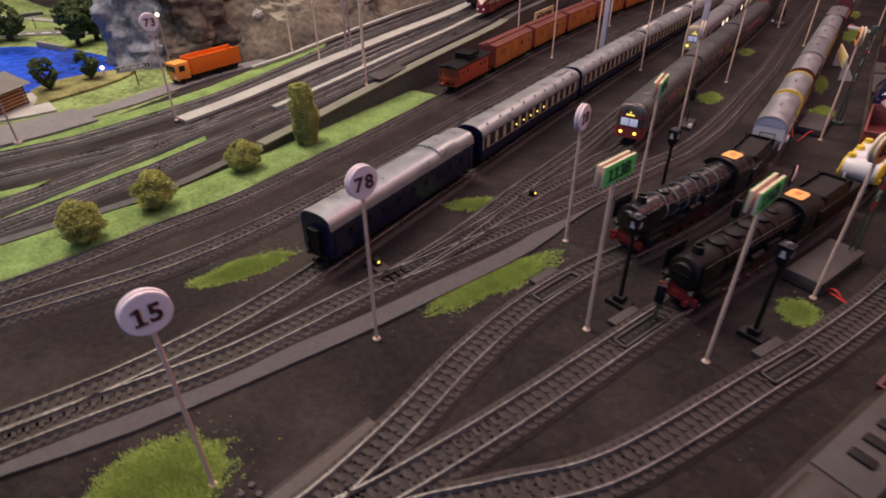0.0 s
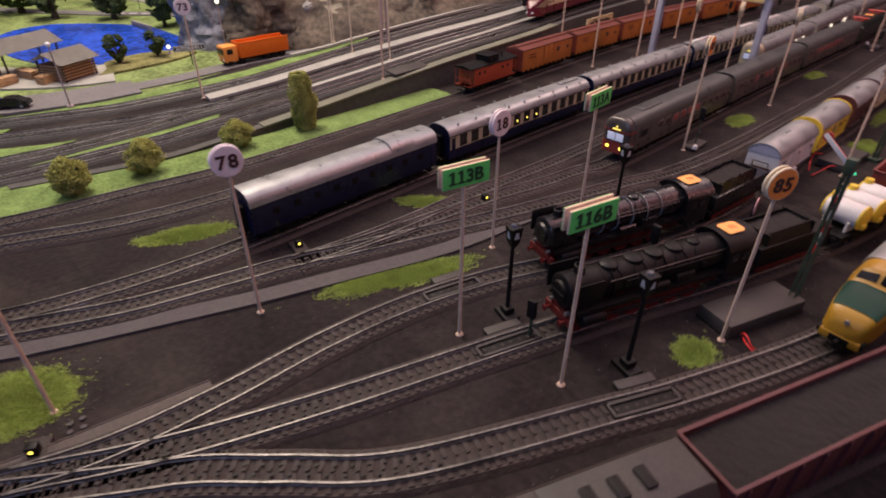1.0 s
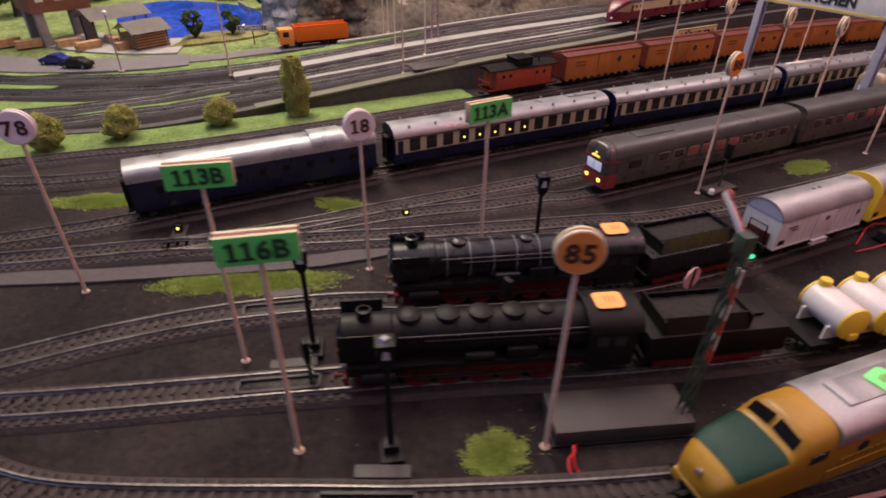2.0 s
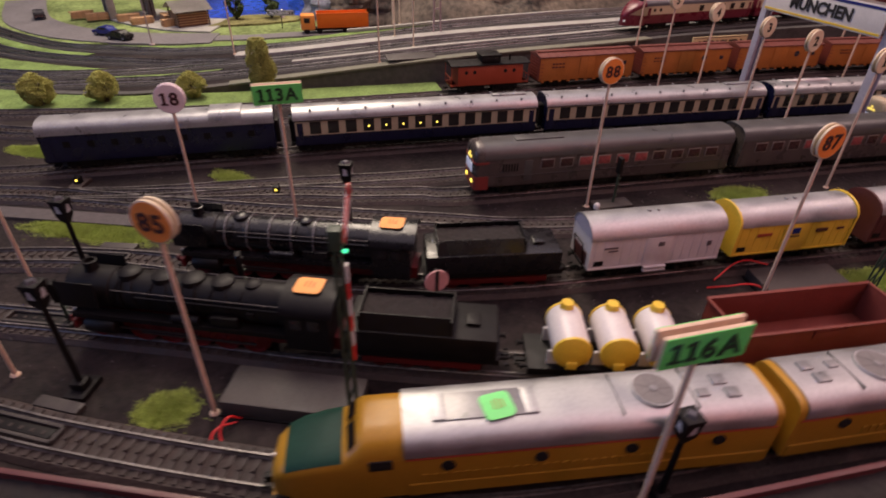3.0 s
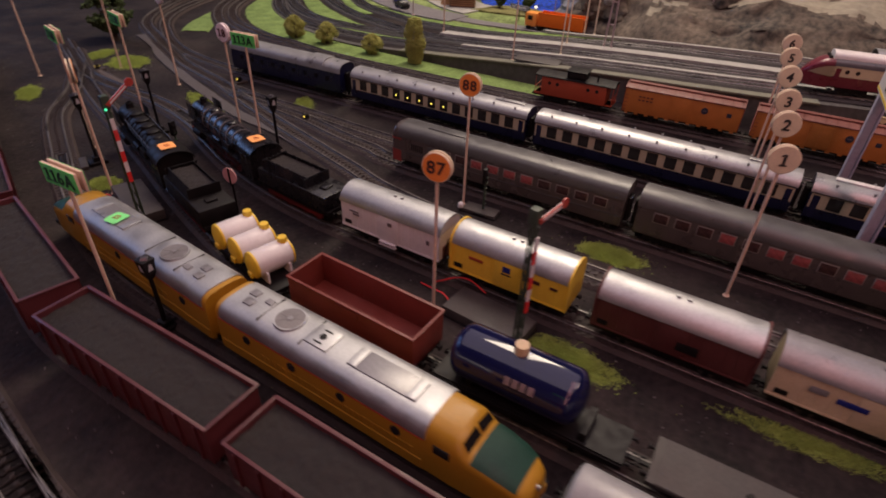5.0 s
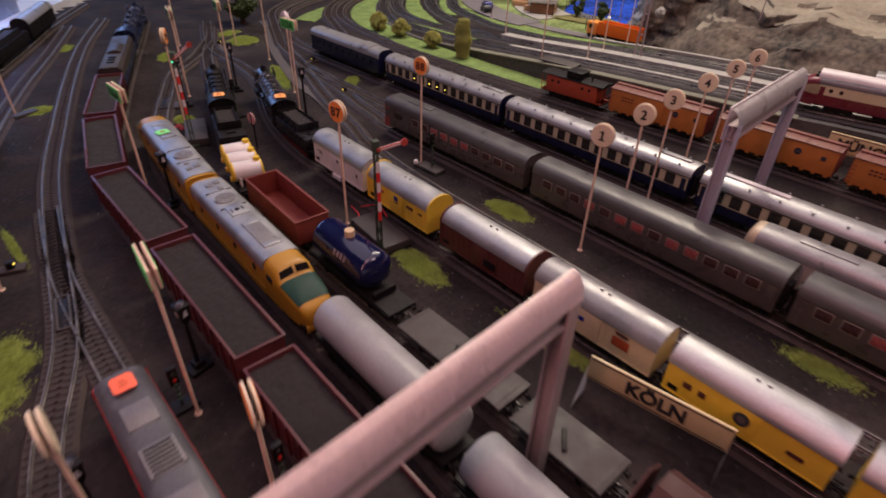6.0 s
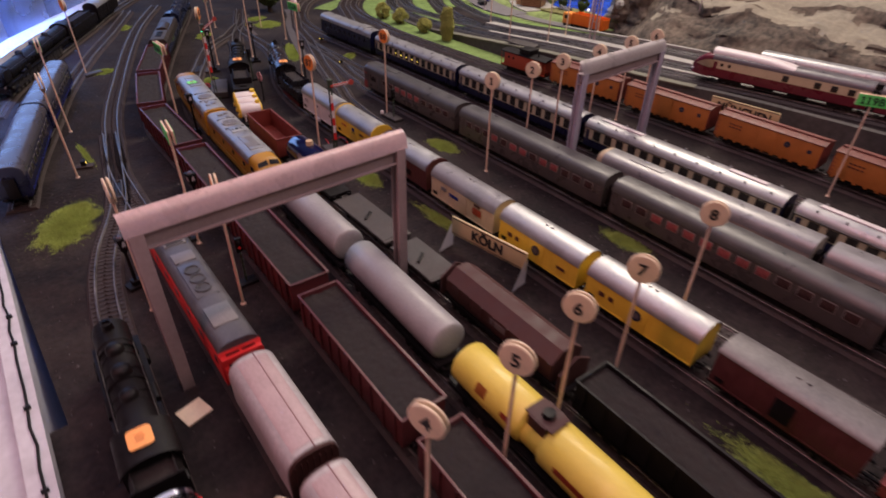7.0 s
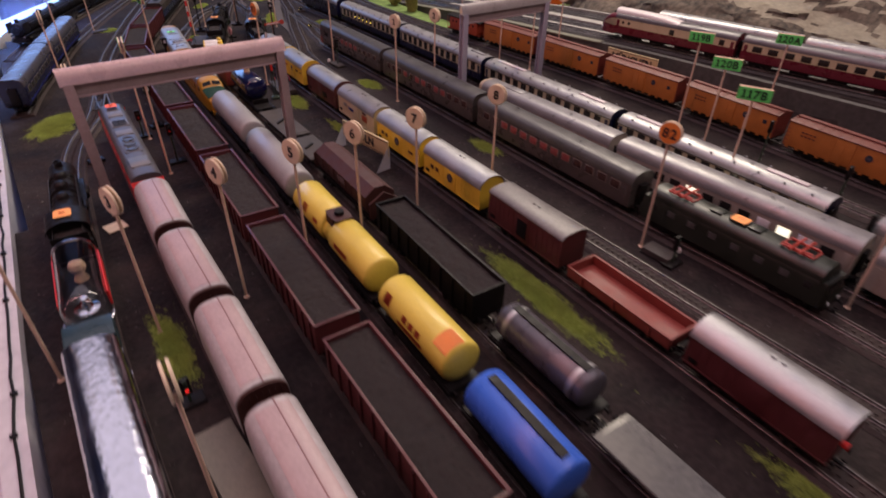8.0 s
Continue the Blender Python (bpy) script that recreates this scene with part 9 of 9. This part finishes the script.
def tower_house():
    t = thing("house", pose(-1.03, 0.145, 0.004, 0, 0, 20), "tall timber mill house on grey stone legs", "house", "buildings")
    for s in (-1, 1):
        for q in (-1, 1):
            bm = B()
            box(bm, s * 0.032 - 0.007, s * 0.032 + 0.007, q * 0.036 - 0.007, q * 0.036 + 0.007, 0, 0.055, 0.001)
            part("leg", bm, M["slate"], t)
    bm = B()
    box(bm, -0.042, 0.042, -0.048, 0.048, 0.055, 0.105, 0.001)
    part("wall", bm, M["housewall"], t)
    for s in (-1, 1):
        for k in range(3):
            pane(t, s * 0.042, -0.03 + 0.03 * k, 0.080, 0.012, 0.016, M["lens"])
        bm = B()
        f = bm.faces.new([bm.verts.new(q) for q in ((0, -0.06, 0.145), (0, 0.06, 0.145), (s * 0.055, 0.06, 0.098), (s * 0.055, -0.06, 0.098))])
        bmesh.ops.solidify(bm, geom=[f], thickness=0.002)
        part("roof", bm, M["oxide"], t)
    bm = B()
    extrude(bm, [(0.042, 0.105), (0, 0.141), (-0.042, 0.105)], -0.046, 0.046)
    part("gable", bm, M["housewall"], t)


tower_house()


def lumber(x, y, yaw, n, label):
    t = thing("lumber_stack", pose(x, y, 0.0055, 0, 0, yaw), label, "lumber", "lumber stacks")
    rng = random.Random(int(abs(x) * 1000))
    me = None
    for k in range(n):
        for j in range(4):
            if me is None:
                bm = B()
                box(bm, -0.0015, 0.0015, -0.020, 0.020, 0, 0.0022, 0.0002)
                me = finish(bm, "plank", M["wood"])
            share("plank", me, t, pose(-0.006 + j * 0.004 + rng.uniform(-0.0005, 0.0005), rng.uniform(-0.002, 0.002), k * 0.0025))


for x, y, yaw in ((-0.965, 0.155, 20), (-0.930, 0.185, 25), (-0.985, 0.095, 15), (-0.955, 0.225, 110), (-1.01, 0.06, 25), (-0.905, 0.245, 30)):
    lumber(x, y, yaw, 5, "stack of fresh sawn timber in the mill yard")


def car(x, y, yaw, material, label, z=0.004):
    t = thing("car", pose(x, y, z, 0, 0, yaw), label, "car", "cars")
    bm = B()
    prof = [(-0.023, 0.004), (-0.0235, 0.009), (-0.012, 0.0105), (-0.007, 0.0155), (0.009, 0.0158), (0.015, 0.011), (0.0225, 0.0100), (0.0235, 0.004)]
    a = [bm.verts.new((-0.0095, p, q)) for p, q in prof]
    b = [bm.verts.new((0.0095, p, q)) for p, q in prof]
    for i in range(len(prof)):
        bm.faces.new((a[i], a[(i + 1) % len(prof)], b[(i + 1) % len(prof)], b[i]))
    bm.faces.new(a)
    bm.faces.new(b)
    bmesh.ops.recalc_face_normals(bm, faces=bm.faces)
    bmesh.ops.bevel(bm, geom=bm.edges[:], offset=0.0008, segments=2, affect="EDGES")
    part("body", bm, material, t)
    for s in (-1, 1):
        pane(t, s * 0.0093, 0.001, 0.0128, 0.016, 0.0035, M["window"])
        for q in (-0.0145, 0.0145):
            bm = B()
            cyl(bm, (s * 0.0075, q, 0.0038), (s * 0.0100, q, 0.0038), 0.0038, seg=16)
            w = part("wheel", bm, M["black"], t)
            bm = B()
            cyl(bm, (s * 0.0098, q, 0.0038), (s * 0.0103, q, 0.0038), 0.0022, seg=12)
            part("rim", bm, M["silver_old"], w)


car(-0.845, 0.140, -30, M["carblue"], "dark blue model car parked on the road")
car(-1.02, -0.02, -70, M["black_gloss"], "black model car driving round the far bend", 0.005)
car(-0.806, 0.170, -32, M["black_gloss"], "black model car parked on the road")


def lorry():
    t = thing("lorry", pose(-0.802, 0.547, 0.0042, 0, 0, -1) @ Matrix.Scale(0.96, 4), "bright orange tipper lorry with long open trailer", "lorry")
    bm = B()
    box(bm, -0.0135, 0.0135, -0.065, -0.038, 0.006, 0.034, 0.003)
    cab = part("cab", bm, M["truck_cab"], t, "pale orange cab")
    bm = B()
    box(bm, -0.0118, 0.0118, -0.0658, -0.0648, 0.020, 0.0295, 0.0004)
    part("windscreen", bm, M["window"], cab)
    for s in (-1, 1):
        pane(cab, s * 0.0135, -0.053, 0.0245, 0.011, 0.009, M["window"])
    bm = B()
    for s in (-1, 1):
        box(bm, s * 0.0138 - 0.0007, s * 0.0138 + 0.0007, -0.034, 0.066, 0.010, 0.036, 0.0003)
    box(bm, -0.0138, 0.0138, -0.034, -0.0326, 0.010, 0.036)
    box(bm, -0.0138, 0.0138, 0.0646, 0.066, 0.010, 0.034)
    box(bm, -0.0132, 0.0132, -0.033, 0.065, 0.010, 0.0118)
    for s in (-1, 1):
        box(bm, s * 0.0138 - 0.0012, s * 0.0138 + 0.0012, -0.0345, 0.0665, 0.0355, 0.0372, 0.0003)
    part("tipper_body", bm, M["truck"], t)
    bm = B()
    box(bm, -0.009, 0.009, -0.060, 0.062, 0.005, 0.0095)
    part("chassis", bm, M["black"], t)
    for s in (-1, 1):
        for y in (-0.055, -0.030, 0.020, 0.036, 0.052):
            bm = B()
            cyl(bm, (s * 0.0085, y, 0.0055), (s * 0.0132, y, 0.0055), 0.0056, seg=18)
            part("wheel", bm, M["black"], t)
        bm = B()
        cyl(bm, (s * 0.009, -0.0658, 0.011), (s * 0.009, -0.0645, 0.011), 0.0018, seg=10)
        part("headlight", bm, M["lens"], cab)


lorry()


def road_sign(text, x, y, label):
    t = thing("road_sign", pose(x, y, 0.004, 0, 0, -15), label, "road sign")
    bm = B()
    cyl(bm, (0, 0, 0), (0, 0, 0.026), 0.0010, seg=8)
    part("post", bm, M["black"], t)
    bm = B()
    box(bm, -0.001, 0.001, -0.026, 0.026, 0.024, 0.034, 0.0003)
    plate = part("board", bm, M["mast"], t)
    bm = B()
    for z in (0.0247, 0.0327):
        box(bm, 0.001, 0.0014, -0.0252, 0.0252, z, z + 0.0008)
    for y2 in (-0.0252, 0.0246):
        box(bm, 0.001, 0.0014, y2, y2 + 0.0006, 0.0247, 0.0335)
    part("border", bm, M["lens"], plate)
    if text:
        letters(text, 0.0068, M["lens"], plate, pose(0.0014, 0, 0.029, 0, 0, 90))


road_sign("", -1.452, 0.592, "far dark road sign with pale border")
road_sign("AUTOBAHN 1", -0.845, 0.450, "dark AUTOBAHN road sign with pale border")


def street_lamp(x, y, z, h, label, lit=True, material=None, thick=0.0012):
    t = thing("street_lamp", pose(x, y, z), label, "street lamp", "street lamps")
    bm = B()
    cyl(bm, (0, 0, 0), (0, 0, h), thick, thick * 0.8, 8)
    cyl(bm, (0, 0, 0), (0, 0, 0.002), 0.005, 0.004, 12)
    part("post", bm, material or M["gantry"], t)
    bm = B()
    bmesh.ops.create_uvsphere(bm, u_segments=12, v_segments=8, radius=0.0035)
    part("globe", bm, M["lamp_white"] if lit else M["lens"], t, "", pose(0, 0, h))


street_lamp(-0.759, 0.229, 0.003, 0.085, "grey model street lamp by the road", False)
street_lamp(-0.944, 0.452, 0.006, 0.012, "low lit globe lamp by the pond")
street_lamp(-0.862, 0.524, 0.002, 0.095, "lit globe lamp in front of the rocks")
street_lamp(-0.80, 0.835, 0.08, 0.06, "lit globe lamp on the rock slope")


def catenary(x, y, z, h, label, thick=0.0012, material=None):
    t = thing("mast", pose(x, y, z), label, "mast", "masts")
    bm = B()
    cyl(bm, (0, 0, 0), (0, 0, h), thick, thick * 0.85, 8)
    part("pole", bm, material or M["disc_cream"], t)
    bm = B()
    cyl(bm, (0, 0, 0), (0, 0, 0.0015), thick * 2.2, seg=10)
    part("foot", bm, material or M["disc_cream"], t)


for x, y in ((-0.690, 0.640), (-0.619, 0.630), (-0.540, 0.645), (-0.705, 0.655)):
    catenary(x, y, upper(y) + 0.004, 0.15, "thin cream pole on the station platform")


def pylon(x, y, z, h):
    t = thing("light_mast", pose(x, y, z), "pale lilac A-shaped light mast on the platform", "mast")
    for s in (-1, 1):
        bm = B()
        extrude(bm, [(-0.0015, 0), (0.0015, 0), (0.0010, h), (-0.0010, h)], s * 0.0062 - 0.0012, s * 0.0062 + 0.0012)
        for v in bm.verts:
            if v.co.z > 0.01:
                v.co.y -= s * 0.0048
        part("leg", bm, M["gantry"], t)
    for k in range(4):
        bm = B()
        box(bm, -0.001, 0.001, -0.005 + 0.001 * k, 0.005 - 0.001 * k, h * 0.2 * (k + 1), h * 0.2 * (k + 1) + 0.0018)
        part("brace", bm, M["gantry"], t)


pylon(-0.618, 0.702, upper(0.70) + 0.0052, 0.175)
bm = B()
box(bm, -0.012, 0.012, -0.036, 0.036, 0, 0.002, 0.0004)
solid("ramp_plate", bm, M["flat_grey"], "grey inclined plate on the wall coping", "plate", m=pose(-0.480, 0.628, upper(0.63) + 0.0060, 0, 6, 2))


def bulb(x, y, z, label):
    bm = B()
    lathe(bm, [(0.0, 0.0028), (0.002, 0.0030), (0.004, 0.0026), (0.0052, 0.0014), (0.0056, 0.0003)], "z", 0, 0, 14)
    solid("signal_cap", bm, M["white"], label, "cap", "signal caps", m=pose(x, y, z))


bulb(-0.056, 0.709, 0.0040, "small white plastic cap on the signal base")
bulb(-0.036, 1.486, 0.004, "small white plastic cap on the signal base")
